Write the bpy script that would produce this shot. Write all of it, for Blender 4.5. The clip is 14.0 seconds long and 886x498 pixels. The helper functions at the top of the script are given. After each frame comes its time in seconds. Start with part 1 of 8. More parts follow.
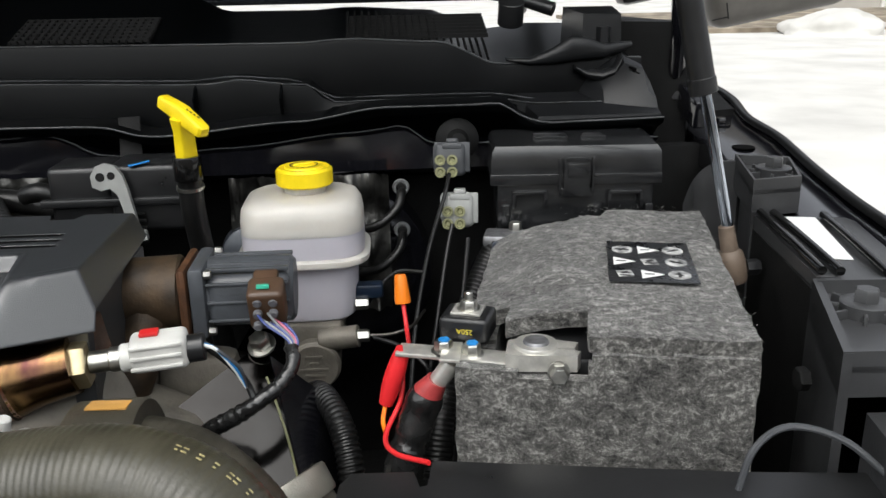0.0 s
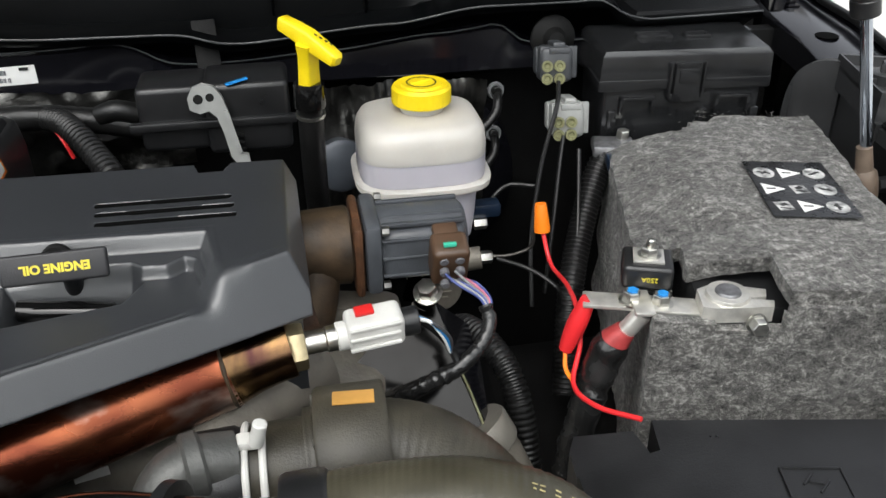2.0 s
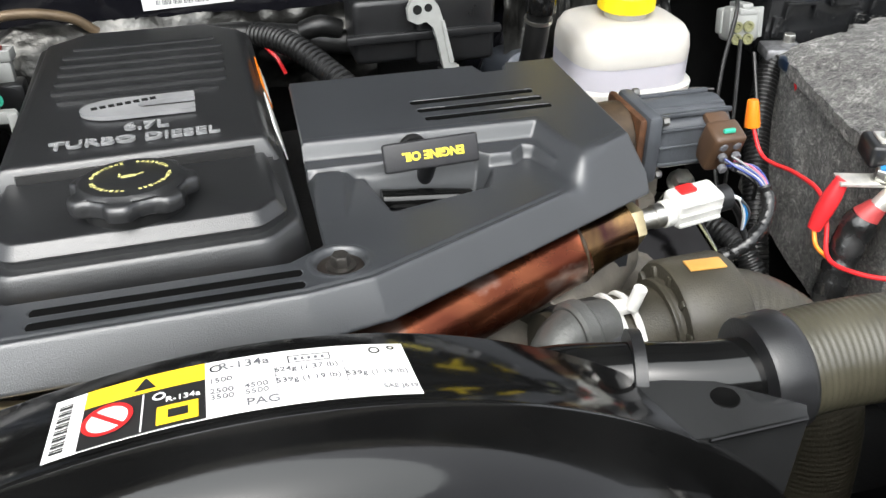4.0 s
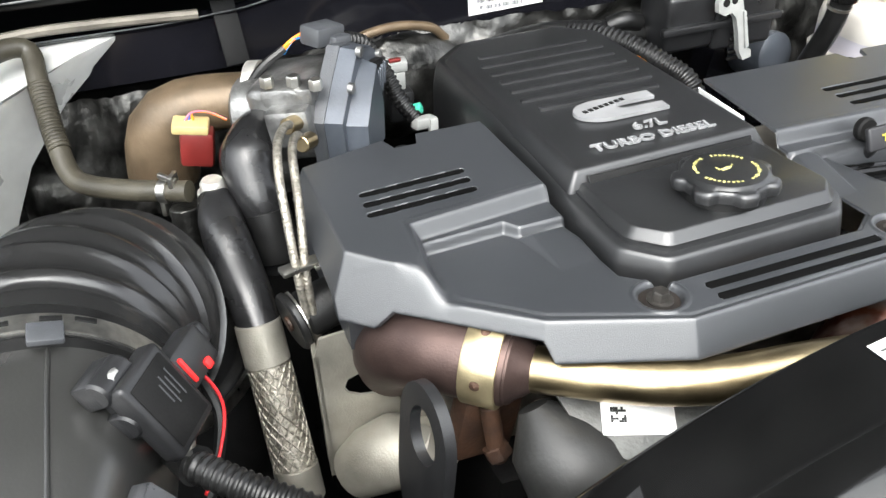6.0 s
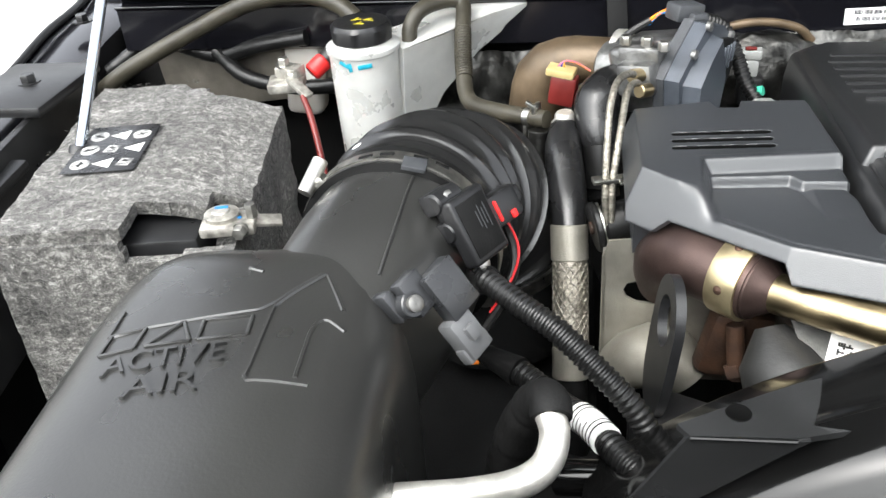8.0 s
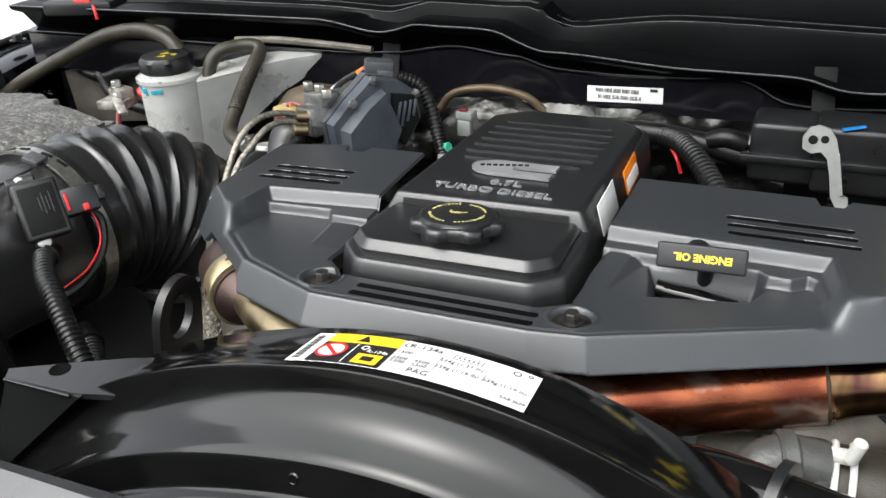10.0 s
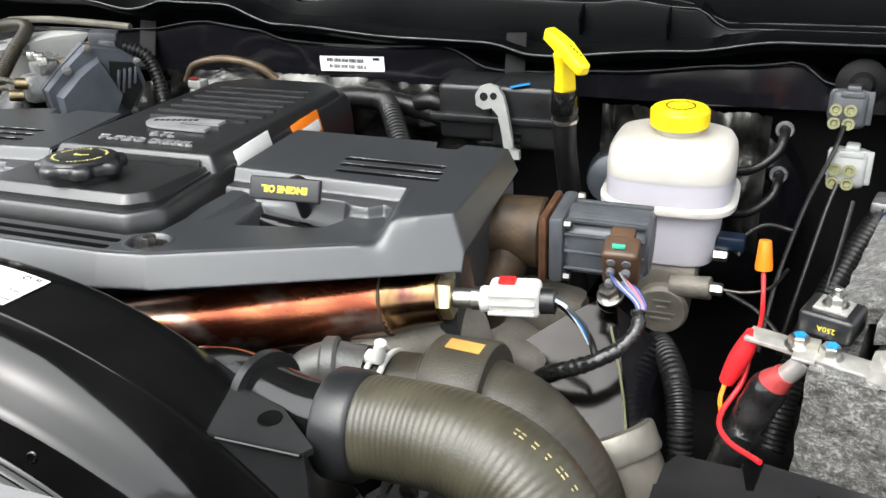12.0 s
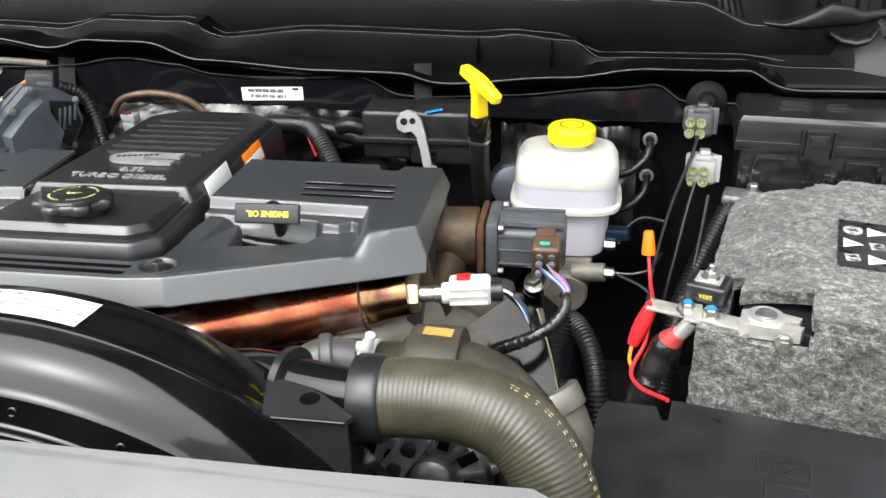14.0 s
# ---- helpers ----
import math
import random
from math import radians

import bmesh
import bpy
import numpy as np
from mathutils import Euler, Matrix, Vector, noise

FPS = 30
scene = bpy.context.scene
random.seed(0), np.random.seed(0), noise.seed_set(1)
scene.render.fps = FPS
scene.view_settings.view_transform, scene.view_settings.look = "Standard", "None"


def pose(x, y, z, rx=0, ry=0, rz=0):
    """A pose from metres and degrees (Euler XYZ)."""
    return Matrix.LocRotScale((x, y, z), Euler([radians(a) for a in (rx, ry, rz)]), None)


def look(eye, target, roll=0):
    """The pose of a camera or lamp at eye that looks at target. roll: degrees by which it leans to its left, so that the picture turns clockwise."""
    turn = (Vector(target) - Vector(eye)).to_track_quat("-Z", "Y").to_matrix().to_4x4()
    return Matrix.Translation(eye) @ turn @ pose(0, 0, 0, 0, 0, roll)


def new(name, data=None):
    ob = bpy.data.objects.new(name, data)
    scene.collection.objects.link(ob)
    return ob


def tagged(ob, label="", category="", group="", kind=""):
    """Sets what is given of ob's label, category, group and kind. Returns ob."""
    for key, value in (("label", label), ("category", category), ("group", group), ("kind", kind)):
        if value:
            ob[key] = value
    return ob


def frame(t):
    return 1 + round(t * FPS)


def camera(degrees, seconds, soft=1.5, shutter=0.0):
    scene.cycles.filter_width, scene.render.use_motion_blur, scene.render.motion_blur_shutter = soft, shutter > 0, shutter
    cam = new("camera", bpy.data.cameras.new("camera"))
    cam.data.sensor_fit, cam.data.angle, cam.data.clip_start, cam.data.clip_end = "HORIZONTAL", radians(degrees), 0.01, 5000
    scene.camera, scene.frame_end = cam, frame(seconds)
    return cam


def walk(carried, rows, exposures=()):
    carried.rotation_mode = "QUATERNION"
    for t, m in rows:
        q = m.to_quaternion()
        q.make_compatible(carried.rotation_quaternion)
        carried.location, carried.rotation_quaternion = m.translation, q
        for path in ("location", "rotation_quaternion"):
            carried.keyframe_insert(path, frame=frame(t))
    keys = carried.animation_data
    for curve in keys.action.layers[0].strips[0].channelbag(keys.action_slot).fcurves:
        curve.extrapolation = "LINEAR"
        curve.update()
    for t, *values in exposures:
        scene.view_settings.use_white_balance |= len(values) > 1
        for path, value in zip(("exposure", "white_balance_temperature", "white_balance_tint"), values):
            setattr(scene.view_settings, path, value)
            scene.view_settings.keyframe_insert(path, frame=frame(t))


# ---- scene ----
cam = camera(54.6, 14.0)
PATH = [
    (0, (0.492, -0.589, 1.45), (0.63, 1.308, 0.832), -1.1),
    (0.5, (0.498, -0.528, 1.447), (0.638, 1.351, 0.776), -0.7),
    (1, (0.473, -0.505, 1.47), (0.659, 1.292, 0.612), -0.5),
    (1.5, (0.4, -0.503, 1.509), (0.662, 1.225, 0.536), -0.7),
    (2, (0.31, -0.51, 1.533), (0.622, 1.187, 0.522), -0.2),
    (2.2, (0.272, -0.516, 1.537), (0.598, 1.174, 0.517), 0.1),
    (4.3, (0.027, -0.502, 1.515), (0.466, 1.097, 0.398), -0.2),
    (4.5, (0.002, -0.499, 1.526), (0.437, 1.101, 0.406), -0.4),
    (5, (-0.121, -0.494, 1.553), (0.386, 1.073, 0.418), -0.7),
    (5.5, (-0.228, -0.481, 1.577), (0.332, 1.049, 0.416), -1.0),
    (6, (-0.333, -0.457, 1.582), (0.239, 1.054, 0.402), -1.1),
    (6.5, (-0.414, -0.467, 1.583), (0.167, 1.028, 0.388), -0.3),
    (7, (-0.414, -0.519, 1.57), (-0.116, 1.069, 0.391), -1.9),
    (7.2, (-0.399, -0.55, 1.571), (-0.269, 1.07, 0.406), -3.0),
    (9.3, (-0.012, -0.658, 1.577), (-0.583, 1.018, 0.645), -2.9),
    (9.5, (0.051, -0.638, 1.57), (-0.575, 1.021, 0.645), -2.9),
    (10, (0.217, -0.594, 1.552), (-0.509, 1.035, 0.647), -2.8),
    (10.5, (0.284, -0.573, 1.527), (-0.481, 1.047, 0.639), -2.4),
    (11, (0.347, -0.569, 1.527), (-0.404, 1.065, 0.653), -1.8),
    (11.5, (0.416, -0.566, 1.516), (-0.338, 1.067, 0.641), -2.1),
    (12, (0.491, -0.567, 1.517), (-0.17, 1.097, 0.625), -2.8),
    (12.5, (0.533, -0.567, 1.52), (0.107, 1.167, 0.619), -1.2),
    (13, (0.555, -0.577, 1.528), (0.237, 1.178, 0.623), -1.0),
    (13.5, (0.513, -0.633, 1.547), (0.233, 1.126, 0.638), -0.9),
    (14, (0.436, -0.705, 1.584), (0.124, 1.053, 0.682), -1.4),
]

EXPOSURES = [(0.0, 0.62), (0.5, 0.42), (1.0, 0.66), (2.2, 0.80), (4.3, 1.66), (5.5, 1.98), (7.0, 2.28), (9.5, 1.12), (10.5, 1.42), (12.0, 1.63), (14.0, 1.63)]
walk(cam, [(t, look(eye, target, roll)) for t, eye, target, roll in PATH], EXPOSURES)

# ---- light ----
world = bpy.data.worlds.new("overcast_sky")
scene.world = world
world.use_nodes = True
wn, wl = world.node_tree.nodes, world.node_tree.links
wn.clear()
sky = wn.new("ShaderNodeTexSky")
sky.sky_type = "NISHITA"
sky.sun_disc = False
sky.sun_elevation, sky.sun_rotation = radians(59), radians(210)
sky.air_density, sky.dust_density, sky.ozone_density = 1.0, 4.0, 1.0
grey = wn.new("ShaderNodeHueSaturation")
grey.inputs["Saturation"].default_value = 0.22
back = wn.new("ShaderNodeBackground")
back.inputs["Strength"].default_value = 0.15
out = wn.new("ShaderNodeOutputWorld")
wl.new(sky.outputs[0], grey.inputs["Color"])
wl.new(grey.outputs[0], back.inputs["Color"])
wl.new(back.outputs[0], out.inputs["Surface"])

sun = new("sun", bpy.data.lights.new("sun", "SUN"))
sun.data.energy, sun.data.angle, sun.data.color = 1.5, radians(95), (0.935, 0.985, 0.96)
sun.matrix_world = look((-1.0, -1.75, 4.6), (0, 0, 1.2))


# ---- materials ----
def mat(name, col, rough=0.5, metal=0.0, var=0.25, scale=40.0, bump=0.0, bscale=600.0, rvar=0.12, spec=0.5, coat=0.0, col2=None, sss=0.0, trans=0.0, stretch=None, alpha=1.0):
    """A worn surface: broad stains and fine grain in colour and roughness, fine relief."""
    m = bpy.data.materials.new(name)
    m.use_nodes = True
    n, l = m.node_tree.nodes, m.node_tree.links
    b = n["Principled BSDF"]
    tc = n.new("ShaderNodeTexCoord")
    src = tc.outputs["Object"]
    if stretch:
        mp = n.new("ShaderNodeMapping")
        mp.inputs["Scale"].default_value = stretch
        l.new(src, mp.inputs[0])
        src = mp.outputs[0]
    big = n.new("ShaderNodeTexNoise")
    big.inputs["Scale"].default_value, big.inputs["Detail"].default_value = scale, 6
    l.new(src, big.inputs["Vector"])
    fine = n.new("ShaderNodeTexNoise")
    fine.inputs["Scale"].default_value, fine.inputs["Detail"].default_value = bscale, 3
    l.new(src, fine.inputs["Vector"])
    ramp = n.new("ShaderNodeValToRGB")
    ramp.color_ramp.elements[0].position, ramp.color_ramp.elements[1].position = 0.3, 0.72
    c2 = col2 or tuple(min(1, c * (1 + var)) for c in col)
    ramp.color_ramp.elements[0].color = (*(c * (1 - var) for c in col), 1)
    ramp.color_ramp.elements[1].color = (*c2, 1)
    l.new(big.outputs[0], ramp.inputs[0])
    l.new(ramp.outputs[0], b.inputs["Base Color"])
    mix = n.new("ShaderNodeMath")
    mix.operation = "MULTIPLY_ADD"
    mix.inputs[1].default_value, mix.inputs[2].default_value = rvar * 2, rough - rvar
    l.new(big.outputs[0], mix.inputs[0])
    l.new(mix.outputs[0], b.inputs["Roughness"])
    b.inputs["Metallic"].default_value = metal
    b.inputs["Specular IOR Level"].default_value = spec
    b.inputs["Coat Weight"].default_value, b.inputs["Coat Roughness"].default_value = coat, 0.12
    if sss:
        b.inputs["Subsurface Weight"].default_value, b.inputs["Subsurface Scale"].default_value = sss, 0.02
        b.inputs["Subsurface Radius"].default_value = (1, 0.95, 0.9)
    b.inputs["Transmission Weight"].default_value = trans
    if bump:
        bp = n.new("ShaderNodeBump")
        bp.inputs["Strength"].default_value, bp.inputs["Distance"].default_value = bump, 0.001
        l.new(fine.outputs[0], bp.inputs["Height"])
        l.new(bp.outputs[0], b.inputs["Normal"])
    return m


COVER = mat("cover_plastic", (0.026, 0.0280, 0.0312), 0.36, bump=0.20, bscale=1500, var=0.12, scale=18, spec=1.0, rvar=0.06)
HUMP = mat("grained_black_plastic", (0.013, 0.0134, 0.0142), 0.32, bump=0.20, bscale=1300, var=0.2, scale=25, spec=0.9, rvar=0.06)
# near-black without gloss: the shade inside slots and holes put into colour
HOLE = mat("hole_shade_black", (0.0025, 0.0025, 0.0025), 0.8, spec=0.05)
ABOX = mat("air_box_plastic", (0.022, 0.022, 0.021), 0.29, bump=0.10, bscale=500, var=0.25, scale=9, spec=1.0, rvar=0.08)
PLAST = mat("black_plastic", (0.013, 0.0132, 0.014), 0.31, bump=0.15, bscale=900, var=0.3, spec=0.5, rvar=0.08)
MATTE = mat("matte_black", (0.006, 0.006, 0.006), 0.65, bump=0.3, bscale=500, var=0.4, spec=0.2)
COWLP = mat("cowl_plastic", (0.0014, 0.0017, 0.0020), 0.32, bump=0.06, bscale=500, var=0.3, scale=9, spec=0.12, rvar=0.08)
# lighter grey for worn cowl edges, with their sky glint put into the colour
EDGE = mat("worn_edge_glint", (0.055, 0.058, 0.06), 0.32, var=0.5, scale=25, spec=0.6)
GLOSS = mat("gloss_black_plastic", (0.0045, 0.0045, 0.0045), 0.10, bump=0.02, bscale=250, var=0.4, scale=17, rvar=0.06, spec=0.45)
PAINT = mat("black_paint", (0.006, 0.006, 0.008), 0.16, coat=0.6, var=0.2, scale=12, rvar=0.05)
EARP = mat("scuffed_gloss_plastic", (0.020, 0.0205, 0.021), 0.20, bump=0.08, bscale=200, var=0.5, scale=14, rvar=0.12, spec=0.7)
PANEL = mat("glossy_grey_black_plastic", (0.030, 0.031, 0.034), 0.16, spec=0.7, coat=0.4, var=0.3, scale=14, rvar=0.08, bump=0.06, bscale=120)
RUBBER = mat("hose_rubber", (0.040, 0.036, 0.026), 0.42, bump=0.3, bscale=700, var=0.35, spec=0.4)
BLACKRUB = mat("black_rubber", (0.008, 0.008, 0.008), 0.36, bump=0.2, bscale=500, var=0.35, spec=0.4)
GREYP = mat("grey_plastic", (0.050, 0.053, 0.058), 0.42, bump=0.25, bscale=900, var=0.25)
LGREY = mat("light_grey_plastic", (0.27, 0.275, 0.265), 0.45, var=0.2, bump=0.1)
WHITE = mat("white_plastic", (0.58, 0.575, 0.545), 0.42, var=0.2, bump=0.1)
DARKBOLT = mat("dull_bolt", (0.075, 0.070, 0.064), 0.42, metal=0.8, var=0.4, scale=200)
WELL = mat("browned_washer", (0.022, 0.017, 0.014), 0.55, metal=0.4, var=0.5, scale=90, bump=0.4, bscale=300)
MIDGREY = mat("mid_grey_plastic", (0.17, 0.175, 0.18), 0.45, var=0.2, bump=0.1)
TAN = mat("faded_orange_sticker", (0.50, 0.26, 0.06), 0.5, var=0.3)
DARKRED = mat("dark_red_plastic", (0.13, 0.014, 0.012), 0.4, var=0.25)
SEAL = mat("pale_green_seal", (0.19, 0.19, 0.095), 0.4)
POLY = mat("natural_polythene", (0.60, 0.575, 0.53), 0.33, var=0.10, scale=14, sss=0.6, bump=0.1, bscale=300, trans=0.12)
POLYC = mat("milky_polythene", (0.70, 0.705, 0.68), 0.30, var=0.16, scale=26, sss=0.35, bump=0.25, bscale=120, trans=0.40)
POLYF = mat("fluid_filled_polythene", (0.49, 0.475, 0.52), 0.33, var=0.08, scale=14, sss=0.6)
YELLOW = mat("yellow_plastic", (0.88, 0.66, 0.010), 0.38, var=0.1, bump=0.15)
YELPAINT = mat("yellow_print", (0.66, 0.54, 0.04), 0.5, var=0.1)
REDP = mat("red_plastic", (0.62, 0.02, 0.02), 0.38, var=0.15)
REDW = mat("red_insulation", (0.70, 0.025, 0.03), 0.34, var=0.12)
ORANGE = mat("orange_plastic", (0.90, 0.22, 0.01), 0.4, var=0.1)
BLUE = mat("blue_paint_dab", (0.015, 0.20, 0.52), 0.4)
DKBLUE = mat("dark_blue_plastic", (0.006, 0.014, 0.030), 0.35)
GREEN = mat("green_plastic", (0.05, 0.45, 0.30), 0.4)
ZINC = mat("zinc_steel", (0.58, 0.57, 0.53), 0.32, metal=1.0, var=0.25, scale=120, bump=0.15)
ALU = mat("cast_aluminium", (0.23, 0.23, 0.225), 0.42, metal=0.85, var=0.5, scale=60, bump=0.6, bscale=350)
DARKALU = mat("grey_coated_aluminium", (0.066, 0.075, 0.090), 0.40, metal=0.2, var=0.25, bump=0.12, bscale=500)
LEAD = mat("lead_post", (0.30, 0.30, 0.31), 0.5, metal=0.9, var=0.3, scale=150)
TIN = mat("tinned_copper", (0.74, 0.72, 0.67), 0.36, metal=0.75, var=0.2, scale=90, bump=0.2)
RUST = mat("rusty_iron", (0.040, 0.023, 0.016), 0.6, metal=0.3, var=0.5, scale=60, bump=0.6, bscale=350, col2=(0.088, 0.043, 0.024))
BRONZE = mat("heat_browned_steel", (0.075, 0.050, 0.044), 0.42, metal=0.75, var=0.35, scale=30, bump=0.2)
GOLD = mat("straw_tinted_steel", (0.42, 0.335, 0.20), 0.34, metal=1.0, var=0.35, scale=30, bump=0.15)
CLAMP = mat("pale_gold_steel", (0.55, 0.46, 0.28), 0.36, metal=0.9, var=0.25, scale=60, bump=0.15)
TANCAST = mat("tan_stained_casting", (0.115, 0.082, 0.050), 0.45, metal=0.35, var=0.4, scale=30, bump=0.4, bscale=260)
STRAW = mat("straw_to_purple_tint", (0.10, 0.035, 0.045), 0.24, metal=1.0, var=0.5, scale=22, bump=0.05, col2=(0.36, 0.23, 0.085), stretch=(1.8, 0.6, 0.6))
BEIGE = mat("grey_beige_casting", (0.165, 0.15, 0.125), 0.55, metal=0.3, var=0.35, scale=30, bump=0.5, bscale=300)
HEATSH = mat("dull_heat_shield", (0.30, 0.285, 0.245), 0.45, metal=0.6, var=0.3, scale=25, bump=0.3)
FOIL = mat("aluminium_foil", (0.040, 0.040, 0.038), 0.36, metal=0.9, var=0.8, scale=30, bump=1.0, bscale=150, col2=(0.15, 0.148, 0.14))
BRAID = mat("steel_braid", (0.30, 0.28, 0.24), 0.4, metal=0.85, var=0.5, scale=260, bump=1.0, bscale=700)
CHROME = mat("chrome_rod", (0.55, 0.60, 0.68), 0.12, metal=1.0, var=0.1)
PAPER = mat("white_label", (0.80, 0.80, 0.78), 0.5, var=0.04)
INK = mat("black_print", (0.012, 0.012, 0.012), 0.5)
GREYINK = mat("grey_print", (0.12, 0.12, 0.13), 0.5)
LABELY = mat("yellow_label", (0.86, 0.56, 0.02), 0.45, var=0.05)
CAPINK = mat("pale_yellow_print", (0.50, 0.46, 0.17), 0.5, var=0.4, scale=300)
SILVERP = mat("silver_badge", (0.27, 0.273, 0.277), 0.40, metal=0.25, var=0.15)
BROWNC = mat("brown_connector", (0.075, 0.042, 0.024), 0.42, var=0.25)
SNOW = mat("packed_snow", (0.52, 0.505, 0.475), 0.7, var=0.2, scale=0.9, bump=0.6, bscale=8)
GRASS = mat("dry_grass", (0.16, 0.115, 0.070), 0.9, var=0.6, scale=1.6, bump=0.8, bscale=30, col2=(0.34, 0.29, 0.22))
SIDING = mat("house_siding", (0.36, 0.335, 0.30), 0.6, var=0.1, scale=2)
# grey level chosen for how much sheen it throws on the engine tops
LINER = mat("reflecting_hood_liner", (0.10, 0.102, 0.105), 0.8, var=0.15, scale=9, bump=0.6, bscale=60, spec=0.2)
GLASS = mat("windshield_glass", (0.02, 0.022, 0.024), 0.05, var=0.05, rvar=0.02, coat=0.8)


def felt_material():
    m = bpy.data.materials.new("grey_felt")
    m.use_nodes = True
    n, l = m.node_tree.nodes, m.node_tree.links
    b = n["Principled BSDF"]
    tc = n.new("ShaderNodeTexCoord")
    warp = n.new("ShaderNodeTexNoise")
    warp.inputs["Scale"].default_value, warp.inputs["Detail"].default_value = 60, 4
    l.new(tc.outputs["Object"], warp.inputs["Vector"])
    add = n.new("ShaderNodeMixRGB")
    add.inputs[0].default_value = 0.014
    l.new(tc.outputs["Object"], add.inputs[1])
    l.new(warp.outputs["Color"], add.inputs[2])
    # matted fibres lying two ways, soft clumps, and a broad greying
    total = None
    for k, (sx, sy, sz, sc, rough, share) in enumerate(((1, 3.0, 3.0, 170, 0.74, 0.35), (3.0, 1, 2.6, 170, 0.74, 0.35), (1, 1.3, 1.3, 110, 0.68, 0.46), (1, 1, 1, 18, 0.5, 0.18))):
        mp = n.new("ShaderNodeMapping")
        mp.inputs["Scale"].default_value = (sx, sy, sz)
        mp.inputs["Rotation"].default_value = (0.3 * k, 0.35, 0.4 + 0.7 * k)
        l.new(add.outputs[0], mp.inputs[0])
        t = n.new("ShaderNodeTexNoise")
        t.inputs["Scale"].default_value, t.inputs["Detail"].default_value, t.inputs["Roughness"].default_value = sc, 6, rough
        l.new(mp.outputs[0], t.inputs["Vector"])
        av = n.new("ShaderNodeMath")
        av.operation = "MULTIPLY_ADD"
        av.inputs[1].default_value = share
        l.new(t.outputs[0], av.inputs[0])
        if total is None:
            av.inputs[2].default_value = -0.17
        else:
            l.new(total.outputs[0], av.inputs[2])
        total = av
    ramp = n.new("ShaderNodeValToRGB")
    e = ramp.color_ramp.elements
    e[0].position, e[0].color = 0.40, (0.018, 0.0175, 0.0168, 1)
    e[1].position, e[1].color = 0.665, (0.45, 0.44, 0.415, 1)
    mid = e.new(0.52)
    mid.color = (0.108, 0.105, 0.098, 1)
    l.new(av.outputs[0], ramp.inputs[0])
    l.new(ramp.outputs[0], b.inputs["Base Color"])
    b.inputs["Roughness"].default_value = 0.95
    b.inputs["Specular IOR Level"].default_value = 0.15
    b.inputs["Sheen Weight"].default_value = 0.2
    bp = n.new("ShaderNodeBump")
    bp.inputs["Strength"].default_value, bp.inputs["Distance"].default_value = 0.9, 0.003
    l.new(av.outputs[0], bp.inputs["Height"])
    l.new(bp.outputs[0], b.inputs["Normal"])
    return m


FELT = felt_material()


def heat_tint_material():
    """Pipe steel that heat has turned red-brown, rubbed back to bright metal in patches."""
    m = bpy.data.materials.new("heat_tinted_copper")
    m.use_nodes = True
    n, l = m.node_tree.nodes, m.node_tree.links
    b = n["Principled BSDF"]
    tc = n.new("ShaderNodeTexCoord")
    mp = n.new("ShaderNodeMapping")
    mp.inputs["Scale"].default_value = (0.55, 1, 1)
    l.new(tc.outputs["Object"], mp.inputs[0])
    fields = []
    for scale, detail, dist in ((22, 3, 0.0), (34, 9, 0.0), (420, 4, 0.0)):
        t = n.new("ShaderNodeTexNoise")
        t.inputs["Scale"].default_value, t.inputs["Detail"].default_value, t.inputs["Distortion"].default_value = scale, detail, dist
        l.new(mp.outputs[0], t.inputs["Vector"])
        fields.append(t.outputs[0])
    tint = n.new("ShaderNodeValToRGB")
    e = tint.color_ramp.elements
    e[0].position, e[0].color = 0.34, (0.050, 0.014, 0.010, 1)
    e[1].position, e[1].color = 0.70, (0.30, 0.098, 0.045, 1)
    e.new(0.5).color = (0.14, 0.037, 0.020, 1)
    l.new(fields[0], tint.inputs[0])
    bare = n.new("ShaderNodeValToRGB")
    bare.color_ramp.elements[0].position, bare.color_ramp.elements[1].position = 0.53, 0.80
    l.new(fields[1], bare.inputs[0])
    mix = n.new("ShaderNodeMixRGB")
    mix.inputs[2].default_value = (0.62, 0.56, 0.50, 1)
    l.new(bare.outputs[0], mix.inputs[0])
    l.new(tint.outputs[0], mix.inputs[1])
    l.new(mix.outputs[0], b.inputs["Base Color"])
    b.inputs["Metallic"].default_value = 0.95
    ro = n.new("ShaderNodeMath")
    ro.operation = "MULTIPLY_ADD"
    ro.inputs[1].default_value, ro.inputs[2].default_value = 0.22, 0.17
    l.new(fields[1], ro.inputs[0])
    l.new(ro.outputs[0], b.inputs["Roughness"])
    bp = n.new("ShaderNodeBump")
    bp.inputs["Strength"].default_value, bp.inputs["Distance"].default_value = 0.10, 0.001
    l.new(fields[2], bp.inputs["Height"])
    l.new(bp.outputs[0], b.inputs["Normal"])
    return m


COPPER = heat_tint_material()


# ---- builders ----
GROUPS = {"battery": "batteries in felt jackets", "battery_terminal": "battery terminals", "wire_conduit": "corrugated wire conduits", "braided_line": "braided lines", "coolant_hose": "coolant hoses", "gas_strut": "hood gas struts", "hose_grommet": "firewall grommets", "wiring_connector": "four-way connectors", "black_wire": "thin black wires", "taped_harness": "taped harnesses"}


def thing(name, label, category, at=(0, 0, 0), group="", kind=""):
    group = group or GROUPS.get(name, "")
    ob = new(name)
    ob.location = at
    ob.empty_display_size = 0.02
    return tagged(ob, label, category, group, kind)


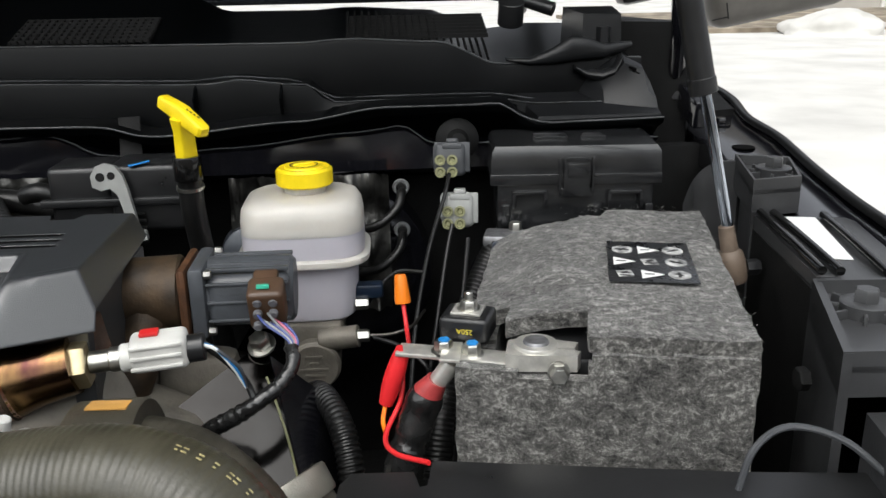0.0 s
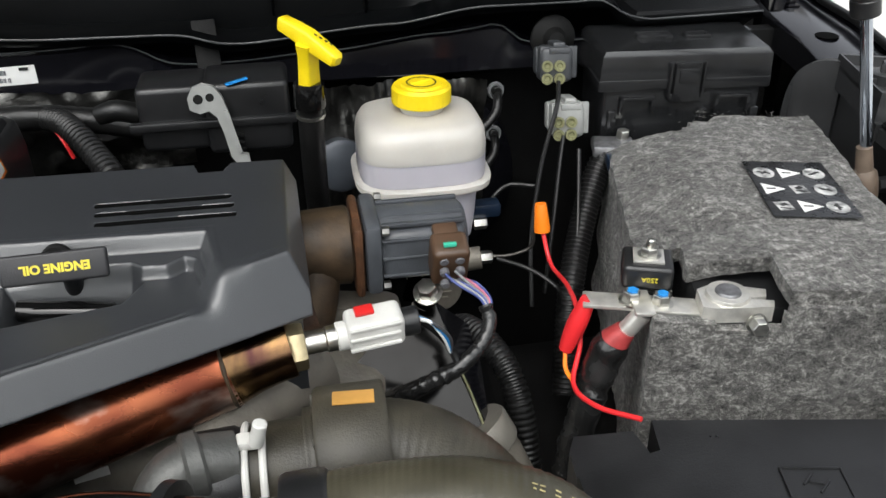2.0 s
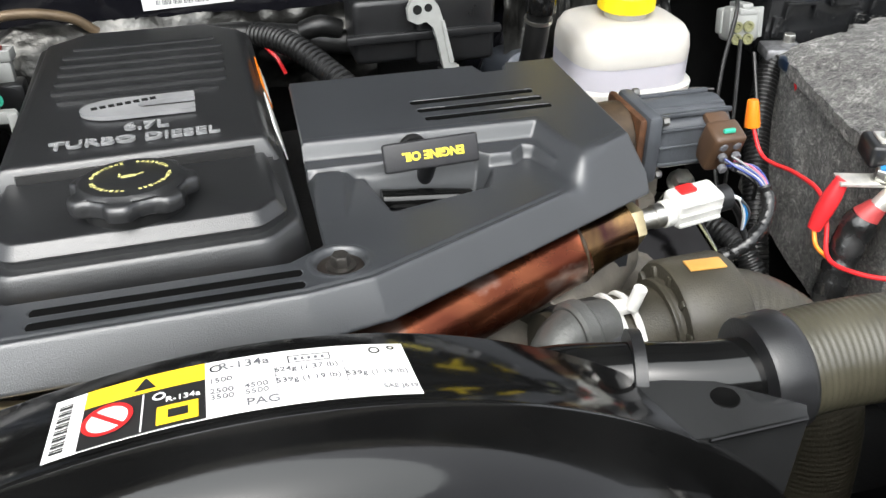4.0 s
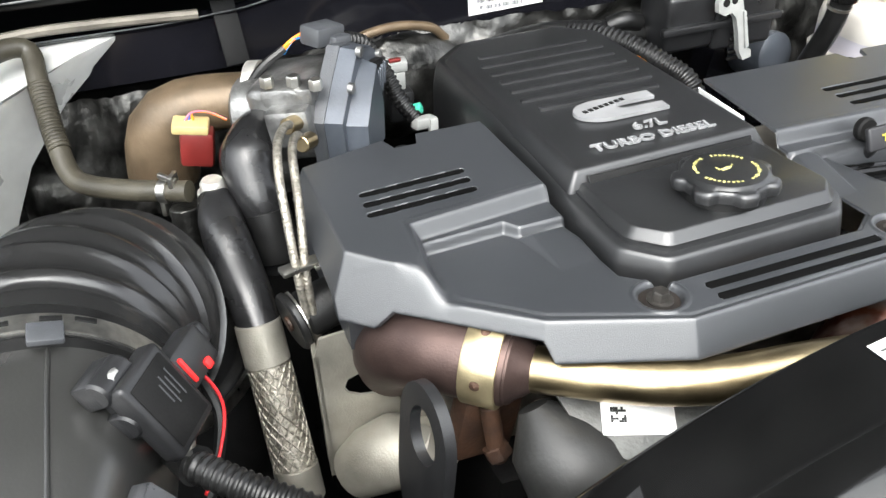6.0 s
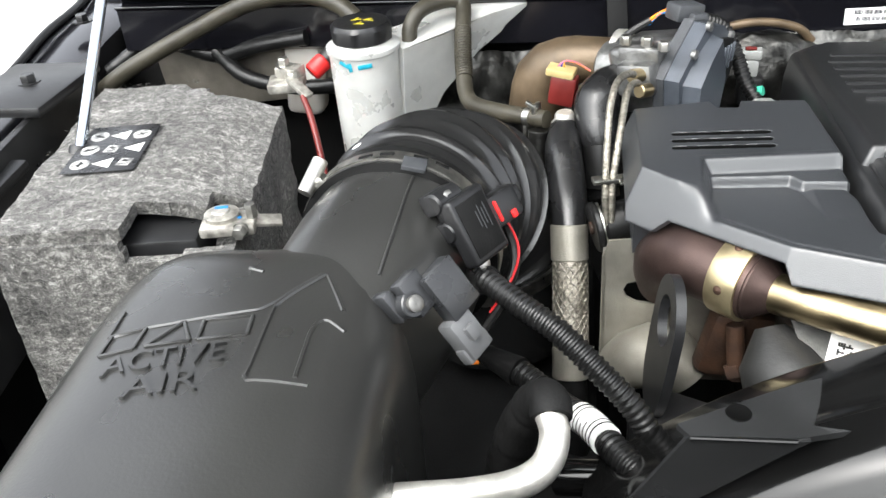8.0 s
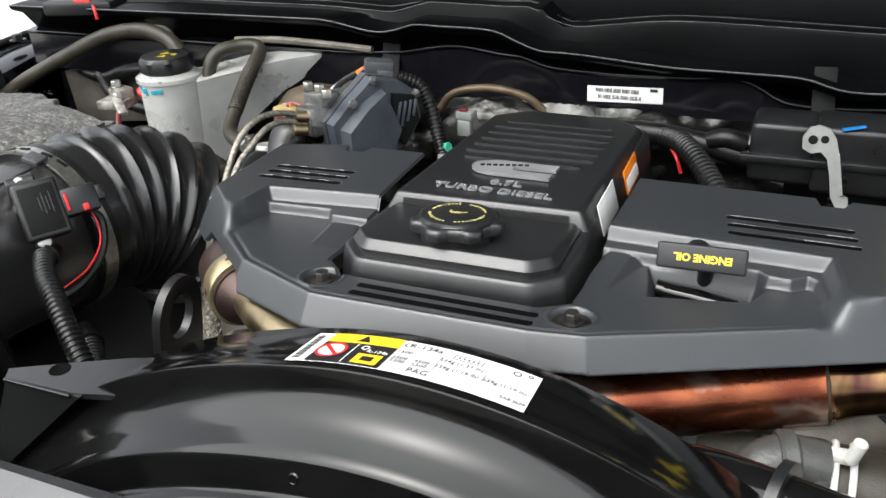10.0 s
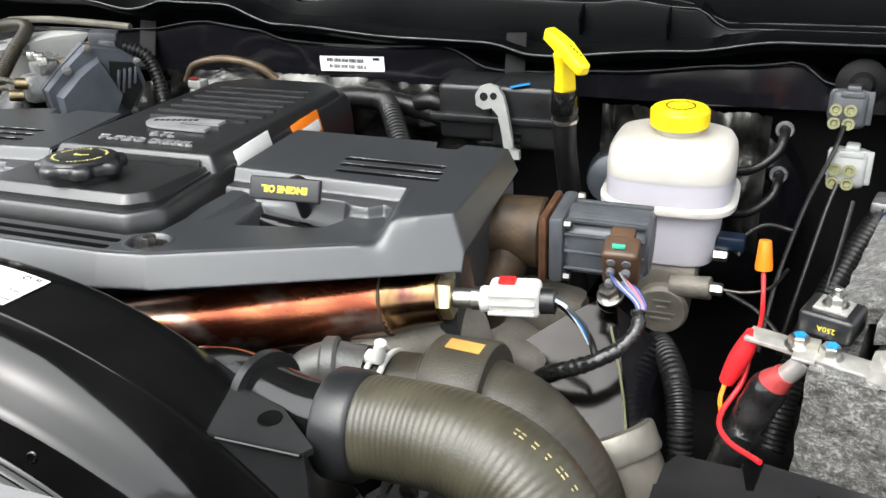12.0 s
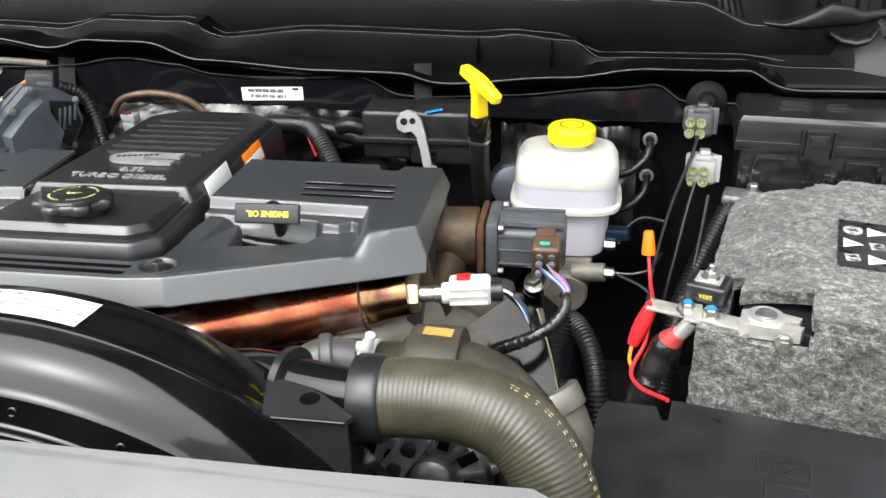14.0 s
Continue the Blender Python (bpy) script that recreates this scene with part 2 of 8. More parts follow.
def part(name, bm, material, parent=None, label="", angle=38):
    """One mesh object of a bmesh in world coordinates, under its thing."""
    me = bpy.data.meshes.new(name)
    bmesh.ops.recalc_face_normals(bm, faces=bm.faces)
    bm.to_mesh(me)
    bm.free()
    for p in me.polygons:
        p.use_smooth = True
    me.set_sharp_from_angle(angle=radians(angle))
    me.materials.append(material)
    ob = new(name, me)
    if parent is not None:
        ob.parent = parent
        if parent.parent is None:
            ob.matrix_parent_inverse = parent.matrix_basis.inverted()
    if label:
        ob["label"] = label
    return ob


def bevelled(bm, w, seg=2, angle=30):
    if w > 0:
        edges = [e for e in bm.edges if len(e.link_faces) == 2 and e.calc_face_angle(0) > radians(angle)]
        bmesh.ops.bevel(bm, geom=edges, offset=w, segments=seg, profile=0.5, affect="EDGES", clamp_overlap=True)
    return bm


def box(size, at=(0, 0, 0), bevel=0.002, rot=(0, 0, 0), seg=2, taper=1.0):
    bm = bmesh.new()
    bmesh.ops.create_cube(bm, size=1)
    for v in bm.verts:
        k = taper if v.co.z > 0 else 1
        v.co = Vector((v.co.x * size[0] * k, v.co.y * size[1] * k, v.co.z * size[2]))
    bevelled(bm, bevel, seg)
    bm.transform(pose(*at, *rot))
    return bm


def prism(poly, z0, z1, bevel=0.002, grow=0.0, seg=2, m=None):
    """A closed outline drawn up from z0 to z1 (numbers or functions of x, y); grow spreads the foot."""
    bm = bmesh.new()
    f0 = z0 if callable(z0) else lambda x, y: z0
    f1 = z1 if callable(z1) else lambda x, y: z1
    c = Vector((sum(p[0] for p in poly) / len(poly), sum(p[1] for p in poly) / len(poly)))
    low, top = [], []
    for x, y in poly:
        d = (Vector((x, y)) - c).normalized() * grow
        low.append(bm.verts.new((x + d.x, y + d.y, f0(x, y))))
        top.append(bm.verts.new((x, y, f1(x, y))))
    bm.faces.new(low[::-1])
    bm.faces.new(top)
    for i in range(len(poly)):
        j = (i + 1) % len(poly)
        bm.faces.new((low[i], low[j], top[j], top[i]))
    bevelled(bm, bevel, seg)
    if m is not None:
        bm.transform(m)
    return bm


def lathe(profile, seg=32, m=None, wob=None):
    """A turned solid from (radius, height) pairs; wob(angle) scales the radius."""
    bm = bmesh.new()
    rings = []
    for r, z in profile:
        rings.append([bm.verts.new((r * (wob(a, z) if wob else 1) * math.cos(a), r * (wob(a, z) if wob else 1) * math.sin(a), z)) for a in (2 * math.pi * i / seg for i in range(seg))])
    for a, b in zip(rings, rings[1:]):
        for i in range(seg):
            j = (i + 1) % seg
            bm.faces.new((a[i], a[j], b[j], b[i]))
    if profile[0][0] > 1e-6:
        bm.faces.new(rings[0][::-1])
    if profile[-1][0] > 1e-6:
        bm.faces.new(rings[-1])
    if m is not None:
        bm.transform(m)
    return bm


def axis(at, way, up=None):
    """A pose at a place with z along way."""
    q = Vector(way).to_track_quat("Z", "Y" if up is None else up)
    return Matrix.Translation(at) @ q.to_matrix().to_4x4()


def cyl(a, b, r, r2=None, seg=24, bevel=0.0008):
    a, b = Vector(a), Vector(b)
    h = (b - a).length
    r2 = r if r2 is None else r2
    k = min(bevel, r * 0.4, r2 * 0.4, h * 0.3)
    return lathe([(0, 0), (r - k, 0), (r, k), (r2, h - k), (r2 - k, h), (0, h)], seg, axis(a, b - a))


def spline(pts, step):
    """Points every step along a smooth curve through pts."""
    p = [Vector(q) for q in pts]
    p = [2 * p[0] - p[1]] + p + [2 * p[-1] - p[-2]]
    fine = []
    for i in range(1, len(p) - 2):
        for k in range(24):
            t = k / 24
            fine.append(0.5 * ((2 * p[i]) + (p[i + 1] - p[i - 1]) * t + (2 * p[i - 1] - 5 * p[i] + 4 * p[i + 1] - p[i + 2]) * t * t + (3 * p[i] - p[i - 1] - 3 * p[i + 1] + p[i + 2]) * t ** 3))
    fine.append(p[-2])
    run = [0.0]
    for a, b in zip(fine, fine[1:]):
        run.append(run[-1] + (b - a).length)
    n = max(2, int(run[-1] / step) + 1)
    outp, j = [], 0
    for i in range(n):
        s = run[-1] * i / (n - 1)
        while j < len(run) - 2 and run[j + 1] < s:
            j += 1
        f = (s - run[j]) / max(run[j + 1] - run[j], 1e-9)
        outp.append(fine[j].lerp(fine[j + 1], min(1, f)))
    return outp, run[-1]


def tube(pts, r, seg=14, step=None, shape=None, caps=True):
    """A hose along a smooth curve. r: a radius or function of 0..1; shape(s): relief by arc length, in metres."""
    rf = r if callable(r) else (lambda t: r)
    path, length = spline(pts, step or max(rf(0.5) * 0.6, 0.002))
    bm = bmesh.new()
    up = Vector((0.123, 0.31, 0.94))
    rings = []
    for i, p in enumerate(path):
        t = (path[min(i + 1, len(path) - 1)] - path[max(i - 1, 0)]).normalized()
        side = t.cross(up).normalized()
        up = side.cross(t).normalized()
        u = i / (len(path) - 1)
        rad = rf(u) + (shape(u * length) if shape else 0)
        rings.append([bm.verts.new(p + rad * (math.cos(a) * side + math.sin(a) * up)) for a in (2 * math.pi * k / seg for k in range(seg))])
    for a, b in zip(rings, rings[1:]):
        for i in range(seg):
            j = (i + 1) % seg
            bm.faces.new((a[i], a[j], b[j], b[i]))
    if caps:
        bm.faces.new(rings[0][::-1])
        bm.faces.new(rings[-1])
    return bm


def loom(pts, r, pitch=0.0046, depth=0.0011, seg=14):
    """Split corrugated conduit."""
    return tube(pts, r, seg, pitch / 4, lambda s: -depth if (s / pitch) % 1 < 0.45 else 0.0)


def joined(*bms):
    bm = bmesh.new()
    for b in bms:
        me = bpy.data.meshes.new("piece")
        b.to_mesh(me)
        b.free()
        bm.from_mesh(me)
        bpy.data.meshes.remove(me)
    return bm


def loft(sections, closed=True, caps=True):
    bm = bmesh.new()
    rings = [[bm.verts.new(p) for p in s] for s in sections]
    n = len(rings[0])
    for a, b in zip(rings, rings[1:]):
        for i in range(n if closed else n - 1):
            j = (i + 1) % n
            bm.faces.new((a[i], a[j], b[j], b[i]))
    if closed and caps:
        bm.faces.new(rings[0][::-1])
        bm.faces.new(rings[-1])
    return bm


def squircle(cx, cy, z, a, b, n=40, p=4.0, turn=0.0):
    o = []
    for i in range(n):
        t = 2 * math.pi * i / n
        c, s = math.cos(t), math.sin(t)
        x, y = a * math.copysign(abs(c) ** (2 / p), c), b * math.copysign(abs(s) ** (2 / p), s)
        o.append(Vector((cx + x * math.cos(turn) - y * math.sin(turn), cy + x * math.sin(turn) + y * math.cos(turn), z)))
    return o


def letters(name, body, size, m, material, parent, depth=0.0006, label="", bold=0.0, width=1.0):
    """Raised or printed writing; m: the pose of its middle, x along the line, z out of the surface."""
    cu = bpy.data.curves.new(name, "FONT")
    cu.body, cu.size, cu.extrude, cu.align_x, cu.align_y = body, size, depth, "CENTER", "CENTER"
    cu.offset, cu.resolution_u = bold, 3
    tmp = bpy.data.objects.new(name, cu)
    scene.collection.objects.link(tmp)
    bpy.context.view_layer.update()
    me = bpy.data.meshes.new_from_object(tmp.evaluated_get(bpy.context.evaluated_depsgraph_get()))
    bpy.data.objects.remove(tmp)
    bpy.data.curves.remove(cu)
    me.transform(m @ Matrix.Diagonal((width, 1, 1, 1)))
    me.materials.clear()
    me.materials.append(material)
    ob = new(name, me)
    ob.parent = parent
    if parent.parent is None:
        ob.matrix_parent_inverse = parent.matrix_basis.inverted()
    if label:
        ob["label"] = label
    return ob


def hexbolt(at, way, r, h, material, parent, name="bolt", washer=0.0, label=""):
    m = axis(at, way)
    pieces = [lathe([(0, 0), (r, 0), (r, h * 0.85), (r * 0.86, h), (0, h)], 6, m)]
    if washer:
        pieces.append(lathe([(0, -0.001), (washer, -0.001), (washer, 0.0008), (0, 0.0012)], 24, m))
    return part(name, joined(*pieces), material, parent, label)


def facing(at, right, up):
    """A pose with x along right and y along up."""
    x = Vector(right).normalized()
    z = x.cross(Vector(up)).normalized()
    y = z.cross(x)
    m = Matrix((x, y, z)).transposed().to_4x4()
    m.translation = at
    return m


# ---- the place round the truck ----
ground = part("ground", joined(box((400, 400, 0.2), (0, 150, -0.1), 0)), SNOW)
tagged(ground, "snow-covered bright driveway running to the horizon", "ground", kind="structure")


def mound(name, at, size, material, label, seed):
    bm = bmesh.new()
    bmesh.ops.create_icosphere(bm, subdivisions=4, radius=1)
    for v in bm.verts:
        k = 1 + 0.22 * noise.noise(v.co * 1.7 + Vector((seed, 0, 0))) + 0.08 * noise.noise(v.co * 6)
        v.co = Vector((v.co.x * size[0] * k, v.co.y * size[1] * k, max(v.co.z, -0.05) * size[2] * k))
    bm.transform(pose(*at))
    return tagged(part(name, bm, material, angle=80), label, "snow pile" if material is SNOW else "grass")


mound("snow_mound", (10.25, 17.6, 0), (1.15, 0.9, 0.50), SNOW, "ploughed heap of white snow beside the drive", 3)
tagged(part("grass_verge", prism([(6.0, 18.6), (30, 17.4), (30, 26), (6.0, 26)], 0.0, 0.10, 0.02), GRASS), "strip of dry brown grass at the drive's edge", "grass", kind="stuff")

house = thing("garage", "pale grey-sided garage with a closed white door", "garage", (22.8, 27, 0))
part("wall", box((16, 6, 5), (22.8, 30, 2.5), 0.02), SIDING, house)
part("roof", prism([(14.3, -0.6), (31.3, -0.6), (31.3, 3.2), (14.3, 3.2)], lambda x, y: 5.0 + 0.5 * (y + 0.6), lambda x, y: 5.2 + 0.5 * (y + 0.6), 0.01, m=pose(0, 27.2, 0)), MATTE, house)
part("garage_door", box((4.2, 0.1, 2.6), (18.9, 26.96, 1.3), 0.02), WHITE, house, "closed white panelled garage door")
for k in range(4):
    part("door_panel", box((4.0, 0.06, 0.55), (18.9, 26.9, 0.35 + 0.64 * k), 0.03), WHITE, house)


# unseen wall added behind the camera to block horizon sky in reflections
tagged(part("reflection_wall", joined(box((30, 0.3, 3.4), (-2, -9.5, 1.7), 0.01), box((30.4, 0.8, 0.3), (-2, -9.4, 3.5), 0.02)), SIDING), "unseen plain wall behind the camera, added to darken low reflections", "wall", kind="structure")


# ---- truck body round the bay ----
def interp(table, x):
    for (a, u), (b, v) in zip(table, table[1:]):
        if x <= b:
            f = min(1, max(0, (x - a) / (b - a)))
            f = f * f * (3 - 2 * f)
            return u + (v - u) * f
    return table[-1][1]


LIP = [(-0.9, 1.336), (-0.335, 1.338), (-0.246, 1.326), (-0.204, 1.337), (-0.119, 1.336), (-0.05, 1.315), (0.115, 1.305), (0.205, 1.304), (0.26, 1.292), (0.41, 1.303), (0.50, 1.315), (0.628, 1.315), (0.655, 1.294), (0.9, 1.297)]
LOW = [(-0.9, 1.298), (-0.30, 1.296), (-0.25, 1.299), (-0.16, 1.311), (-0.09, 1.304), (-0.04, 1.292), (0.02, 1.290), (0.10, 1.291), (0.15, 1.294), (0.21, 1.270), (0.25, 1.270), (0.34, 1.275), (0.465, 1.287), (0.52, 1.292), (0.552, 1.272), (0.9, 1.272)]
MID = [(-0.9, 1.346), (-0.37, 1.344), (-0.25, 1.340), (-0.21, 1.353), (-0.07, 1.351), (-0.045, 1.332), (0.09, 1.343), (0.315, 1.338), (0.338, 1.342), (0.42, 1.334), (0.44, 1.316), (0.62, 1.316), (0.66, 1.308), (0.9, 1.306)]
UPP = [(-0.9, 1.360), (-0.37, 1.368), (0.05, 1.378), (0.41, 1.375), (0.46, 1.378), (0.56, 1.373), (0.635, 1.346), (0.70, 1.352), (0.80, 1.35), (0.9, 1.34)]
XS = [-0.83 + 0.0125 * i for i in range(int(1.63 / 0.0125) + 1)]


def across(profile):
    return loft([[Vector((x, y, z)) for y, z in profile(x)] for x in XS])


cowl = thing("cowl_panel", "black plastic cowl with stepped ledges under the windshield", "cowl panel", (0, 0.4, 1.3), kind="structure")
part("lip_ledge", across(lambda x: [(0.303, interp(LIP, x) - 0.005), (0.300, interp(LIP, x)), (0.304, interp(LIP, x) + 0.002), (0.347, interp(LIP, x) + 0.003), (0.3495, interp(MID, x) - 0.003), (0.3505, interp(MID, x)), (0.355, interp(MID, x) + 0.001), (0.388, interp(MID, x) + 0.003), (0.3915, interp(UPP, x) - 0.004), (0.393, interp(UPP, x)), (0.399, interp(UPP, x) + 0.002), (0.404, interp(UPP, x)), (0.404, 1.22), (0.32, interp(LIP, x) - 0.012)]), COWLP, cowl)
# thin pale lines along the ledges draw the glint of their edges
for nm, table, y, dz, r in (("edge_bead", LIP, 0.3005, 0.0014, 0.0010), ("edge_bead", MID, 0.3502, 0.0010, 0.0007), ("edge_bead", UPP, 0.3935, 0.0014, 0.0010), ("edge_bead", LOW, 0.3180, 0.0012, 0.0007)):
    part(nm, tube([(x, y, interp(table, x) + dz) for x in XS[::2]], r, 8, 0.012), EDGE, cowl)
part("mid_groove", tube([(x, 0.372, interp(MID, x) + 0.0025) for x in XS[::3]], 0.0008, 6, 0.014), EDGE, cowl)
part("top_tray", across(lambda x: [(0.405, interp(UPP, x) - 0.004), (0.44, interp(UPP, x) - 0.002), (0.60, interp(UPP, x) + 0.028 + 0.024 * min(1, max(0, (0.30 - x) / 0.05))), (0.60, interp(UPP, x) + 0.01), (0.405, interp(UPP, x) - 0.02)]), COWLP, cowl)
# ribs that stand in the step of the ledge
for x in (0.30, 0.39):
    z = interp(MID, x)
    part("rib", box((0.0025, 0.03, 0.022), (x, 0.347, z - 0.014), 0.0006, (28, 0, 0)), COWLP, cowl)
# air inlet grilles: crossing slats
for x0, x1 in ((0.08, 0.235), (0.46, 0.625), (-0.30, -0.12)):
    n = int((x1 - x0) / 0.0085)
    for k in range(n + 1):
        x = x0 + (x1 - x0) * k / n
        z = interp(UPP, x)
        part("slat", box((0.0022, 0.075, 0.004), (x, 0.475, z + 0.0125), 0, (17, 0, 0)), MATTE, cowl)
    for k in range(7):
        y = 0.443 + 0.0105 * k
        z = interp(UPP, (x0 + x1) / 2)
        part("slat", box((x1 - x0, 0.0022, 0.005), ((x0 + x1) / 2, y, z + 0.0030 + (y - 0.443) * 0.31), 0), MATTE, cowl)

fire = thing("firewall", "black painted firewall flange of the truck", "firewall", (0, 0.33, 1.1), kind="structure")
part("upper_flange", across(lambda x: [(0.330, 1.240), (0.322, 1.246), (0.322, interp(LOW, x) - 0.004), (0.318, interp(LOW, x)), (0.324, interp(LOW, x) + 0.0015), (0.40, interp(LOW, x) + 0.001), (0.40, 1.240)]), PAINT, fire)
part("lower_wall", box((1.76, 0.02, 0.75), (0, 0.415, 0.87), 0.002), MATTE, fire)
for x in (-0.245, 0.235):
    part("flange_tab", box((0.022, 0.003, 0.06), (x, 0.315, 1.283), 0.001, (-24, 0, 8)), MATTE, fire)

glass = thing("windshield", "dark windshield reflecting a pale sky", "windshield", (0, 0.66, 1.45), kind="structure")
part("pane", prism([(-0.75, 0), (0.75, 0), (0.62, 0.75), (-0.62, 0.75)], 0, 0.006, 0.001, m=pose(0, 0.62, 1.41, 33, 0, 0)), GLASS, glass)
wiper = thing("wiper_arm", "black windshield wiper arm lying on the cowl", "wiper", (0.5, 0.58, 1.42))
part("arm", tube([(0.42, 0.545, 1.44), (0.55, 0.56, 1.432), (0.66, 0.56, 1.418), (0.72, 0.53, 1.40)], 0.009), PLAST, wiper)
part("pivot_cap", cyl((0.66, 0.50, 1.385), (0.66, 0.49, 1.412), 0.016), PLAST, wiper)

STX = [(-0.55, 0.888), (-0.15, 0.905), (0.088, 0.923), (0.237, 0.937), (0.398, 0.950), (0.64, 0.985), (0.75, 0.992)]
STZ = [(-0.55, 1.185), (-0.15, 1.215), (0.088, 1.235), (0.237, 1.250), (0.398, 1.265), (0.64, 1.280), (0.75, 1.284)]
# side of the bay: inner fenders, gutters, body side
for s, nm in ((1, "fender_inner_left"), (-1, "fender_inner_right")):
    f = thing(nm, "black inner fender with its bolted top rail", "fender", (s * 0.9, 0.0, 1.1), kind="structure")
    part("apron", box((0.02, 1.3, 0.7), (s * 0.93, -0.1, 0.75), 0.004), MATTE, f)
    YS = [-0.55 + 0.1 * k for k in range(13)] + [0.72]
    part("top_rail", loft([[Vector((s * (interp(STX, y) + dx), y, interp(STZ, y) + dz)) for dx, dz in ((-0.075, -0.045), (-0.075, -0.014), (-0.068, -0.010), (-0.006, -0.008), (0.004, -0.012), (0.004, -0.045))] for y in YS]), PAINT, f)
    part("fender_skin", loft([[Vector((s * (interp(STX, y) + 0.004 + 0.13 * (k / 8)), y, interp(STZ, y) - 0.004 - 0.17 * (k / 8) ** 1.15)) for k in range(9)] + [Vector((s * (interp(STX, y) + 0.13), y, 0.6)), Vector((s * (interp(STX, y) + 0.004), y, 0.6))] for y in YS]), PAINT, f)
    part("weather_strip", tube([(s * interp(STX, y), y, interp(STZ, y)) for y in YS], 0.0048), BLACKRUB, f)

for s in (-1, 1):
    pil = thing("body_side", "black body corner between the fender and windshield", "body panel", (s * 0.9, 0.6, 1.1), kind="structure")
    part("corner_panel", prism([(s * 0.80, 0.47), (s * 0.955, 0.50), (s * 0.98, 0.72), (s * 0.80, 0.72)][::s], 0.7, lambda x, y: 1.265 + 0.12 * (y - 0.45), 0.02, seg=3), MATTE, pil)
    part("pillar", box((0.05, 0.05, 0.75), (s * 0.80, 0.92, 1.66), 0.015, (40, 0, s * 8)), PAINT, pil)
# raised hood, hinged at the cowl
hood = thing("hood", "raised black hood propped open on gas struts", "hood", (0, 0.5, 1.4), kind="structure")
UPH = radians(52)
hy, hz = math.cos(UPH), math.sin(UPH)
part("outer_skin", box((1.72, 1.36, 0.02), (0, 0.66 - 0.68 * hy, 1.42 + 0.68 * hz), 0.006, (-52, 0, 0)), PAINT, hood)
# unseen liner added under the hood as a soft reflector over the engine
part("liner", box((1.45, 1.16, 0.012), (0, 0.648 - 0.70 * hy, 1.395 + 0.70 * hz), 0.005, (-52, 0, 0)), LINER, hood, "unseen grey hood liner, added to reflect onto the engine tops")
for c in (0.10, 0.65, 1.25):
    part("inner_rib", box((1.60, 0.06, 0.03), (0, 0.635 - c * hy, 1.41 + c * hz), 0.008, (-52, 0, 0)), PLAST, hood)

# front panel over the radiator
frontp = thing("radiator_panel", "glossy dark plastic panel over the radiator", "radiator panel", (0, -0.45, 1.2), kind="structure")
part("top_sheet", prism([(-0.42, -0.403), (-0.30, -0.401), (0.0, -0.397), (0.15, -0.391), (0.30, -0.384), (0.42, -0.376), (0.445, -0.39), (0.45, -0.62), (-0.42, -0.62)], 1.14, lambda x, y: 1.303 - 0.043 * max(0, x + 0.02) - 0.48 * max(0, -0.400 - y), 0.008, seg=3), PANEL, frontp)
part("front_wall", box((1.7, 0.06, 0.6), (0, -0.60, 0.93), 0.01), MATTE, frontp)
# added floor of the bay, near-black for the deep shade down there
tagged(part("bay_floor", box((1.9, 1.2, 0.04), (0, -0.1, 0.62), 0.005), MATTE), "near-black sheet closing the shaded bottom of the engine bay", "engine bay", kind="structure")


# ---- engine cover ----
def floor_z(x, y):
    return 1.254 - 0.085 * (y + 0.02)


def seg_dist(P, a, b):
    a, b = np.array(a), np.array(b)
    d = b - a
    t = np.clip(((P - a) @ d) / (d @ d), 0, 1)
    q = a + t[..., None] * d
    return np.linalg.norm(P - q, axis=-1), q


def poly_depth(P, poly):
    """Distance inside an outline (negative outside), and the nearest point of the outline."""
    best, near = np.full(P.shape[:-1], 9.0), np.zeros(P.shape)
    hit = np.zeros(P.shape[:-1], bool)
    for a, b in zip(poly, poly[1:] + poly[:1]):
        d, q = seg_dist(P, a, b)
        w = d < best
        best, near = np.where(w, d, best), np.where(w[..., None], q, near)
        cross = (a[1] > P[..., 1]) != (b[1] > P[..., 1])
        with np.errstate(divide="ignore", invalid="ignore"):
            xi = (b[0] - a[0]) * (P[..., 1] - a[1]) / ((b[1] - a[1]) or 1e-9) + a[0]
        hit ^= cross & (P[..., 0] < xi)
    return np.where(hit, best, -best), near


cover = thing("engine_cover", "dark grey moulded plastic diesel engine cover", "engine cover", (0.03, -0.05, 1.24))
CELL, TOPZ = 0.0010, 1.2745
rim = [(-0.238, -0.058), (-0.150, -0.136), (-0.074, -0.168), (0.080, -0.166), (0.115, -0.160), (0.298, -0.072)]
foot = [(-0.250, 0.062), (-0.252, -0.060), (-0.234, -0.0767), (-0.2225, -0.0790), (-0.1540, -0.1400), (-0.150, -0.1495), (-0.076, -0.1800), (0.082, -0.178), (0.120, -0.171), (0.310, -0.0785), (0.307, 0.072), (0.262, 0.073), (0.258, 0.060), (0.240, 0.060), (0.236, 0.074), (0.101, 0.076), (0.098, -0.020), (0.096, -0.120), (0.076, -0.134), (-0.070, -0.134), (-0.091, -0.114), (-0.094, -0.020), (-0.098, 0.080), (-0.150, 0.080), (-0.154, 0.066), (-0.172, 0.066), (-0.176, 0.080)]
gx, gy = np.arange(-0.256, 0.316, CELL), np.arange(-0.188, 0.086, CELL)
GX, GY = np.meshgrid(gx, gy, indexing="ij")
GP = np.stack([GX, GY], -1)
inside, edge_at = poly_depth(GP, foot)
# the flat top falls away in a steep skirt past the rim
over = np.full(GX.shape, 9.0)
for a, b in zip(rim, rim[1:]):
    dx, dy = b[0] - a[0], b[1] - a[1]
    k = math.hypot(dx, dy)
    over = np.minimum(over, (dx * (GY - a[1]) - dy * (GX - a[0])) / k)
skirt = floor_z(GX, GY) + 1.75 * over
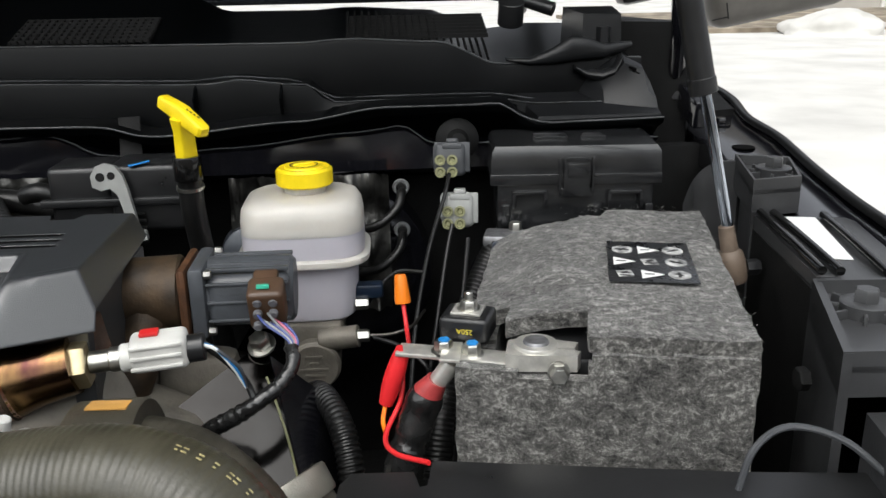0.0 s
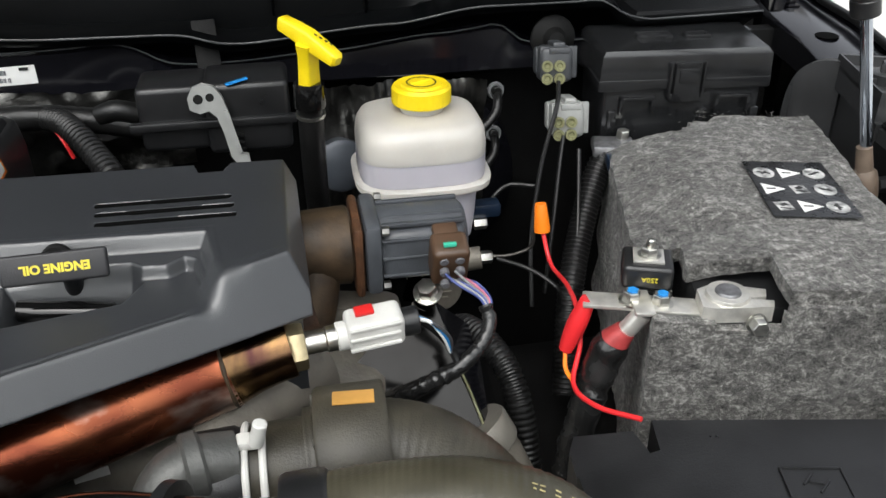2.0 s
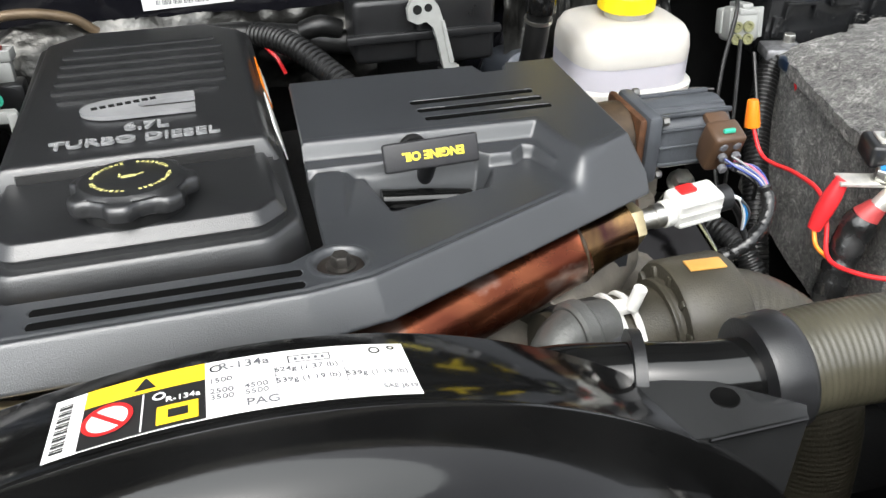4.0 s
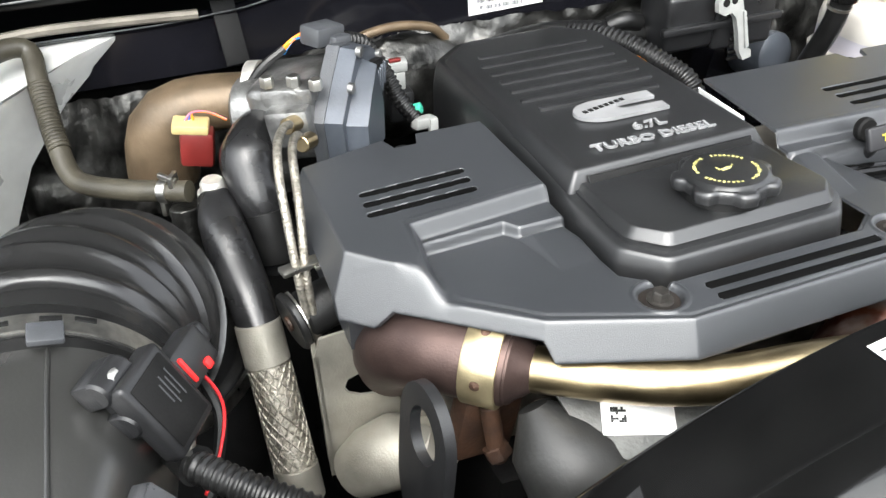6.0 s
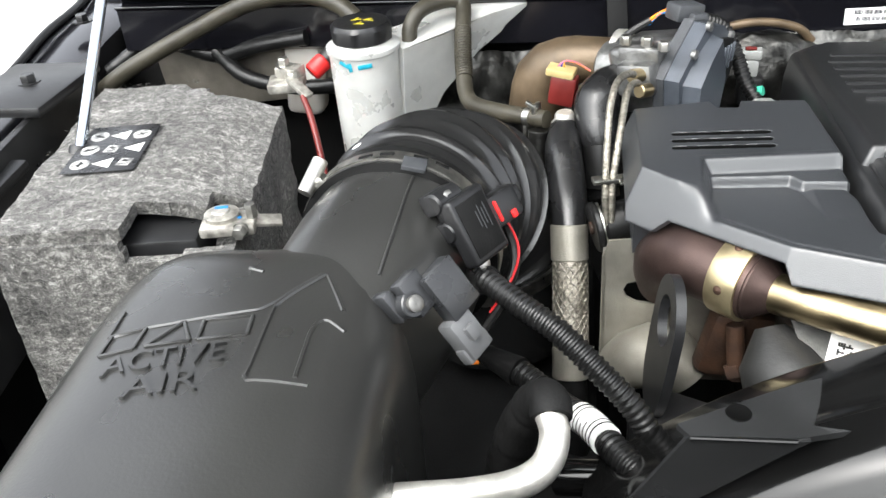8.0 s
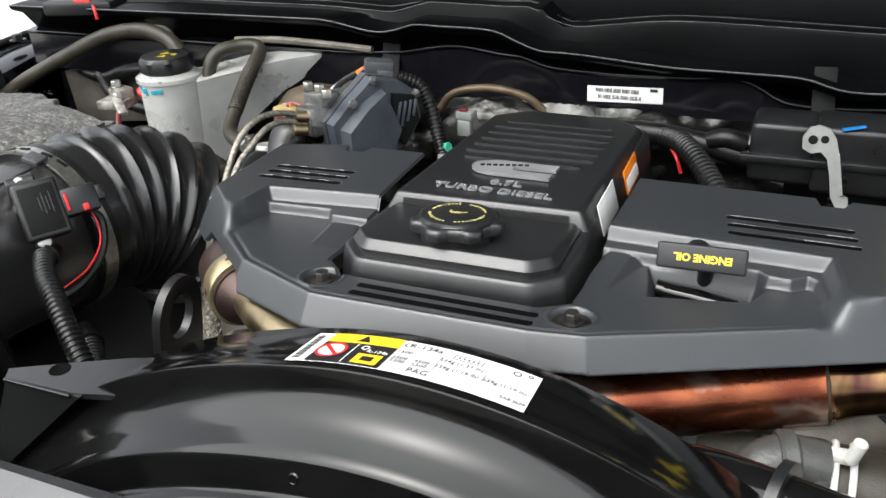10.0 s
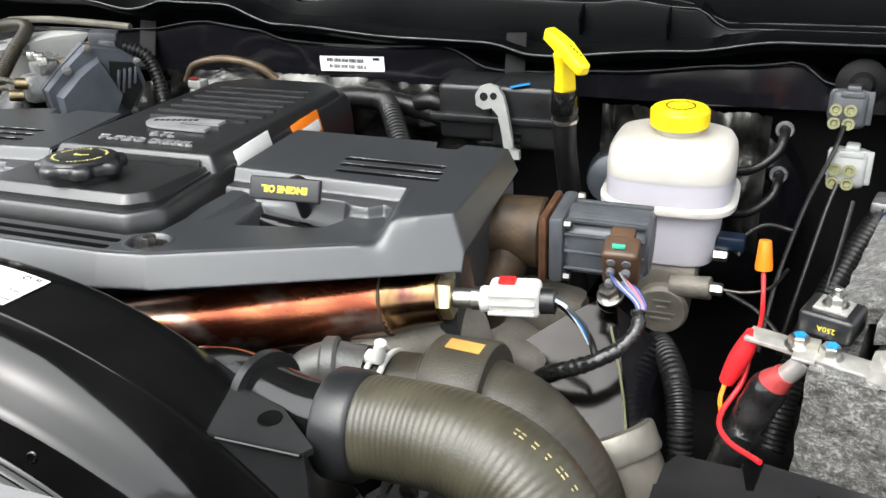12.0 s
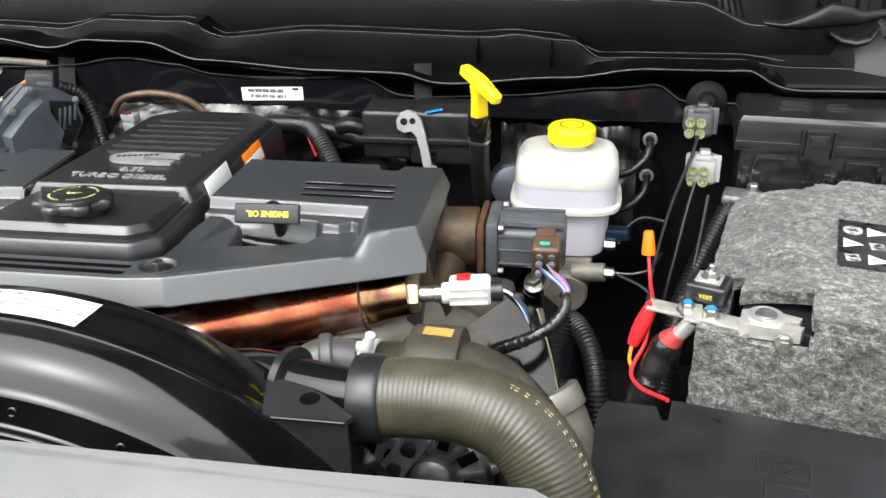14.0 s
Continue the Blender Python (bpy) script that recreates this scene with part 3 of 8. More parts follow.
ends = np.minimum(TOPZ + 2.2 * (GX + 0.240), TOPZ - 2.2 * (GX - 0.299))
H = np.minimum(np.minimum(TOPZ + 0 * GX, skirt), ends)


def carve(outline, low, steep):
    global H
    d, _ = poly_depth(GP, outline)
    H = np.where(d > 0, np.maximum(np.minimum(H, low), H - steep * d), H)


base = floor_z(GX, GY)
bowl_l = [(-0.197, -0.026), (-0.097, -0.016), (-0.06, -0.016), (-0.06, -0.176), (-0.076, -0.172), (-0.152, -0.140), (-0.199, -0.097), (-0.203, -0.075)]
bowl_r = [(0.07, -0.016), (0.100, -0.016), (0.253, -0.022), (0.261, -0.072), (0.262, -0.0925), (0.116, -0.164), (0.080, -0.171), (0.07, -0.171)]
strip = [(-0.08, -0.128), (0.09, -0.126), (0.09, -0.171), (0.078, -0.171), (-0.072, -0.173), (-0.08, -0.170)]
carve([(x + 0.003 * (x < -0.19), y - 0.004 * (y > -0.03)) for x, y in bowl_l], np.maximum(base, 1.2640), 1.7)
carve([(x - 0.003 * (x > 0.25), y - 0.004 * (y > -0.03)) for x, y in bowl_r], np.maximum(base, 1.2645), 1.8)
carve([(-0.190, -0.040), (-0.131, -0.0365), (-0.124, -0.0465), (-0.06, -0.0450), (-0.06, -0.176), (-0.076, -0.172), (-0.152, -0.140), (-0.196, -0.0965), (-0.194, -0.075)], base, 3.2)
carve([(0.07, -0.036), (0.205, -0.040), (0.212, -0.046), (0.226, -0.047), (0.236, -0.038), (0.243, -0.042), (0.251, -0.072), (0.2575, -0.0935), (0.116, -0.164), (0.07, -0.171)], base, 3.2)
carve(strip, base, 2.0)
# ramps at the flanks of the hump
for tri, z0, z1 in (([(-0.126, -0.0485), (-0.092, -0.0485), (-0.080, -0.118), (-0.118, -0.094)], 1.2625, 1.2595), ([(0.096, -0.026), (0.128, -0.036), (0.112, -0.092), (0.092, -0.110)], 1.262, 1.2595)):
    d, _ = poly_depth(GP, tri)
    ramp = np.minimum(base + 0.9 * d, z0 + (z1 - z0) * (-0.048 - GY) / 0.06)
    H = np.where((d > 0) & (H < z0 + 0.001), np.maximum(H, ramp), H)
carve([(0.131, -0.042), (0.205, -0.042), (0.212, -0.052), (0.203, -0.076), (0.139, -0.091)], base - 0.0200, 2.6)
# a fine groove inside the rim and crisp beads on the edges
def along(line):
    near = np.full(GX.shape, 9.0)
    for a, b in zip(line, line[1:]):
        near = np.minimum(near, seg_dist(GP, a, b)[0])
    return near


H = H - 0.0013 * np.exp(-(along([(-0.1925, -0.0900), (-0.148, -0.1310), (-0.0735, -0.1645), (0.0795, -0.1625), (0.1135, -0.1570), (0.2545, -0.0890)]) / 0.0012) ** 2)
for line in ([(-0.190, -0.040), (-0.131, -0.0365), (-0.124, -0.0465), (-0.098, -0.0455)], [(-0.200, -0.075), (-0.197, -0.026), (-0.099, -0.0165)], [(0.100, -0.0165), (0.253, -0.022), (0.2605, -0.072)], [(0.205, -0.040), (0.212, -0.046), (0.226, -0.047), (0.236, -0.038), (0.243, -0.042), (0.251, -0.072)], [(-0.236, -0.052), (-0.203, -0.072)], [(0.2615, -0.072), (0.295, -0.056)]):
    H = H + 0.0004 * np.exp(-(along(line) / 0.0011) ** 2)
for _ in range(1):
    H[1:-1, 1:-1] = (4 * H[1:-1, 1:-1] + H[2:, 1:-1] + H[:-2, 1:-1] + H[1:-1, 2:] + H[1:-1, :-2]) / 8
for cx, cy in ((-0.203, -0.084), (0.2585, -0.083)):
    near = np.clip(1.6 - np.hypot(GX - cx, GY - cy) / 0.014, 0, 1)
    for _ in range(26):
        S = H.copy()
        S[1:-1, 1:-1] = (H[2:, 1:-1] + H[:-2, 1:-1] + H[1:-1, 2:] + H[1:-1, :-2]) / 4
        H = H + near * (S - H)
# vents and bolt wells
slots = []
for k in range(3):
    y = -0.006 + 0.0132 * k
    slots.append(((0.183 - 0.002 * k, y), (0.265 - 0.002 * k, y - 0.001), 0.0027))
    y = -0.010 + 0.0125 * k
    slots.append(((-0.2125 + 0.001 * k, y - 0.001), (-0.1405 + 0.0005 * k, y + 0.003), 0.0027))
for y in (-0.1445, -0.1565):
    slots.append(((-0.046, y), (0.077, y), 0.0031))
for a, b, w in slots:
    d, _ = seg_dist(GP, a, b)
    H = H - 0.0055 * np.clip((w + 0.0003 - d) / 0.0006, 0, 1)
WELLS = [(-0.079, -0.1415), (0.101, -0.1385)]
for x, y in WELLS:
    d = np.hypot(GX - x, GY - y)
    H = np.where(d < 0.022, np.minimum(H, np.maximum(base - 0.0055, base + 0.0006 + (d - 0.0142) * 2.6)), H) + 0.0009 * np.exp(-((d - 0.0160) / 0.0010) ** 2)
bm = bmesh.new()
keep = inside > 0
cells = keep[1:, 1:] & keep[:-1, 1:] & keep[1:, :-1] & keep[:-1, :-1]
some = keep[1:, 1:] | keep[:-1, 1:] | keep[1:, :-1] | keep[:-1, :-1]
vmap = {}


def cover_vert(i, j):
    if (i, j) not in vmap:
        x, y, z = gx[i], gy[j], H[i, j]
        if not keep[i, j]:
            x, y = edge_at[i, j]
            u, v = (x - gx[0]) / CELL, (y - gy[0]) / CELL
            k, m = int(u), int(v)
            u, v = u - k, v - m
            z = (H[k, m] * (1 - u) + H[k + 1, m] * u) * (1 - v) + (H[k, m + 1] * (1 - u) + H[k + 1, m + 1] * u) * v
        vmap[i, j] = bm.verts.new((x, y, z))
    return vmap[i, j]


for i, j in np.argwhere(some):
    q = [cover_vert(i, j), cover_vert(i + 1, j), cover_vert(i + 1, j + 1), cover_vert(i, j + 1)]
    bm.faces.new(q)
bmesh.ops.remove_doubles(bm, verts=[v for (i, j), v in vmap.items() if not keep[i, j]], dist=0.00015)
lip = [e for e in bm.edges if len(e.link_faces) == 1]
for dz in (0.0009, 0.0008):
    g = bmesh.ops.extrude_edge_only(bm, edges=lip)["geom"]
    for v in g:
        if isinstance(v, bmesh.types.BMVert):
            v.co.z -= dz
            if dz < 0.00085:
                v.co.x, v.co.y = v.co.x * 0.985 + 0.0005, v.co.y * 0.97 - 0.001
    lip = [e for e in g if isinstance(e, bmesh.types.BMEdge)]
part("shell", bm, COVER, cover, angle=75)
for s, (x0, x1, y0, y1, z0) in ((1, (0.290, 0.3035, -0.074, 0.070, 1.180)), (-1, (-0.2445, -0.232, -0.054, 0.058, 1.205))):
    part("side_skirt", prism([(x0, y0), (x1, y0), (x1, y1), (x0, y1)], z0, 1.248, 0.004, 0, 3), COVER, cover)
# thin black slabs in the carved slots stand in for their shade
for a, b, w in slots:
    z = (TOPZ if a[1] > -0.1 else floor_z(0, a[1])) - 0.0024
    d = math.atan2(b[1] - a[1], b[0] - a[0])
    part("vent_slot_shade", box((math.dist(a, b) + 2.3 * w, 2.5 * w, 0.002), ((a[0] + b[0]) / 2, (a[1] + b[1]) / 2, z + 0.0010), 0.0004, (0, 0, math.degrees(d))), HOLE, cover, "near-black slab standing in for the shade in a vent slot")
for x, y in WELLS:
    z = floor_z(x, y) - 0.0050
    part("well_floor", lathe([(0, 0), (0.0122, 0), (0.0126, 0.0008), (0.0100, 0.0016), (0, 0.0018)], 28, pose(x, y, z)), WELL, cover, "rusty steel washer in a bolt well")
    hexbolt((x, y, z + 0.0020), (0, 0, 1), 0.0052, 0.0070, DARKBOLT, cover, washer=0.0080, label="dull steel hex bolt")
for x, y in ((0.249, 0.068), (-0.163, 0.073)):
    hexbolt((x, y, 1.263), (0, 0, 1), 0.0062, 0.006, MATTE, cover, washer=0.0085, label="black hex bolt")

# added black plate: the shadow gap round the hump is put into its colour
part("gap_shade_plate", box((0.212, 0.225, 0.012), (0.001, -0.022, 1.226), 0.002), MATTE, cover, "added matt black plate that paints shade into the gap")

# valve cover hump
hump = thing("valve_cover", "black plastic valve cover with raised badge and lettering", "valve cover", (0, 0.05, 1.24))
H0 = [(-0.0835, -0.100), (-0.062, -0.124), (0.068, -0.122), (0.086, -0.102), (0.082, 0.215), (0.050, 0.242), (-0.052, 0.242), (-0.082, 0.215)]


def rounded(poly, grow, r, n=5):
    """An outline moved out by grow, with its corners rounded."""
    m = len(poly)
    lines = []
    for i in range(m):
        a, b = Vector(poly[i]), Vector(poly[(i + 1) % m])
        t = (b - a).normalized()
        nrm = Vector((t.y, -t.x))
        lines.append((a + nrm * grow, t))
    o = []
    for i in range(m):
        (p, t), (q, u) = lines[i - 1], lines[i]
        den = t.x * u.y - t.y * u.x
        s = ((q.x - p.x) * u.y - (q.y - p.y) * u.x) / den
        c = p + t * s
        a, b = c - t * r, c + u * r
        for k in range(n):
            f = k / (n - 1)
            o.append(a * (1 - f) ** 2 + c * 2 * f * (1 - f) + b * f * f)
    return o


def stack(outline, rows, lift=None):
    """Rounded outlines on top of one another: rows of (grow, z, corner radius)."""
    return loft([[Vector((p.x, p.y, z + (lift(p.y) if lift else 0))) for p in rounded(outline, g, r)] for g, z, r in rows])


rise = lambda y: 0.108 * (-0.105 - min(y, -0.030))
part("lower_tier", stack(H0, [(0.004, 1.205, 0.006), (0.0038, 1.2480, 0.006), (0.0022, 1.2600, 0.006), (0.0004, 1.2690, 0.006), (-0.0012, 1.2712, 0.006), (-0.0024, 1.2718, 0.006), (-0.009, 1.2720, 0.005)], lambda y: 0.6 * rise(y)), HUMP, hump)
part("middle_tier", stack(H0, [(-0.0075, 1.260, 0.005), (-0.0068, 1.2748, 0.005), (-0.010, 1.2750, 0.005)], rise), HUMP, hump)
H1 = [(-0.0835, -0.100), (-0.062, -0.124), (0.068, -0.122), (0.086, -0.102), (0.0845, -0.006), (-0.083, -0.006)]
part("rear_tier", stack(H0, [(-0.012, 1.2600, 0.005), (-0.0066, 1.2620, 0.005), (-0.0066, 1.2680, 0.005), (-0.0080, 1.2692, 0.005), (-0.014, 1.2700, 0.004)]), HUMP, hump)
part("top_tier", stack(H1, [(-0.012, 1.2742, 0.005), (-0.0078, 1.2744, 0.005), (-0.0064, 1.2752, 0.005), (-0.0064, 1.2764, 0.005), (-0.0076, 1.2774, 0.005), (-0.0110, 1.2826, 0.004), (-0.0118, 1.2833, 0.004), (-0.0132, 1.2836, 0.003)], lambda y: 0.108 * (-0.105 - y)), HUMP, hump)
UPO = [(-0.0740, -0.026), (0.0755, -0.022), (0.0745, 0.205), (0.046, 0.232), (-0.046, 0.232), (-0.0735, 0.205)]
fall = lambda y: -0.055 * max(0, y - 0.02)
part("upper_plate", stack(UPO, [(0.0085, 1.262, 0.004), (0.0075, 1.2700, 0.004), (0.0015, 1.2808, 0.003), (0.0004, 1.2824, 0.003), (-0.0012, 1.2833, 0.003), (-0.004, 1.2835, 0.003)], fall), HUMP, hump)
# inset panel of the front step, matt black for the shade in its hollow
q = facing((0.001, -0.0305, 1.2765), (1, 0.027, 0), (0, 0.45, 0.9))
inset = box((0.134, 0.0072, 0.0012), (0, 0, 0.0002), 0.0004)
inset.transform(q)
part("step_panel", inset, MATTE, hump, "inset panel of the step with its shade painted black")
for at, size in (((0, 0.0042, 0), (0.134, 0.0009, 0.0010)), ((0, -0.0046, 0), (0.130, 0.0009, 0.0010)), ((0.0670, 0, 0), (0.0009, 0.0085, 0.0010)), ((-0.0670, 0, 0), (0.0009, 0.0085, 0.0010))):
    b = box(size, at, 0.0003)
    b.transform(q)
    part("step_line", b, GLOSS, hump)
# long ribs across the rear of the plate
for k in range(7):
    y = 0.070 + 0.0195 * k
    z = 1.2835 - 0.055 * (y - 0.02)
    w = 0.118 - (0.012 if k in (0, 6) else 0)
    part("rib", stack([(-w / 2, y - 0.0035), (w / 2, y - 0.0035), (w / 2, y + 0.0035), (-w / 2, y + 0.0035)], [(0.0, z - 0.003, 0.003), (0.0, z + 0.0006, 0.003), (-0.0012, z + 0.0013, 0.002), (-0.0022, z + 0.0013, 0.001)]), HUMP, hump)


def on_plate(x, y):
    return Vector((x, y, 1.2837 - 0.055 * max(0, y - 0.02)))


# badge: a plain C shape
ring = []
for k in range(25):
    t = math.pi / 2 + math.pi * k / 24
    ring.append((-0.012 + 0.024 * math.cos(t), 0.045 + 0.0165 * math.sin(t)))
outl = ring + [(0.036, 0.0285), (0.036, 0.0395), (0.006, 0.0395)] + [(0.005 + 0.005 * math.cos(t), 0.0445 + 0.005 * math.sin(t)) for t in (-1.9, -2.6, -3.14, 2.6, 1.9)] + [(0.006, 0.0495), (0.036, 0.0495), (0.036, 0.0615)]
part("badge", prism([(x, y) for x, y in outl], lambda x, y: on_plate(x, y).z - 0.001, lambda x, y: on_plate(x, y).z + 0.0018, 0.0005, seg=1), SILVERP, hump, "silver C-shaped badge")
for k in range(8):
    part("badge_bar", box((0.0038, 0.0042, 0.0007), (-0.027 + 0.0052 * k, 0.0450 + 0.0013 * k, on_plate(0, 0.0455 + 0.0013 * k).z + 0.0019), 0.0002, (0, 0, 12)), MATTE, hump)
letters("lettering", "6.7L", 0.0122, pose(0.006, 0.0105, 1.2846), SILVERP, hump, 0.0009, "raised silver-grey lettering", 0.0002, 1.30)
letters("lettering", "TURBO DIESEL", 0.0118, pose(0.000, -0.0065, 1.2846), SILVERP, hump, 0.0009, "raised silver-grey lettering", 0.0002, 1.29)
st = part("side_sticker", box((0.0010, 0.056, 0.026), (0.0855, 0.028, 1.2665), 0.0004, (0, -14, 1)), PAPER, hump, "white barcode sticker on the side")
for k in range(7):
    part("sticker_bar", box((0.0006, 0.030 - 0.004 * (k % 3), 0.0011), (0.0869 - 0.00055 * k, 0.022, 1.2590 + 0.0022 * k), 0, (0, -14, 1)), INK, hump)
part("warning_sticker", box((0.0010, 0.052, 0.022), (0.0850, 0.120, 1.2600), 0.0003, (0, -14, 1)), ORANGE, hump, "orange and white warning sticker")
part("sticker_panel", box((0.0008, 0.046, 0.011), (0.0862, 0.120, 1.2570), 0.0003, (0, -14, 1)), PAPER, hump)

cap = thing("oil_filler_cap", "black fluted oil filler cap with yellow print", "oil cap", (0.002, -0.085, 1.2805))
CAPM = pose(0.002, -0.085, 1.2808, -6, 0, 0)
lobes = lambda a, z: 1 + (0.085 * math.tanh(2.2 * math.cos(7 * (a - math.radians(-100)))) - 0.085 if 0.0060 < z < 0.0158 else 0)
part("neck", lathe([(0.0265, -0.002), (0.0268, 0.004), (0.0268, 0.0068), (0.020, 0.0068)], 40, CAPM), BLACKRUB, cap)
part("grip", lathe([(0, 0.0058), (0.0270, 0.0058), (0.0316, 0.0061), (0.0338, 0.0070), (0.0345, 0.0100), (0.0342, 0.0130), (0.0332, 0.0148), (0.0308, 0.0155), (0.0280, 0.0160), (0.0262, 0.0178), (0.0250, 0.0183), (0, 0.0187)], 112, CAPM, lobes), HUMP, cap, angle=50)
for k in range(44):
    a = math.radians(k * 360 / 44)
    if k in (9, 10, 21, 22, 32, 33, 0, 43):
        continue
    mark = box((0.0015, 0.0026 - 0.0006 * (k % 3), 0.0003), (0.0198 * math.sin(a), 0.0198 * math.cos(a), 0.0186), 0, (0, 0, -math.degrees(a)))
    mark.transform(CAPM)
    part("print_mark", mark, CAPINK, cap)
can = joined(box((0.007, 0.0028, 0.0003), (-0.001, -0.0005, 0.0188), 0, (0, 0, 10)), box((0.005, 0.0010, 0.0003), (0.0045, 0.0012, 0.0188), 0, (0, 0, 35)), box((0.0012, 0.004, 0.0003), (-0.0055, 0.0015, 0.0188), 0))
can.transform(CAPM)
part("oil_can_mark", can, CAPINK, cap)

HANDLE = mat("satin_black_handle", (0.018, 0.018, 0.020), 0.45, bump=0.15, bscale=900, var=0.2, spec=0.45, rvar=0.05)
dip = thing("oil_dipstick", "black engine oil dipstick handle with yellow lettering", "dipstick", (0.17, -0.06, 1.27))
tag = facing((0.1690, -0.064, 1.2800), (1, 0.01, 0.02), (0, 0.42, 0.91))
grip = box((0.0585, 0.0175, 0.0050), (0, 0, 0), 0.0018, seg=3)
grip.transform(tag)
part("handle", grip, HANDLE, dip)
letters("lettering", "ENGINE OIL", 0.0070, tag @ pose(0.001, 0, 0.0027, 0, 0, 180), YELPAINT, dip, 0.0003, "yellow print, upside down", 0.0003)
part("stem", tube([(0.173, -0.055, 1.276), (0.172, -0.048, 1.266), (0.170, -0.040, 1.250)], 0.0055), PLAST, dip)
part("knob", lathe([(0, 0), (0.0085, 0), (0.0092, 0.0015), (0.0092, 0.0055), (0.0080, 0.007), (0, 0.0072)], 28, axis((0.1640, -0.036, 1.2705), (0.0, -0.85, 0.20))), MATTE, dip)
# added rounded piece in place of the cover pocket's glossy curved wall
part("pocket_wall", loft([[Vector((x, -0.054 + 0.007 * math.cos(a) - 0.012 * f, 1.2470 + 0.0062 * math.sin(a) - 0.004 * f)) for a in (2 * math.pi * k / 16 for k in range(16))] for x, f in ((0.140, 0.0), (0.150, 0.15), (0.165, 0.3), (0.182, 0.5), (0.195, 0.7))]), GLOSS, dip, "glossy dark piece for the pocket wall under the handle")

# ---- fan shroud ----
shroud = thing("fan_shroud", "glossy black fan shroud arch with a refrigerant label", "fan shroud", (0.04, -0.27, 1.0))
SC = (0.043, 0.975)


def arch(profile, a0, a1, n=72):
    secs = []
    for i in range(n + 1):
        a = radians(a0 + (a1 - a0) * i / n)
        k = 0.042 * max(0.0, (-math.degrees(a) - 10) / 47) ** 1.9
        secs.append([Vector((SC[0] + (r + k) * math.sin(a), y, SC[1] + (r + k) * math.cos(a))) for y, r in profile])
    return loft(secs)


RS = 0.314
part("top_band", arch([(-0.224, RS - 0.006), (-0.223, RS - 0.001), (-0.226, RS + 0.001), (-0.262, RS + 0.006), (-0.2755, RS + 0.0083), (-0.2772, RS + 0.0092), (-0.2786, RS + 0.0090), (-0.2795, RS + 0.0075), (-0.2815, RS + 0.001), (-0.286, RS - 0.008), (-0.292, RS - 0.0145), (-0.299, RS - 0.0185), (-0.308, RS - 0.0215), (-0.3125, RS - 0.0235), (-0.3145, RS - 0.0265), (-0.320, RS - 0.0405), (-0.3215, RS - 0.0425), (-0.3235, RS - 0.0432), (-0.3265, RS - 0.0432), (-0.3278, RS - 0.0442), (-0.3272, RS - 0.0456), (-0.3300, RS - 0.0462), (-0.3318, RS - 0.0470), (-0.3326, RS - 0.0485), (-0.330, RS - 0.060), (-0.30, RS - 0.050), (-0.26, RS - 0.02), (-0.23, RS - 0.010)], -62, 62, 96), GLOSS, shroud, angle=50)
part("inner_ring", arch([(-0.3295, RS - 0.047), (-0.3330, RS - 0.049), (-0.3400, RS - 0.072), (-0.3430, RS - 0.078), (-0.3480, RS - 0.080), (-0.3500, RS - 0.083), (-0.346, RS - 0.088), (-0.334, RS - 0.078)], -62, 62), GLOSS, shroud)
part("back_panel", arch([(-0.36, RS - 0.080), (-0.366, RS - 0.080), (-0.366, 0.06), (-0.36, 0.06)], -62, 62, 40), MATTE, shroud)
for a in range(-56, 60, 7):
    t = radians(a)
    part("rib", box((0.0035, 0.010, 0.045), (SC[0] + (RS - 0.103) * math.sin(t), -0.352, SC[1] + (RS - 0.103) * math.cos(t)), 0.001, (0, a, 0)), GREYP, shroud)
for a in (-38, -24, -8, 9, 24, 40):
    t = radians(a)
    m = axis((SC[0] + (RS - 0.034) * math.sin(t), -0.3172, SC[1] + (RS - 0.034) * math.cos(t)), (0.35 * math.sin(t), -0.92, 0.35 * math.cos(t)))
    part("rivet", lathe([(0, 0.0004), (0.0018, 0.0006), (0.0026, 0.0010), (0.0034, 0.0004), (0.0036, -0.001)], 18, m), GLOSS, shroud)
# mounting ears with a turned-down front edge
for ear, hole, z, fl in (([(-0.235, -0.282), (-0.200, -0.263), (-0.165, -0.245), (-0.140, -0.236), (-0.140, -0.280), (-0.175, -0.289), (-0.229, -0.2905)][::-1], (-0.2015, -0.2715), 1.2425, [(-0.2295, 1.2415), (-0.168, 1.2415), (-0.262, 1.158), (-0.275, 1.158)]), ([(0.205, -0.232), (0.240, -0.236), (0.263, -0.243), (0.296, -0.269), (0.292, -0.2755), (0.242, -0.2755), (0.205, -0.270)][::-1], (0.2620, -0.2545), 1.2335, [(0.225, 1.2325), (0.2935, 1.2325), (0.293, 1.165), (0.285, 1.165)])):
    part("bracket", prism(ear, z - 0.004, z, 0.0014, seg=3), EARP, shroud)
    y = ear[0][1] if hole[0] < 0 else -0.2755
    part("bracket_flange", prism(fl, -0.003, 0.0, 0.0008, m=pose(0, y + 0.0005, 0, 90, 0, 0)), EARP, shroud)
    part("bracket_edge", tube([(ear[1 if hole[0] < 0 else 2][0], y - 0.0002, z - 0.001), (ear[0 if hole[0] < 0 else 1][0], y - 0.0006, z - 0.001)], 0.0013, 8), GLOSS, shroud)
    part("bolt_hole", lathe([(0, 0.0002), (0.0050, 0.0002), (0.0056, 0.0006), (0.0066, 0.0006), (0.0070, 0.0)], 20, pose(hole[0], hole[1], z)), HOLE, shroud)
# arch label, laid on the curve
LAB = {}


def on_arch(u, v, lift=0.0006):
    """u along the arch from the label's left end, v from its rear edge to the front, in metres."""
    y = -0.236 - v
    r = RS + 0.001 + 0.0065 * (v + 0.010) / 0.048 + lift
    a = (u - 0.066) / RS
    return Vector((SC[0] + r * math.sin(a), y, SC[1] + r * math.cos(a)))


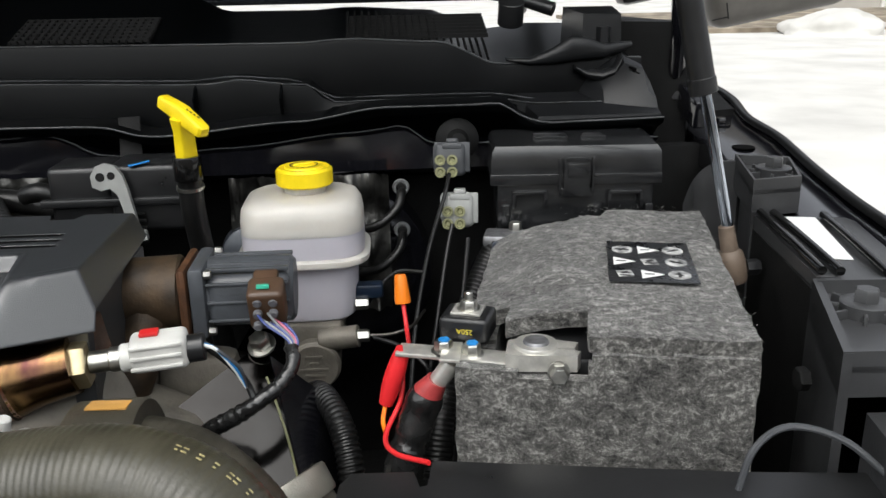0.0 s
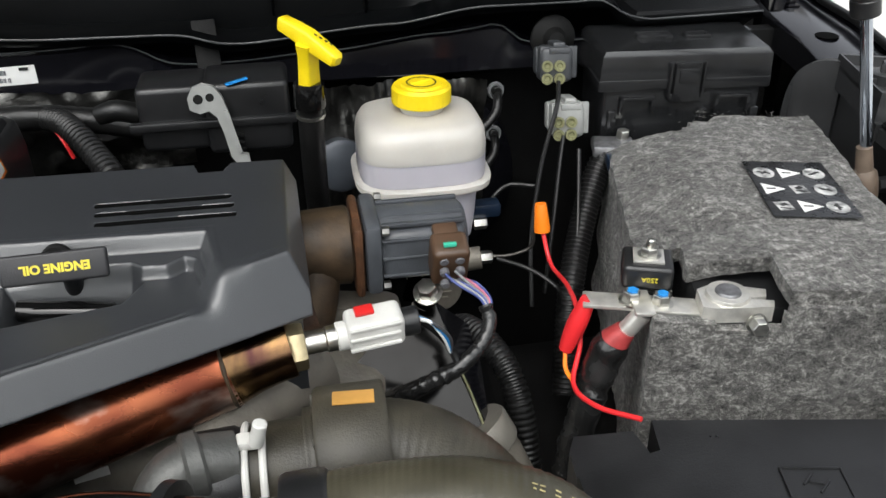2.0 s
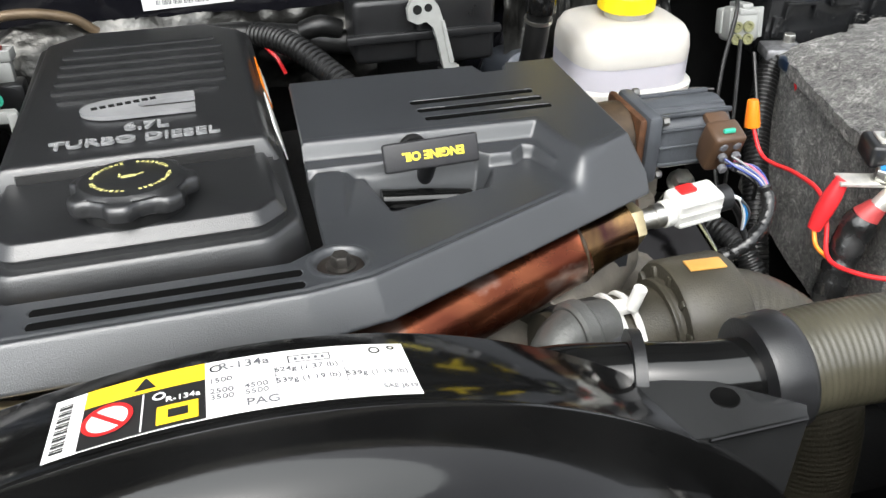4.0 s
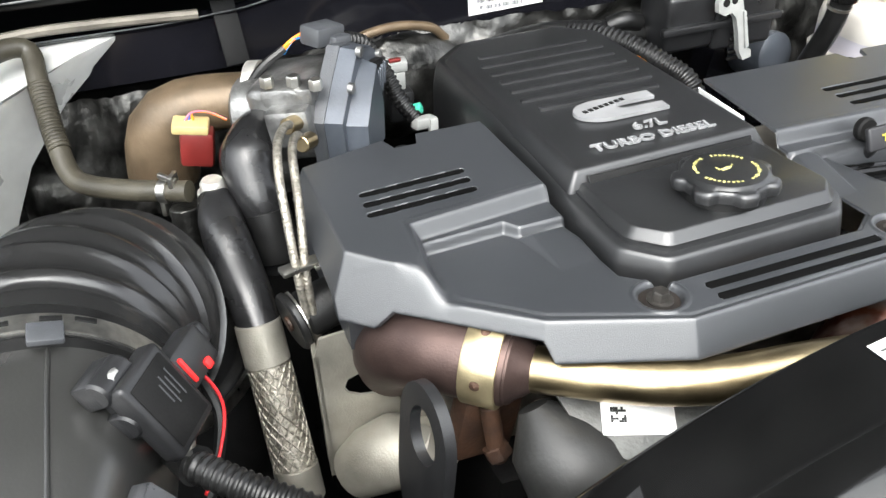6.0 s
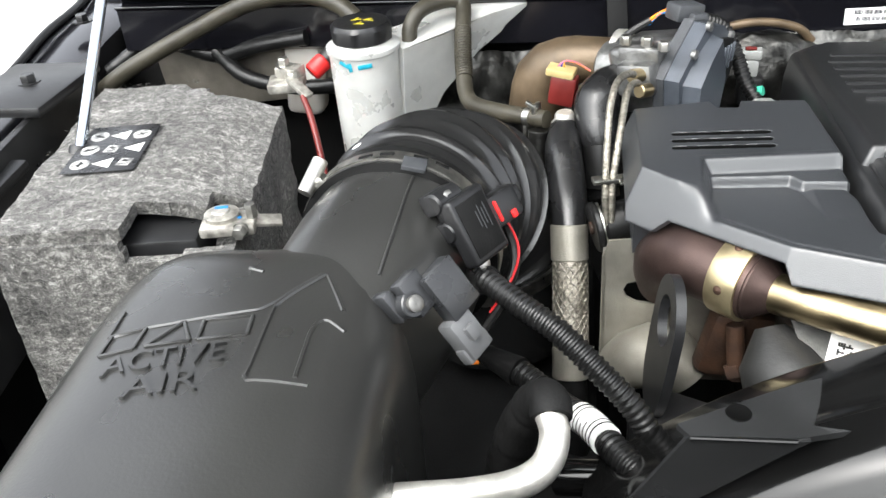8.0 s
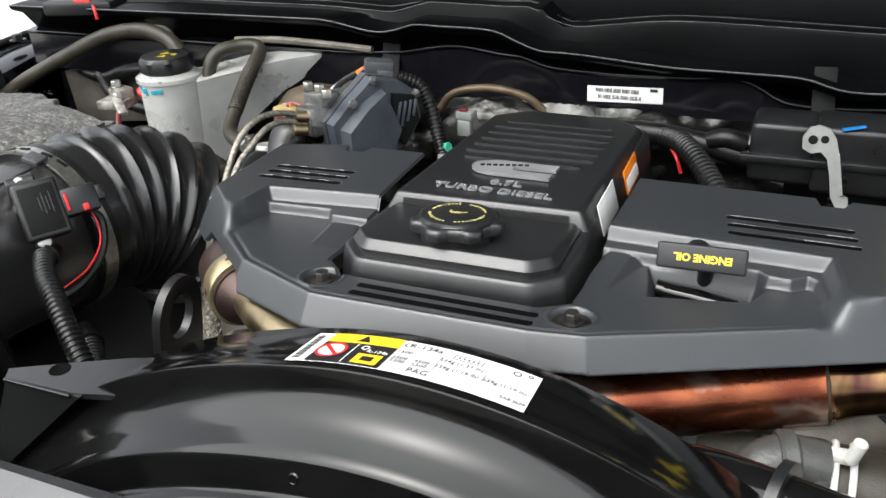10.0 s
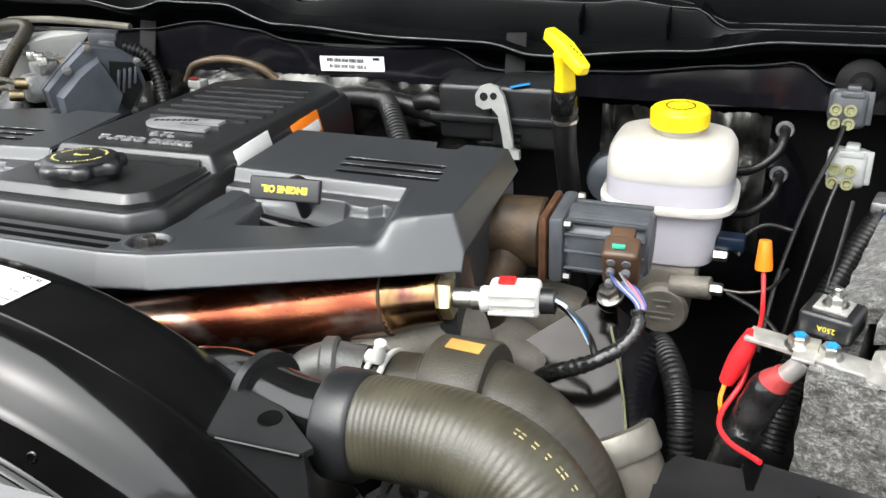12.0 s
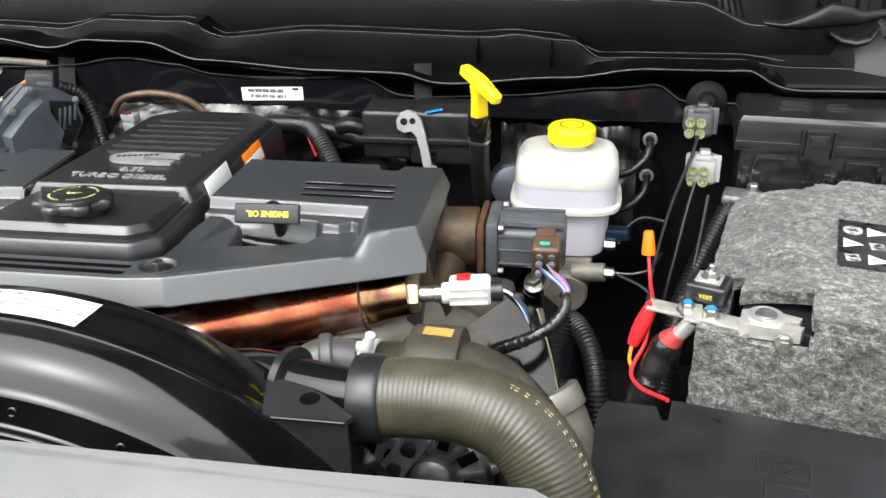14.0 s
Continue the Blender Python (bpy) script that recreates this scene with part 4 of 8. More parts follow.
def arch_patch(name, u0, u1, v0, v1, material, lift, label=""):
    n = max(2, int(abs(u1 - u0) / 0.006) + 1)
    bm = bmesh.new()
    a, b = [], []
    for i in range(n + 1):
        u = u0 + (u1 - u0) * i / n
        a.append(bm.verts.new(on_arch(u, v0, lift)))
        b.append(bm.verts.new(on_arch(u, v1, lift)))
    for i in range(n):
        bm.faces.new((a[i], b[i], b[i + 1], a[i + 1]))
    return part(name, bm, material, shroud, label)


arch_patch("label_sheet", 0, 0.134, 0, 0.0365, PAPER, 0.0010, "white, yellow and black refrigerant label")
arch_patch("label_yellow", 0.012, 0.056, 0.0004, 0.0115, LABELY, 0.0014)
arch_patch("label_black", 0.012, 0.056, 0.0115, 0.0361, INK, 0.0014)
arch_patch("label_key", 0.039, 0.0535, 0.0235, 0.0345, LABELY, 0.0018)
arch_patch("label_key_mark", 0.043, 0.050, 0.0265, 0.0315, INK, 0.0021)
arch_patch("label_divider", 0.0335, 0.0341, 0.013, 0.0355, PAPER, 0.0018)
for k in range(24):
    w = 0.0003 + 0.0004 * ((k * 7) % 3)
    arch_patch("barcode_bar", 0.0022, 0.0072, 0.0035 + 0.00125 * k, 0.0035 + 0.00125 * k + w, INK, 0.0014)


def arch_text(body, u, v, size, material=GREYINK, width=1.0):
    o = on_arch(u, v, 0.0015)
    m = facing(o, on_arch(u + 0.004, v) - on_arch(u - 0.004, v), on_arch(u, v - 0.004) - on_arch(u, v + 0.004))
    letters("label_text", body, size * 1.12, m, material, shroud, 0.00005, bold=0.00003, width=width)


arch_text("R-134a", 0.0705, 0.0055, 0.0062)
arch_text("1500", 0.0615, 0.0140, 0.0040)
arch_text("2500   4500", 0.0680, 0.0210, 0.0040)
arch_text("3500   5500", 0.0680, 0.0250, 0.0040)
arch_text("PAG", 0.0760, 0.0315, 0.0058)
arch_text("624g (1.37 lb)", 0.0935, 0.0135, 0.0040)
arch_text("539g (1.19 lb)", 0.0935, 0.0210, 0.0040)
arch_text("539g (1.19 lb)", 0.1195, 0.0210, 0.0040)
arch_text("SAE J639", 0.1265, 0.0310, 0.0034)
arch_text("R-134a", 0.0480, 0.0195, 0.0040, PAPER)
for v in (0.0170, 0.0280):
    arch_patch("label_rule", 0.058, 0.132, v, v + 0.0003, GREYINK, 0.0014)
for u in (0.0815, 0.1075):
    arch_patch("label_rule", u, u + 0.0003, 0.0095, 0.0280, GREYINK, 0.0014)
for a, b, c, d in ((0.087, 0.103, 0.0045, 0.005), (0.087, 0.103, 0.009, 0.0095), (0.087, 0.0875, 0.0045, 0.0095), (0.103, 0.1035, 0.0045, 0.0095)):
    arch_patch("label_box_line", a, b, c, d, INK, 0.0014)
for u in range(5):
    arch_patch("label_mark", 0.0895 + 0.0026 * u, 0.0907 + 0.0026 * u, 0.0060, 0.0080, GREYINK, 0.0014)


def arch_ring(name, u, v, r, w, material, lift, n=28, fill=False):
    bm = bmesh.new()
    if fill:
        bm.faces.new([bm.verts.new(on_arch(u + r * math.cos(2 * math.pi * k / n), v + r * math.sin(2 * math.pi * k / n), lift)) for k in range(n)])
    else:
        o = [bm.verts.new(on_arch(u + r * math.cos(2 * math.pi * k / n), v + r * math.sin(2 * math.pi * k / n), lift)) for k in range(n)]
        i = [bm.verts.new(on_arch(u + (r - w) * math.cos(2 * math.pi * k / n), v + (r - w) * math.sin(2 * math.pi * k / n), lift)) for k in range(n)]
        for k in range(n):
            j = (k + 1) % n
            bm.faces.new((o[k], o[j], i[j], i[k]))
    return part(name, bm, material, shroud)


arch_ring("warning_disc", 0.0215, 0.0225, 0.0082, 0, PAPER, 0.0017, fill=True)
arch_ring("warning_ring", 0.0215, 0.0225, 0.0092, 0.0018, REDP, 0.0020)
bm = bmesh.new()
bm.faces.new([bm.verts.new(on_arch(0.0215 + a, 0.0225 + b, 0.0022)) for a, b in ((-0.0065, -0.0050), (-0.0050, -0.0065), (0.0065, 0.0050), (0.0050, 0.0065))])
part("warning_bar", bm, REDP, shroud)
bm = bmesh.new()
bm.faces.new([bm.verts.new(on_arch(0.034 + a, 0.006 + b, 0.0017)) for a, b in ((-0.0042, 0.0036), (0, -0.0042), (0.0042, 0.0036))])
part("warning_triangle", bm, INK, shroud)
arch_ring("snow_mark", 0.0395, 0.0165, 0.0024, 0.0009, PAPER, 0.0018)
arch_ring("snow_mark", 0.0600, 0.0055, 0.0024, 0.0008, INK, 0.0014)
arch_ring("belt_mark", 0.1215, 0.0050, 0.0024, 0.0008, INK, 0.0014)
arch_ring("dot_mark", 0.1285, 0.0035, 0.0016, 0.0008, INK, 0.0014)


# ---- driver's side of the bay ----
WORNPATCH = mat("worn_black_patch", (0.016, 0.0165, 0.018), 0.30, bump=0.6, bscale=260, var=0.6, scale=70, spec=0.6, rvar=0.2)
WORNSIGN = mat("worn_white_print", (0.05, 0.05, 0.05), 0.4, var=0.3, scale=130, bump=0.4, bscale=260, col2=(0.78, 0.78, 0.76))


def felt_bag(name, label, place, mirror=1):
    """A battery in its felt jacket. Local u runs across from the terminal side, v to the rear; z is up from the jacket's top."""
    b = thing(name, label, "battery", place @ Vector((0.1 * mirror, 0.15, -0.2)))
    W, D, T = 0.195, 0.312, 0.008

    def put(bm):
        if mirror < 0:
            bm.transform(Matrix.Diagonal((-1, 1, 1, 1)))
            bmesh.ops.reverse_faces(bm, faces=bm.faces)
        bm.transform(place)
        return bm

    def fuzzy(poly, z0, z1, seed, wave=0.0025):
        """A felt slab with a soft, uneven surface."""
        bm = bmesh.new()
        xs = sorted({round(p[0], 4) for p in poly})
        ys = sorted({round(p[1], 4) for p in poly})

        def filled(v):
            o = []
            for a, b in zip(v, v[1:]):
                n = max(1, round((b - a) / 0.006))
                o += [a + (b - a) * k / n for k in range(n)]
            return o + [v[-1]]

        xs, ys = filled(xs), filled(ys)

        def inside(x, y):
            hit = False
            for (x0, y0), (x1, y1) in zip(poly, poly[1:] + poly[:1]):
                if (y0 > y) != (y1 > y) and x < (x1 - x0) * (y - y0) / (y1 - y0) + x0:
                    hit = not hit
            return hit

        grid = {}

        def vert(i, j):
            if (i, j) not in grid:
                grid[i, j] = bm.verts.new((xs[i], ys[j], 0))
            return grid[i, j]

        for i in range(len(xs) - 1):
            for j in range(len(ys) - 1):
                if xs[i + 1] - xs[i] > 1e-5 and ys[j + 1] - ys[j] > 1e-5 and inside((xs[i] + xs[i + 1]) / 2, (ys[j] + ys[j + 1]) / 2):
                    bm.faces.new((vert(i, j), vert(i + 1, j), vert(i + 1, j + 1), vert(i, j + 1)))
        flat = list(bm.faces)
        g = bmesh.ops.extrude_face_region(bm, geom=flat)
        for e in g["geom"]:
            if isinstance(e, bmesh.types.BMVert):
                e.co.z = 1
        for v in bm.verts:
            x, y = v.co.x, v.co.y
            w = wave * noise.noise(Vector((x * 28, y * 28, seed))) + 0.0012 * noise.noise(Vector((x * 160, y * 160, seed)))
            v.co = Vector((x + 0.0018 * noise.noise(Vector((y * 70, x * 70, seed + 5))), y + 0.0018 * noise.noise(Vector((x * 90, y * 90, seed + 9))), (z1 + w) if v.co.z > 0.5 else z0))
        return bm

    top = fuzzy([(-0.001, 0.072), (0.030, 0.072), (0.030, 0.042), (0.087, 0.041), (0.088, -0.001), (W, -0.001), (W, D), (0.085, D), (0.08, 0.292), (0.070, 0.282), (-0.001, 0.282)], -0.012, 0.0, 1)
    for v in top.verts:
        v.co.z -= 0.016 * max(0, (0.088 - v.co.x) / 0.07) ** 1.6 + 0.006 * max(0, (v.co.y - 0.25) / 0.06) ** 2 * (v.co.x < 0.1)
    part("felt_top", put(top), FELT, b, angle=60)
    front = fuzzy([(0, -0.20), (W, -0.20), (W, -0.010), (0.090, -0.012), (0.088, -0.031), (0, -0.026)], -0.004, 0.006, 4, 0.002)
    front.transform(Matrix.Translation((0, 0.0, 0)) @ Matrix.Rotation(radians(90), 4, "X"))
    part("felt_front", put(front), FELT, b, angle=60)
    inner = fuzzy([(0.0, -0.20), (D, -0.20), (D, -0.034), (0.26, -0.030), (0.20, -0.029), (0.060, -0.029), (0.045, -0.036), (0, -0.036)], -0.012, 0.006, 7, 0.004)
    inner.transform(Matrix.Rotation(radians(90), 4, "Z") @ Matrix.Rotation(radians(90), 4, "X"))
    inner.transform(Matrix.Translation((0.010, 0, 0)) @ Matrix.Diagonal((-1, 1, 1, 1)))
    part("felt_side", put(inner), FELT, b, angle=60)
    outer = fuzzy([(0, -0.20), (D, -0.20), (D, -0.004), (0, -0.004)], -0.006, 0.003, 9)
    outer.transform(Matrix.Rotation(radians(90), 4, "Z") @ Matrix.Rotation(radians(90), 4, "X"))
    outer.transform(Matrix.Translation((W - 0.001, 0, 0)))
    part("felt_side", put(outer), FELT, b, angle=60)
    part("case", put(box((W - 0.05, D - 0.02, 0.19), (W / 2 + 0.008, D / 2 + 0.002, -0.118), 0.004)), PLAST, b)
    # printed warning patch
    u0, v0, u1, v1 = 0.103, 0.098, 0.170, 0.198
    patch = box((u1 - u0, v1 - v0, 0.0006), ((u0 + u1) / 2, (v0 + v1) / 2, 0.0024), 0.0002)
    part("warning_patch", put(patch), WORNPATCH, b, "black patch with white warning signs")
    for i in range(3):
        for j in range(3):
            cu, cv = u0 + 0.0125 + 0.0205 * i, v0 + 0.017 + 0.030 * j
            kind = ("square", "triangle", "disc", "triangle", "square", "disc", "disc", "triangle", "disc")[3 * j + i]
            if kind == "disc":
                sign = lathe([(0, 0), (0.0086, 0), (0.0086, 0.0003), (0, 0.0003)], 24, pose(cu, cv, 0.0026) @ Matrix.Diagonal((1, 1.15, 1, 1)))
                part("sign", put(sign), WORNSIGN, b)
                part("sign_bar", put(box((0.011, 0.0022, 0.0003), (cu, cv, 0.0030), 0, (0, 0, 40 + 25 * i + 60 * j))), INK, b)
                part("sign_bar", put(box((0.007, 0.0018, 0.0003), (cu, cv, 0.0031), 0, (0, 0, -35 + 45 * j))), INK, b)
            elif kind == "triangle":
                sign = prism([(cu - 0.0080, cv - 0.010), (cu + 0.0095, cv), (cu - 0.0080, cv + 0.010)], 0.0026, 0.0029, 0)
                part("sign", put(sign), PAPER, b)
                part("sign_bar", put(box((0.0075, 0.0018, 0.0003), (cu - 0.002, cv, 0.0030), 0)), INK, b)
            else:
                part("sign", put(box((0.012, 0.014, 0.0003), (cu, cv, 0.0028), 0.0001, (0, 0, 10))), WORNSIGN, b)
                part("sign_bar", put(box((0.006, 0.004, 0.0003), (cu, cv + 0.002, 0.0030), 0, (0, 0, 30))), INK, b)
                part("sign_bar", put(box((0.008, 0.0015, 0.0003), (cu, cv - 0.004, 0.0030), 0, (0, 0, -10))), INK, b)
    # loose fibres along the cut edges
    bm = bmesh.new()
    rng = random.Random(5 + mirror)
    for _ in range(420):
        side = rng.random()
        if side < 0.45:
            p = Vector((rng.uniform(0.088, W), rng.uniform(-0.004, 0.003), rng.uniform(-0.012, 0.002)))
        elif side < 0.7:
            p = Vector((W + rng.uniform(-0.002, 0.003), rng.uniform(0, D), rng.uniform(-0.01, 0.002)))
        elif side < 0.85:
            p = Vector((rng.uniform(0.085, W), D + rng.uniform(-0.002, 0.002), rng.uniform(-0.004, 0.003)))
        else:
            p = Vector((rng.uniform(0.02, W), rng.uniform(0.04, D), 0.001))
        d = Vector((rng.uniform(-1, 1), rng.uniform(-1, 1), rng.uniform(-0.2, 0.9))).normalized() * rng.uniform(0.002, 0.0055)
        s = Vector((rng.uniform(-1, 1), rng.uniform(-1, 1), 0)).normalized() * 0.00018
        bm.faces.new([bm.verts.new(q) for q in (p - s, p + s, p + d * 0.6 + s + Vector((0, 0, 0.0006)), p + d)])
    tagged(part("fibres", put(bm), FELT, b), kind="stuff")
    return b


BATR = pose(0.538, -0.062, 1.222, 0, 0, -13.5)
felt_bag("battery", "car battery in a worn grey felt jacket with warning signs", BATR)
BATL = pose(-0.560, -0.075, 1.244, 0, 0, 9)
felt_bag("battery", "second battery in a grey felt jacket beside the air box", BATL, -1)

# positive terminal: clamp, bus bar and fuse block
term = thing("battery_terminal", "silver battery clamp and bus bar with a black 250 ampere fuse", "terminal", (0.56, -0.05, 1.19))
part("post", lathe([(0, 0), (0.0095, 0), (0.0090, 0.012), (0.0080, 0.0135), (0, 0.0138)], 28, pose(0.593, -0.058, 1.196)), LEAD, term)
clampm = pose(0.595, -0.060, 1.199, 0, 0, -13.5)
ring = bevelled(prism([(-0.022, -0.014), (-0.014, -0.016), (0.026, -0.012), (0.028, -0.004), (0.010, -0.002), (0.024, 0.001), (0.026, 0.010), (0.004, 0.014), (-0.014, 0.013), (-0.022, 0.008)], -0.006, 0.006, 0.0015), 0)
ring.transform(clampm)
part("clamp", ring, TIN, term)
part("clamp_collar", lathe([(0.0096, -0.001), (0.0150, -0.001), (0.0155, 0.006), (0.0145, 0.0085), (0.0096, 0.0085)], 28, pose(0.593, -0.058, 1.199)), TIN, term)
hexbolt((0.604, -0.082, 1.196), (-0.1, -1, 0), 0.0062, 0.008, ZINC, term, "clamp_bolt", 0.0075)
part("bus_bar", joined(box((0.058, 0.018, 0.0032), (0.527, -0.037, 1.1935), 0.0008, (0, 0, -18)), box((0.050, 0.020, 0.0035), (0.566, -0.052, 1.194), 0.0008, (0, 3, -14)), box((0.014, 0.030, 0.003), (0.536, -0.046, 1.1975), 0.0008, (0, 0, -10))), TIN, term)
part("fuse_block", box((0.036, 0.032, 0.019), (0.551, -0.016, 1.206), 0.0035, (0, 0, -20), 3), PLAST, term, "black fuse block")
part("fuse_plate", box((0.022, 0.020, 0.002), (0.551, -0.016, 1.2165), 0.0006, (0, 0, -20)), TIN, term)
letters("lettering", "250A", 0.0055, facing((0.5465, -0.0325, 1.2065), (-0.94, 0.34, 0), (0, 0, -1)), YELPAINT, term, 0.0001)
hexbolt((0.5515, -0.016, 1.2172), (0, 0, 1), 0.0062, 0.007, ZINC, term, "nut", 0.0085)
part("stud", cyl((0.5515, -0.016, 1.222), (0.5515, -0.016, 1.2305), 0.003), ZINC, term)
for x, y in ((0.531, -0.039), (0.550, -0.047)):
    hexbolt((x, y, 1.1955), (0, 0, 1), 0.0066, 0.0085, ZINC, term, "nut", 0.0088)
    part("paint_mark", lathe([(0, 0), (0.0042, 0), (0.0040, 0.0012), (0, 0.0014)], 6, pose(x + 0.0006, y, 1.2038)), BLUE, term, "blue inspection paint")
part("cable_lug", cyl((0.5365, -0.050, 1.192), (0.520, -0.047, 1.168), 0.0068), TIN, term)
PINKEND = mat("faded_red_shrink", (0.36, 0.045, 0.045), 0.4, var=0.35, scale=90)
CREASED = mat("creased_black_tape", (0.012, 0.012, 0.012), 0.26, bump=1.0, bscale=130, var=0.4, scale=60, spec=0.6)
cable = thing("battery_cable", "thick taped black battery cable with a red end", "cable", (0.51, -0.04, 1.1))
part("red_end", tube([(0.5255, -0.0485, 1.178), (0.5225, -0.0475, 1.173), (0.519, -0.046, 1.167)], lambda t: 0.0078 + 0.0034 * t, 18, 0.002), PINKEND, cable, "faded red heat-shrink end")
part("sleeve", tube([(0.519, -0.046, 1.168), (0.512, -0.046, 1.150), (0.497, -0.056, 1.110), (0.480, -0.07, 1.04)], 0.0125, 16, 0.004, lambda s: 0.0022 * noise.noise(Vector((s * 190, 0.5, 2)))), CREASED, cable)
pigtail = thing("red_pigtail_wire", "red wire with an orange wire nut and shrink tube", "wire", (0.505, 0.02, 1.15))
part("wire_nut", lathe([(0, 0), (0.0068, 0), (0.0070, 0.003), (0.0052, 0.022), (0.0046, 0.0245), (0, 0.025)], 18, axis((0.5065, 0.096, 1.180), (-0.06, 0.2, 1)), lambda a, z: 1 + 0.05 * math.sin(9 * a)), ORANGE, pigtail, "orange wire nut")
part("wire", tube([(0.5065, 0.096, 1.181), (0.509, 0.075, 1.160), (0.508, 0.03, 1.168), (0.503, -0.01, 1.172), (0.500, -0.03, 1.155), (0.488, -0.055, 1.140), (0.494, -0.085, 1.144), (0.515, -0.112, 1.152)], 0.0019, 10, 0.004), REDW, pigtail)
part("shrink_tube", tube([(0.503, -0.030, 1.195), (0.499, -0.030, 1.183), (0.494, -0.030, 1.168), (0.489, -0.030, 1.152)], lambda t: 0.0052 + 0.0022 * math.sin(math.pi * t), 14, 0.003), REDW, pigtail, "red shrink tube")
part("orange_wire", tube([(0.489, -0.030, 1.153), (0.4865, -0.040, 1.143), (0.489, -0.052, 1.139)], 0.0017, 8, 0.003), ORANGE, pigtail)

rear_t = thing("ground_terminal", "small silver nut and cable end at the battery's rear", "terminal", (0.62, 0.22, 1.19))
part("clamp", box((0.040, 0.030, 0.012), (0.612, 0.218, 1.196), 0.003, (0, 0, -14)), LEAD, rear_t)
hexbolt((0.624, 0.225, 1.200), (0, 0, 1), 0.0065, 0.010, ZINC, rear_t, "nut", 0.008)
part("blue_plug", box((0.014, 0.022, 0.012), (0.603, 0.190, 1.193), 0.003, (0, 0, -10)), DKBLUE, rear_t)
part("red_wire", tube([(0.603, 0.182, 1.192), (0.600, 0.17, 1.187), (0.597, 0.16, 1.178)], 0.003), REDW, rear_t)

for pts, r in (([(0.606, 0.215, 1.192), (0.592, 0.205, 1.172), (0.566, 0.165, 1.130), (0.545, 0.12, 1.09), (0.53, 0.07, 1.02)], 0.0125), ([(0.425, 0.075, 1.105), (0.434, 0.055, 1.120), (0.447, 0.022, 1.122), (0.457, -0.006, 1.108), (0.463, -0.03, 1.07), (0.466, -0.05, 1.0)], 0.0105)):
    c = thing("wire_conduit", "black corrugated wire conduit running down into the bay", "conduit", pts[0])
    part("conduit", loom(pts, r), BLACKRUB, c)

# fuse box
fb = thing("fuse_box", "black fuse box with a latched lid behind the battery", "fuse box", (0.69, 0.27, 1.19))
FB = pose(0.690, 0.277, 1.284, 2, 0, -5)


FUSEP = mat("fuse_box_plastic", (0.015, 0.0155, 0.0165), 0.20, bump=0.05, bscale=700, var=0.25, spec=0.7, rvar=0.05)


def fbp(name, bm, material=FUSEP, label=""):
    bm.transform(FB)
    return part(name, bm, material, fb, label)


fbp("lid", joined(bevelled(loft([[Vector((x * a, y * b + c, z)) for x, y in ((-1, -1), (1, -1), (1, 1), (-1, 1))] for a, b, c, z in ((0.0850, 0.0450, 0, -0.0280), (0.0835, 0.0440, 0, -0.0050), (0.0800, 0.0400, 0, 0.0))]), 0.0018, 2, 15), box((0.1715, 0.0915, 0.0115), (0, 0, -0.0330), 0.0012)))
for x in (-0.0165, 0.0165):
    fbp("latch_rail", box((0.0025, 0.006, 0.036), (x, -0.0475, -0.0280), 0.0008))
fbp("base", box((0.158, 0.084, 0.075), (0, 0, -0.074), 0.004))
fbp("latch", joined(box((0.022, 0.002, 0.005), (0, -0.0505, -0.0115), 0.0006), box((0.026, 0.006, 0.040), (0, -0.048, -0.030), 0.0015), box((0.018, 0.004, 0.014), (0, -0.051, -0.022), 0.001), box((0.032, 0.004, 0.010), (0, -0.047, -0.046), 0.001)))
for x in (-0.046, 0.050):
    fbp("hinge", joined(box((0.036, 0.006, 0.004), (x, -0.046, -0.046), 0.001), box((0.004, 0.006, 0.018), (x - 0.016, -0.046, -0.053), 0.001), box((0.004, 0.006, 0.018), (x + 0.016, -0.046, -0.053), 0.001)))
for x in (-0.070, 0.074, 0.022):
    fbp("clip", box((0.008, 0.005, 0.022), (x, -0.045, -0.070), 0.001))
for icon in ((((0.034, 0.0014), (-0.022, 0.008)), ((0.034, 0.0014), (-0.022, -0.006)), ((0.0014, 0.014), (-0.039, 0.001)), ((0.0014, 0.014), (-0.005, 0.001)), ((0.012, 0.0014), (-0.022, 0.001)), ((0.007, 0.004), (-0.034, -0.009)), ((0.007, 0.004), (-0.010, -0.009))), (((0.020, 0.0014), (0.022, 0.006)), ((0.024, 0.0014), (0.022, -0.006)), ((0.0014, 0.012), (0.010, 0.000)), ((0.0014, 0.012), (0.034, 0.000)), ((0.0014, 0.006), (0.022, 0.003)))):
    fbp("icon", joined(*[box((w, h, 0.0030), (x, y, 0.0010), 0.0005) for (w, h), (x, y) in icon]))

# connectors by the fuse box
for at, body, face, nm in (((0.563, 0.262, 1.266), GREYP, GREEN, "dark grey four-way wiring connector"), ((0.567, 0.228, 1.222), LGREY, GREEN, "light grey four-way wiring connector")):
    c = thing("wiring_connector", nm, "connector", at)
    M = Matrix.Translation(at) @ pose(0, 0, 0, -12, 0, -6)
    bm = joined(box((0.032, 0.030, 0.034), (0, 0.006, 0.002), 0.006, seg=3), box((0.036, 0.014, 0.026), (0, 0.016, 0.004), 0.003), box((0.012, 0.030, 0.006), (0.002, 0.008, 0.020), 0.002), box((0.036, 0.003, 0.030), (0.002, -0.004, 0.004), 0.0012), box((0.020, 0.004, 0.006), (0.002, -0.008, 0.015), 0.0012))
    bm.transform(M)
    part("housing", bm, body, c)
    for i in (-1, 1):
        for j in (-1, 1):
            s = lathe([(0.0022, 0.0012), (0.0034, 0.0030), (0.0054, 0.0030), (0.0054, 0)], 18, M @ pose(i * 0.0060 - 0.004, -0.0095, j * 0.0060 - 0.005, 90, 0, 0))
            part("seal", s, SEAL, c)
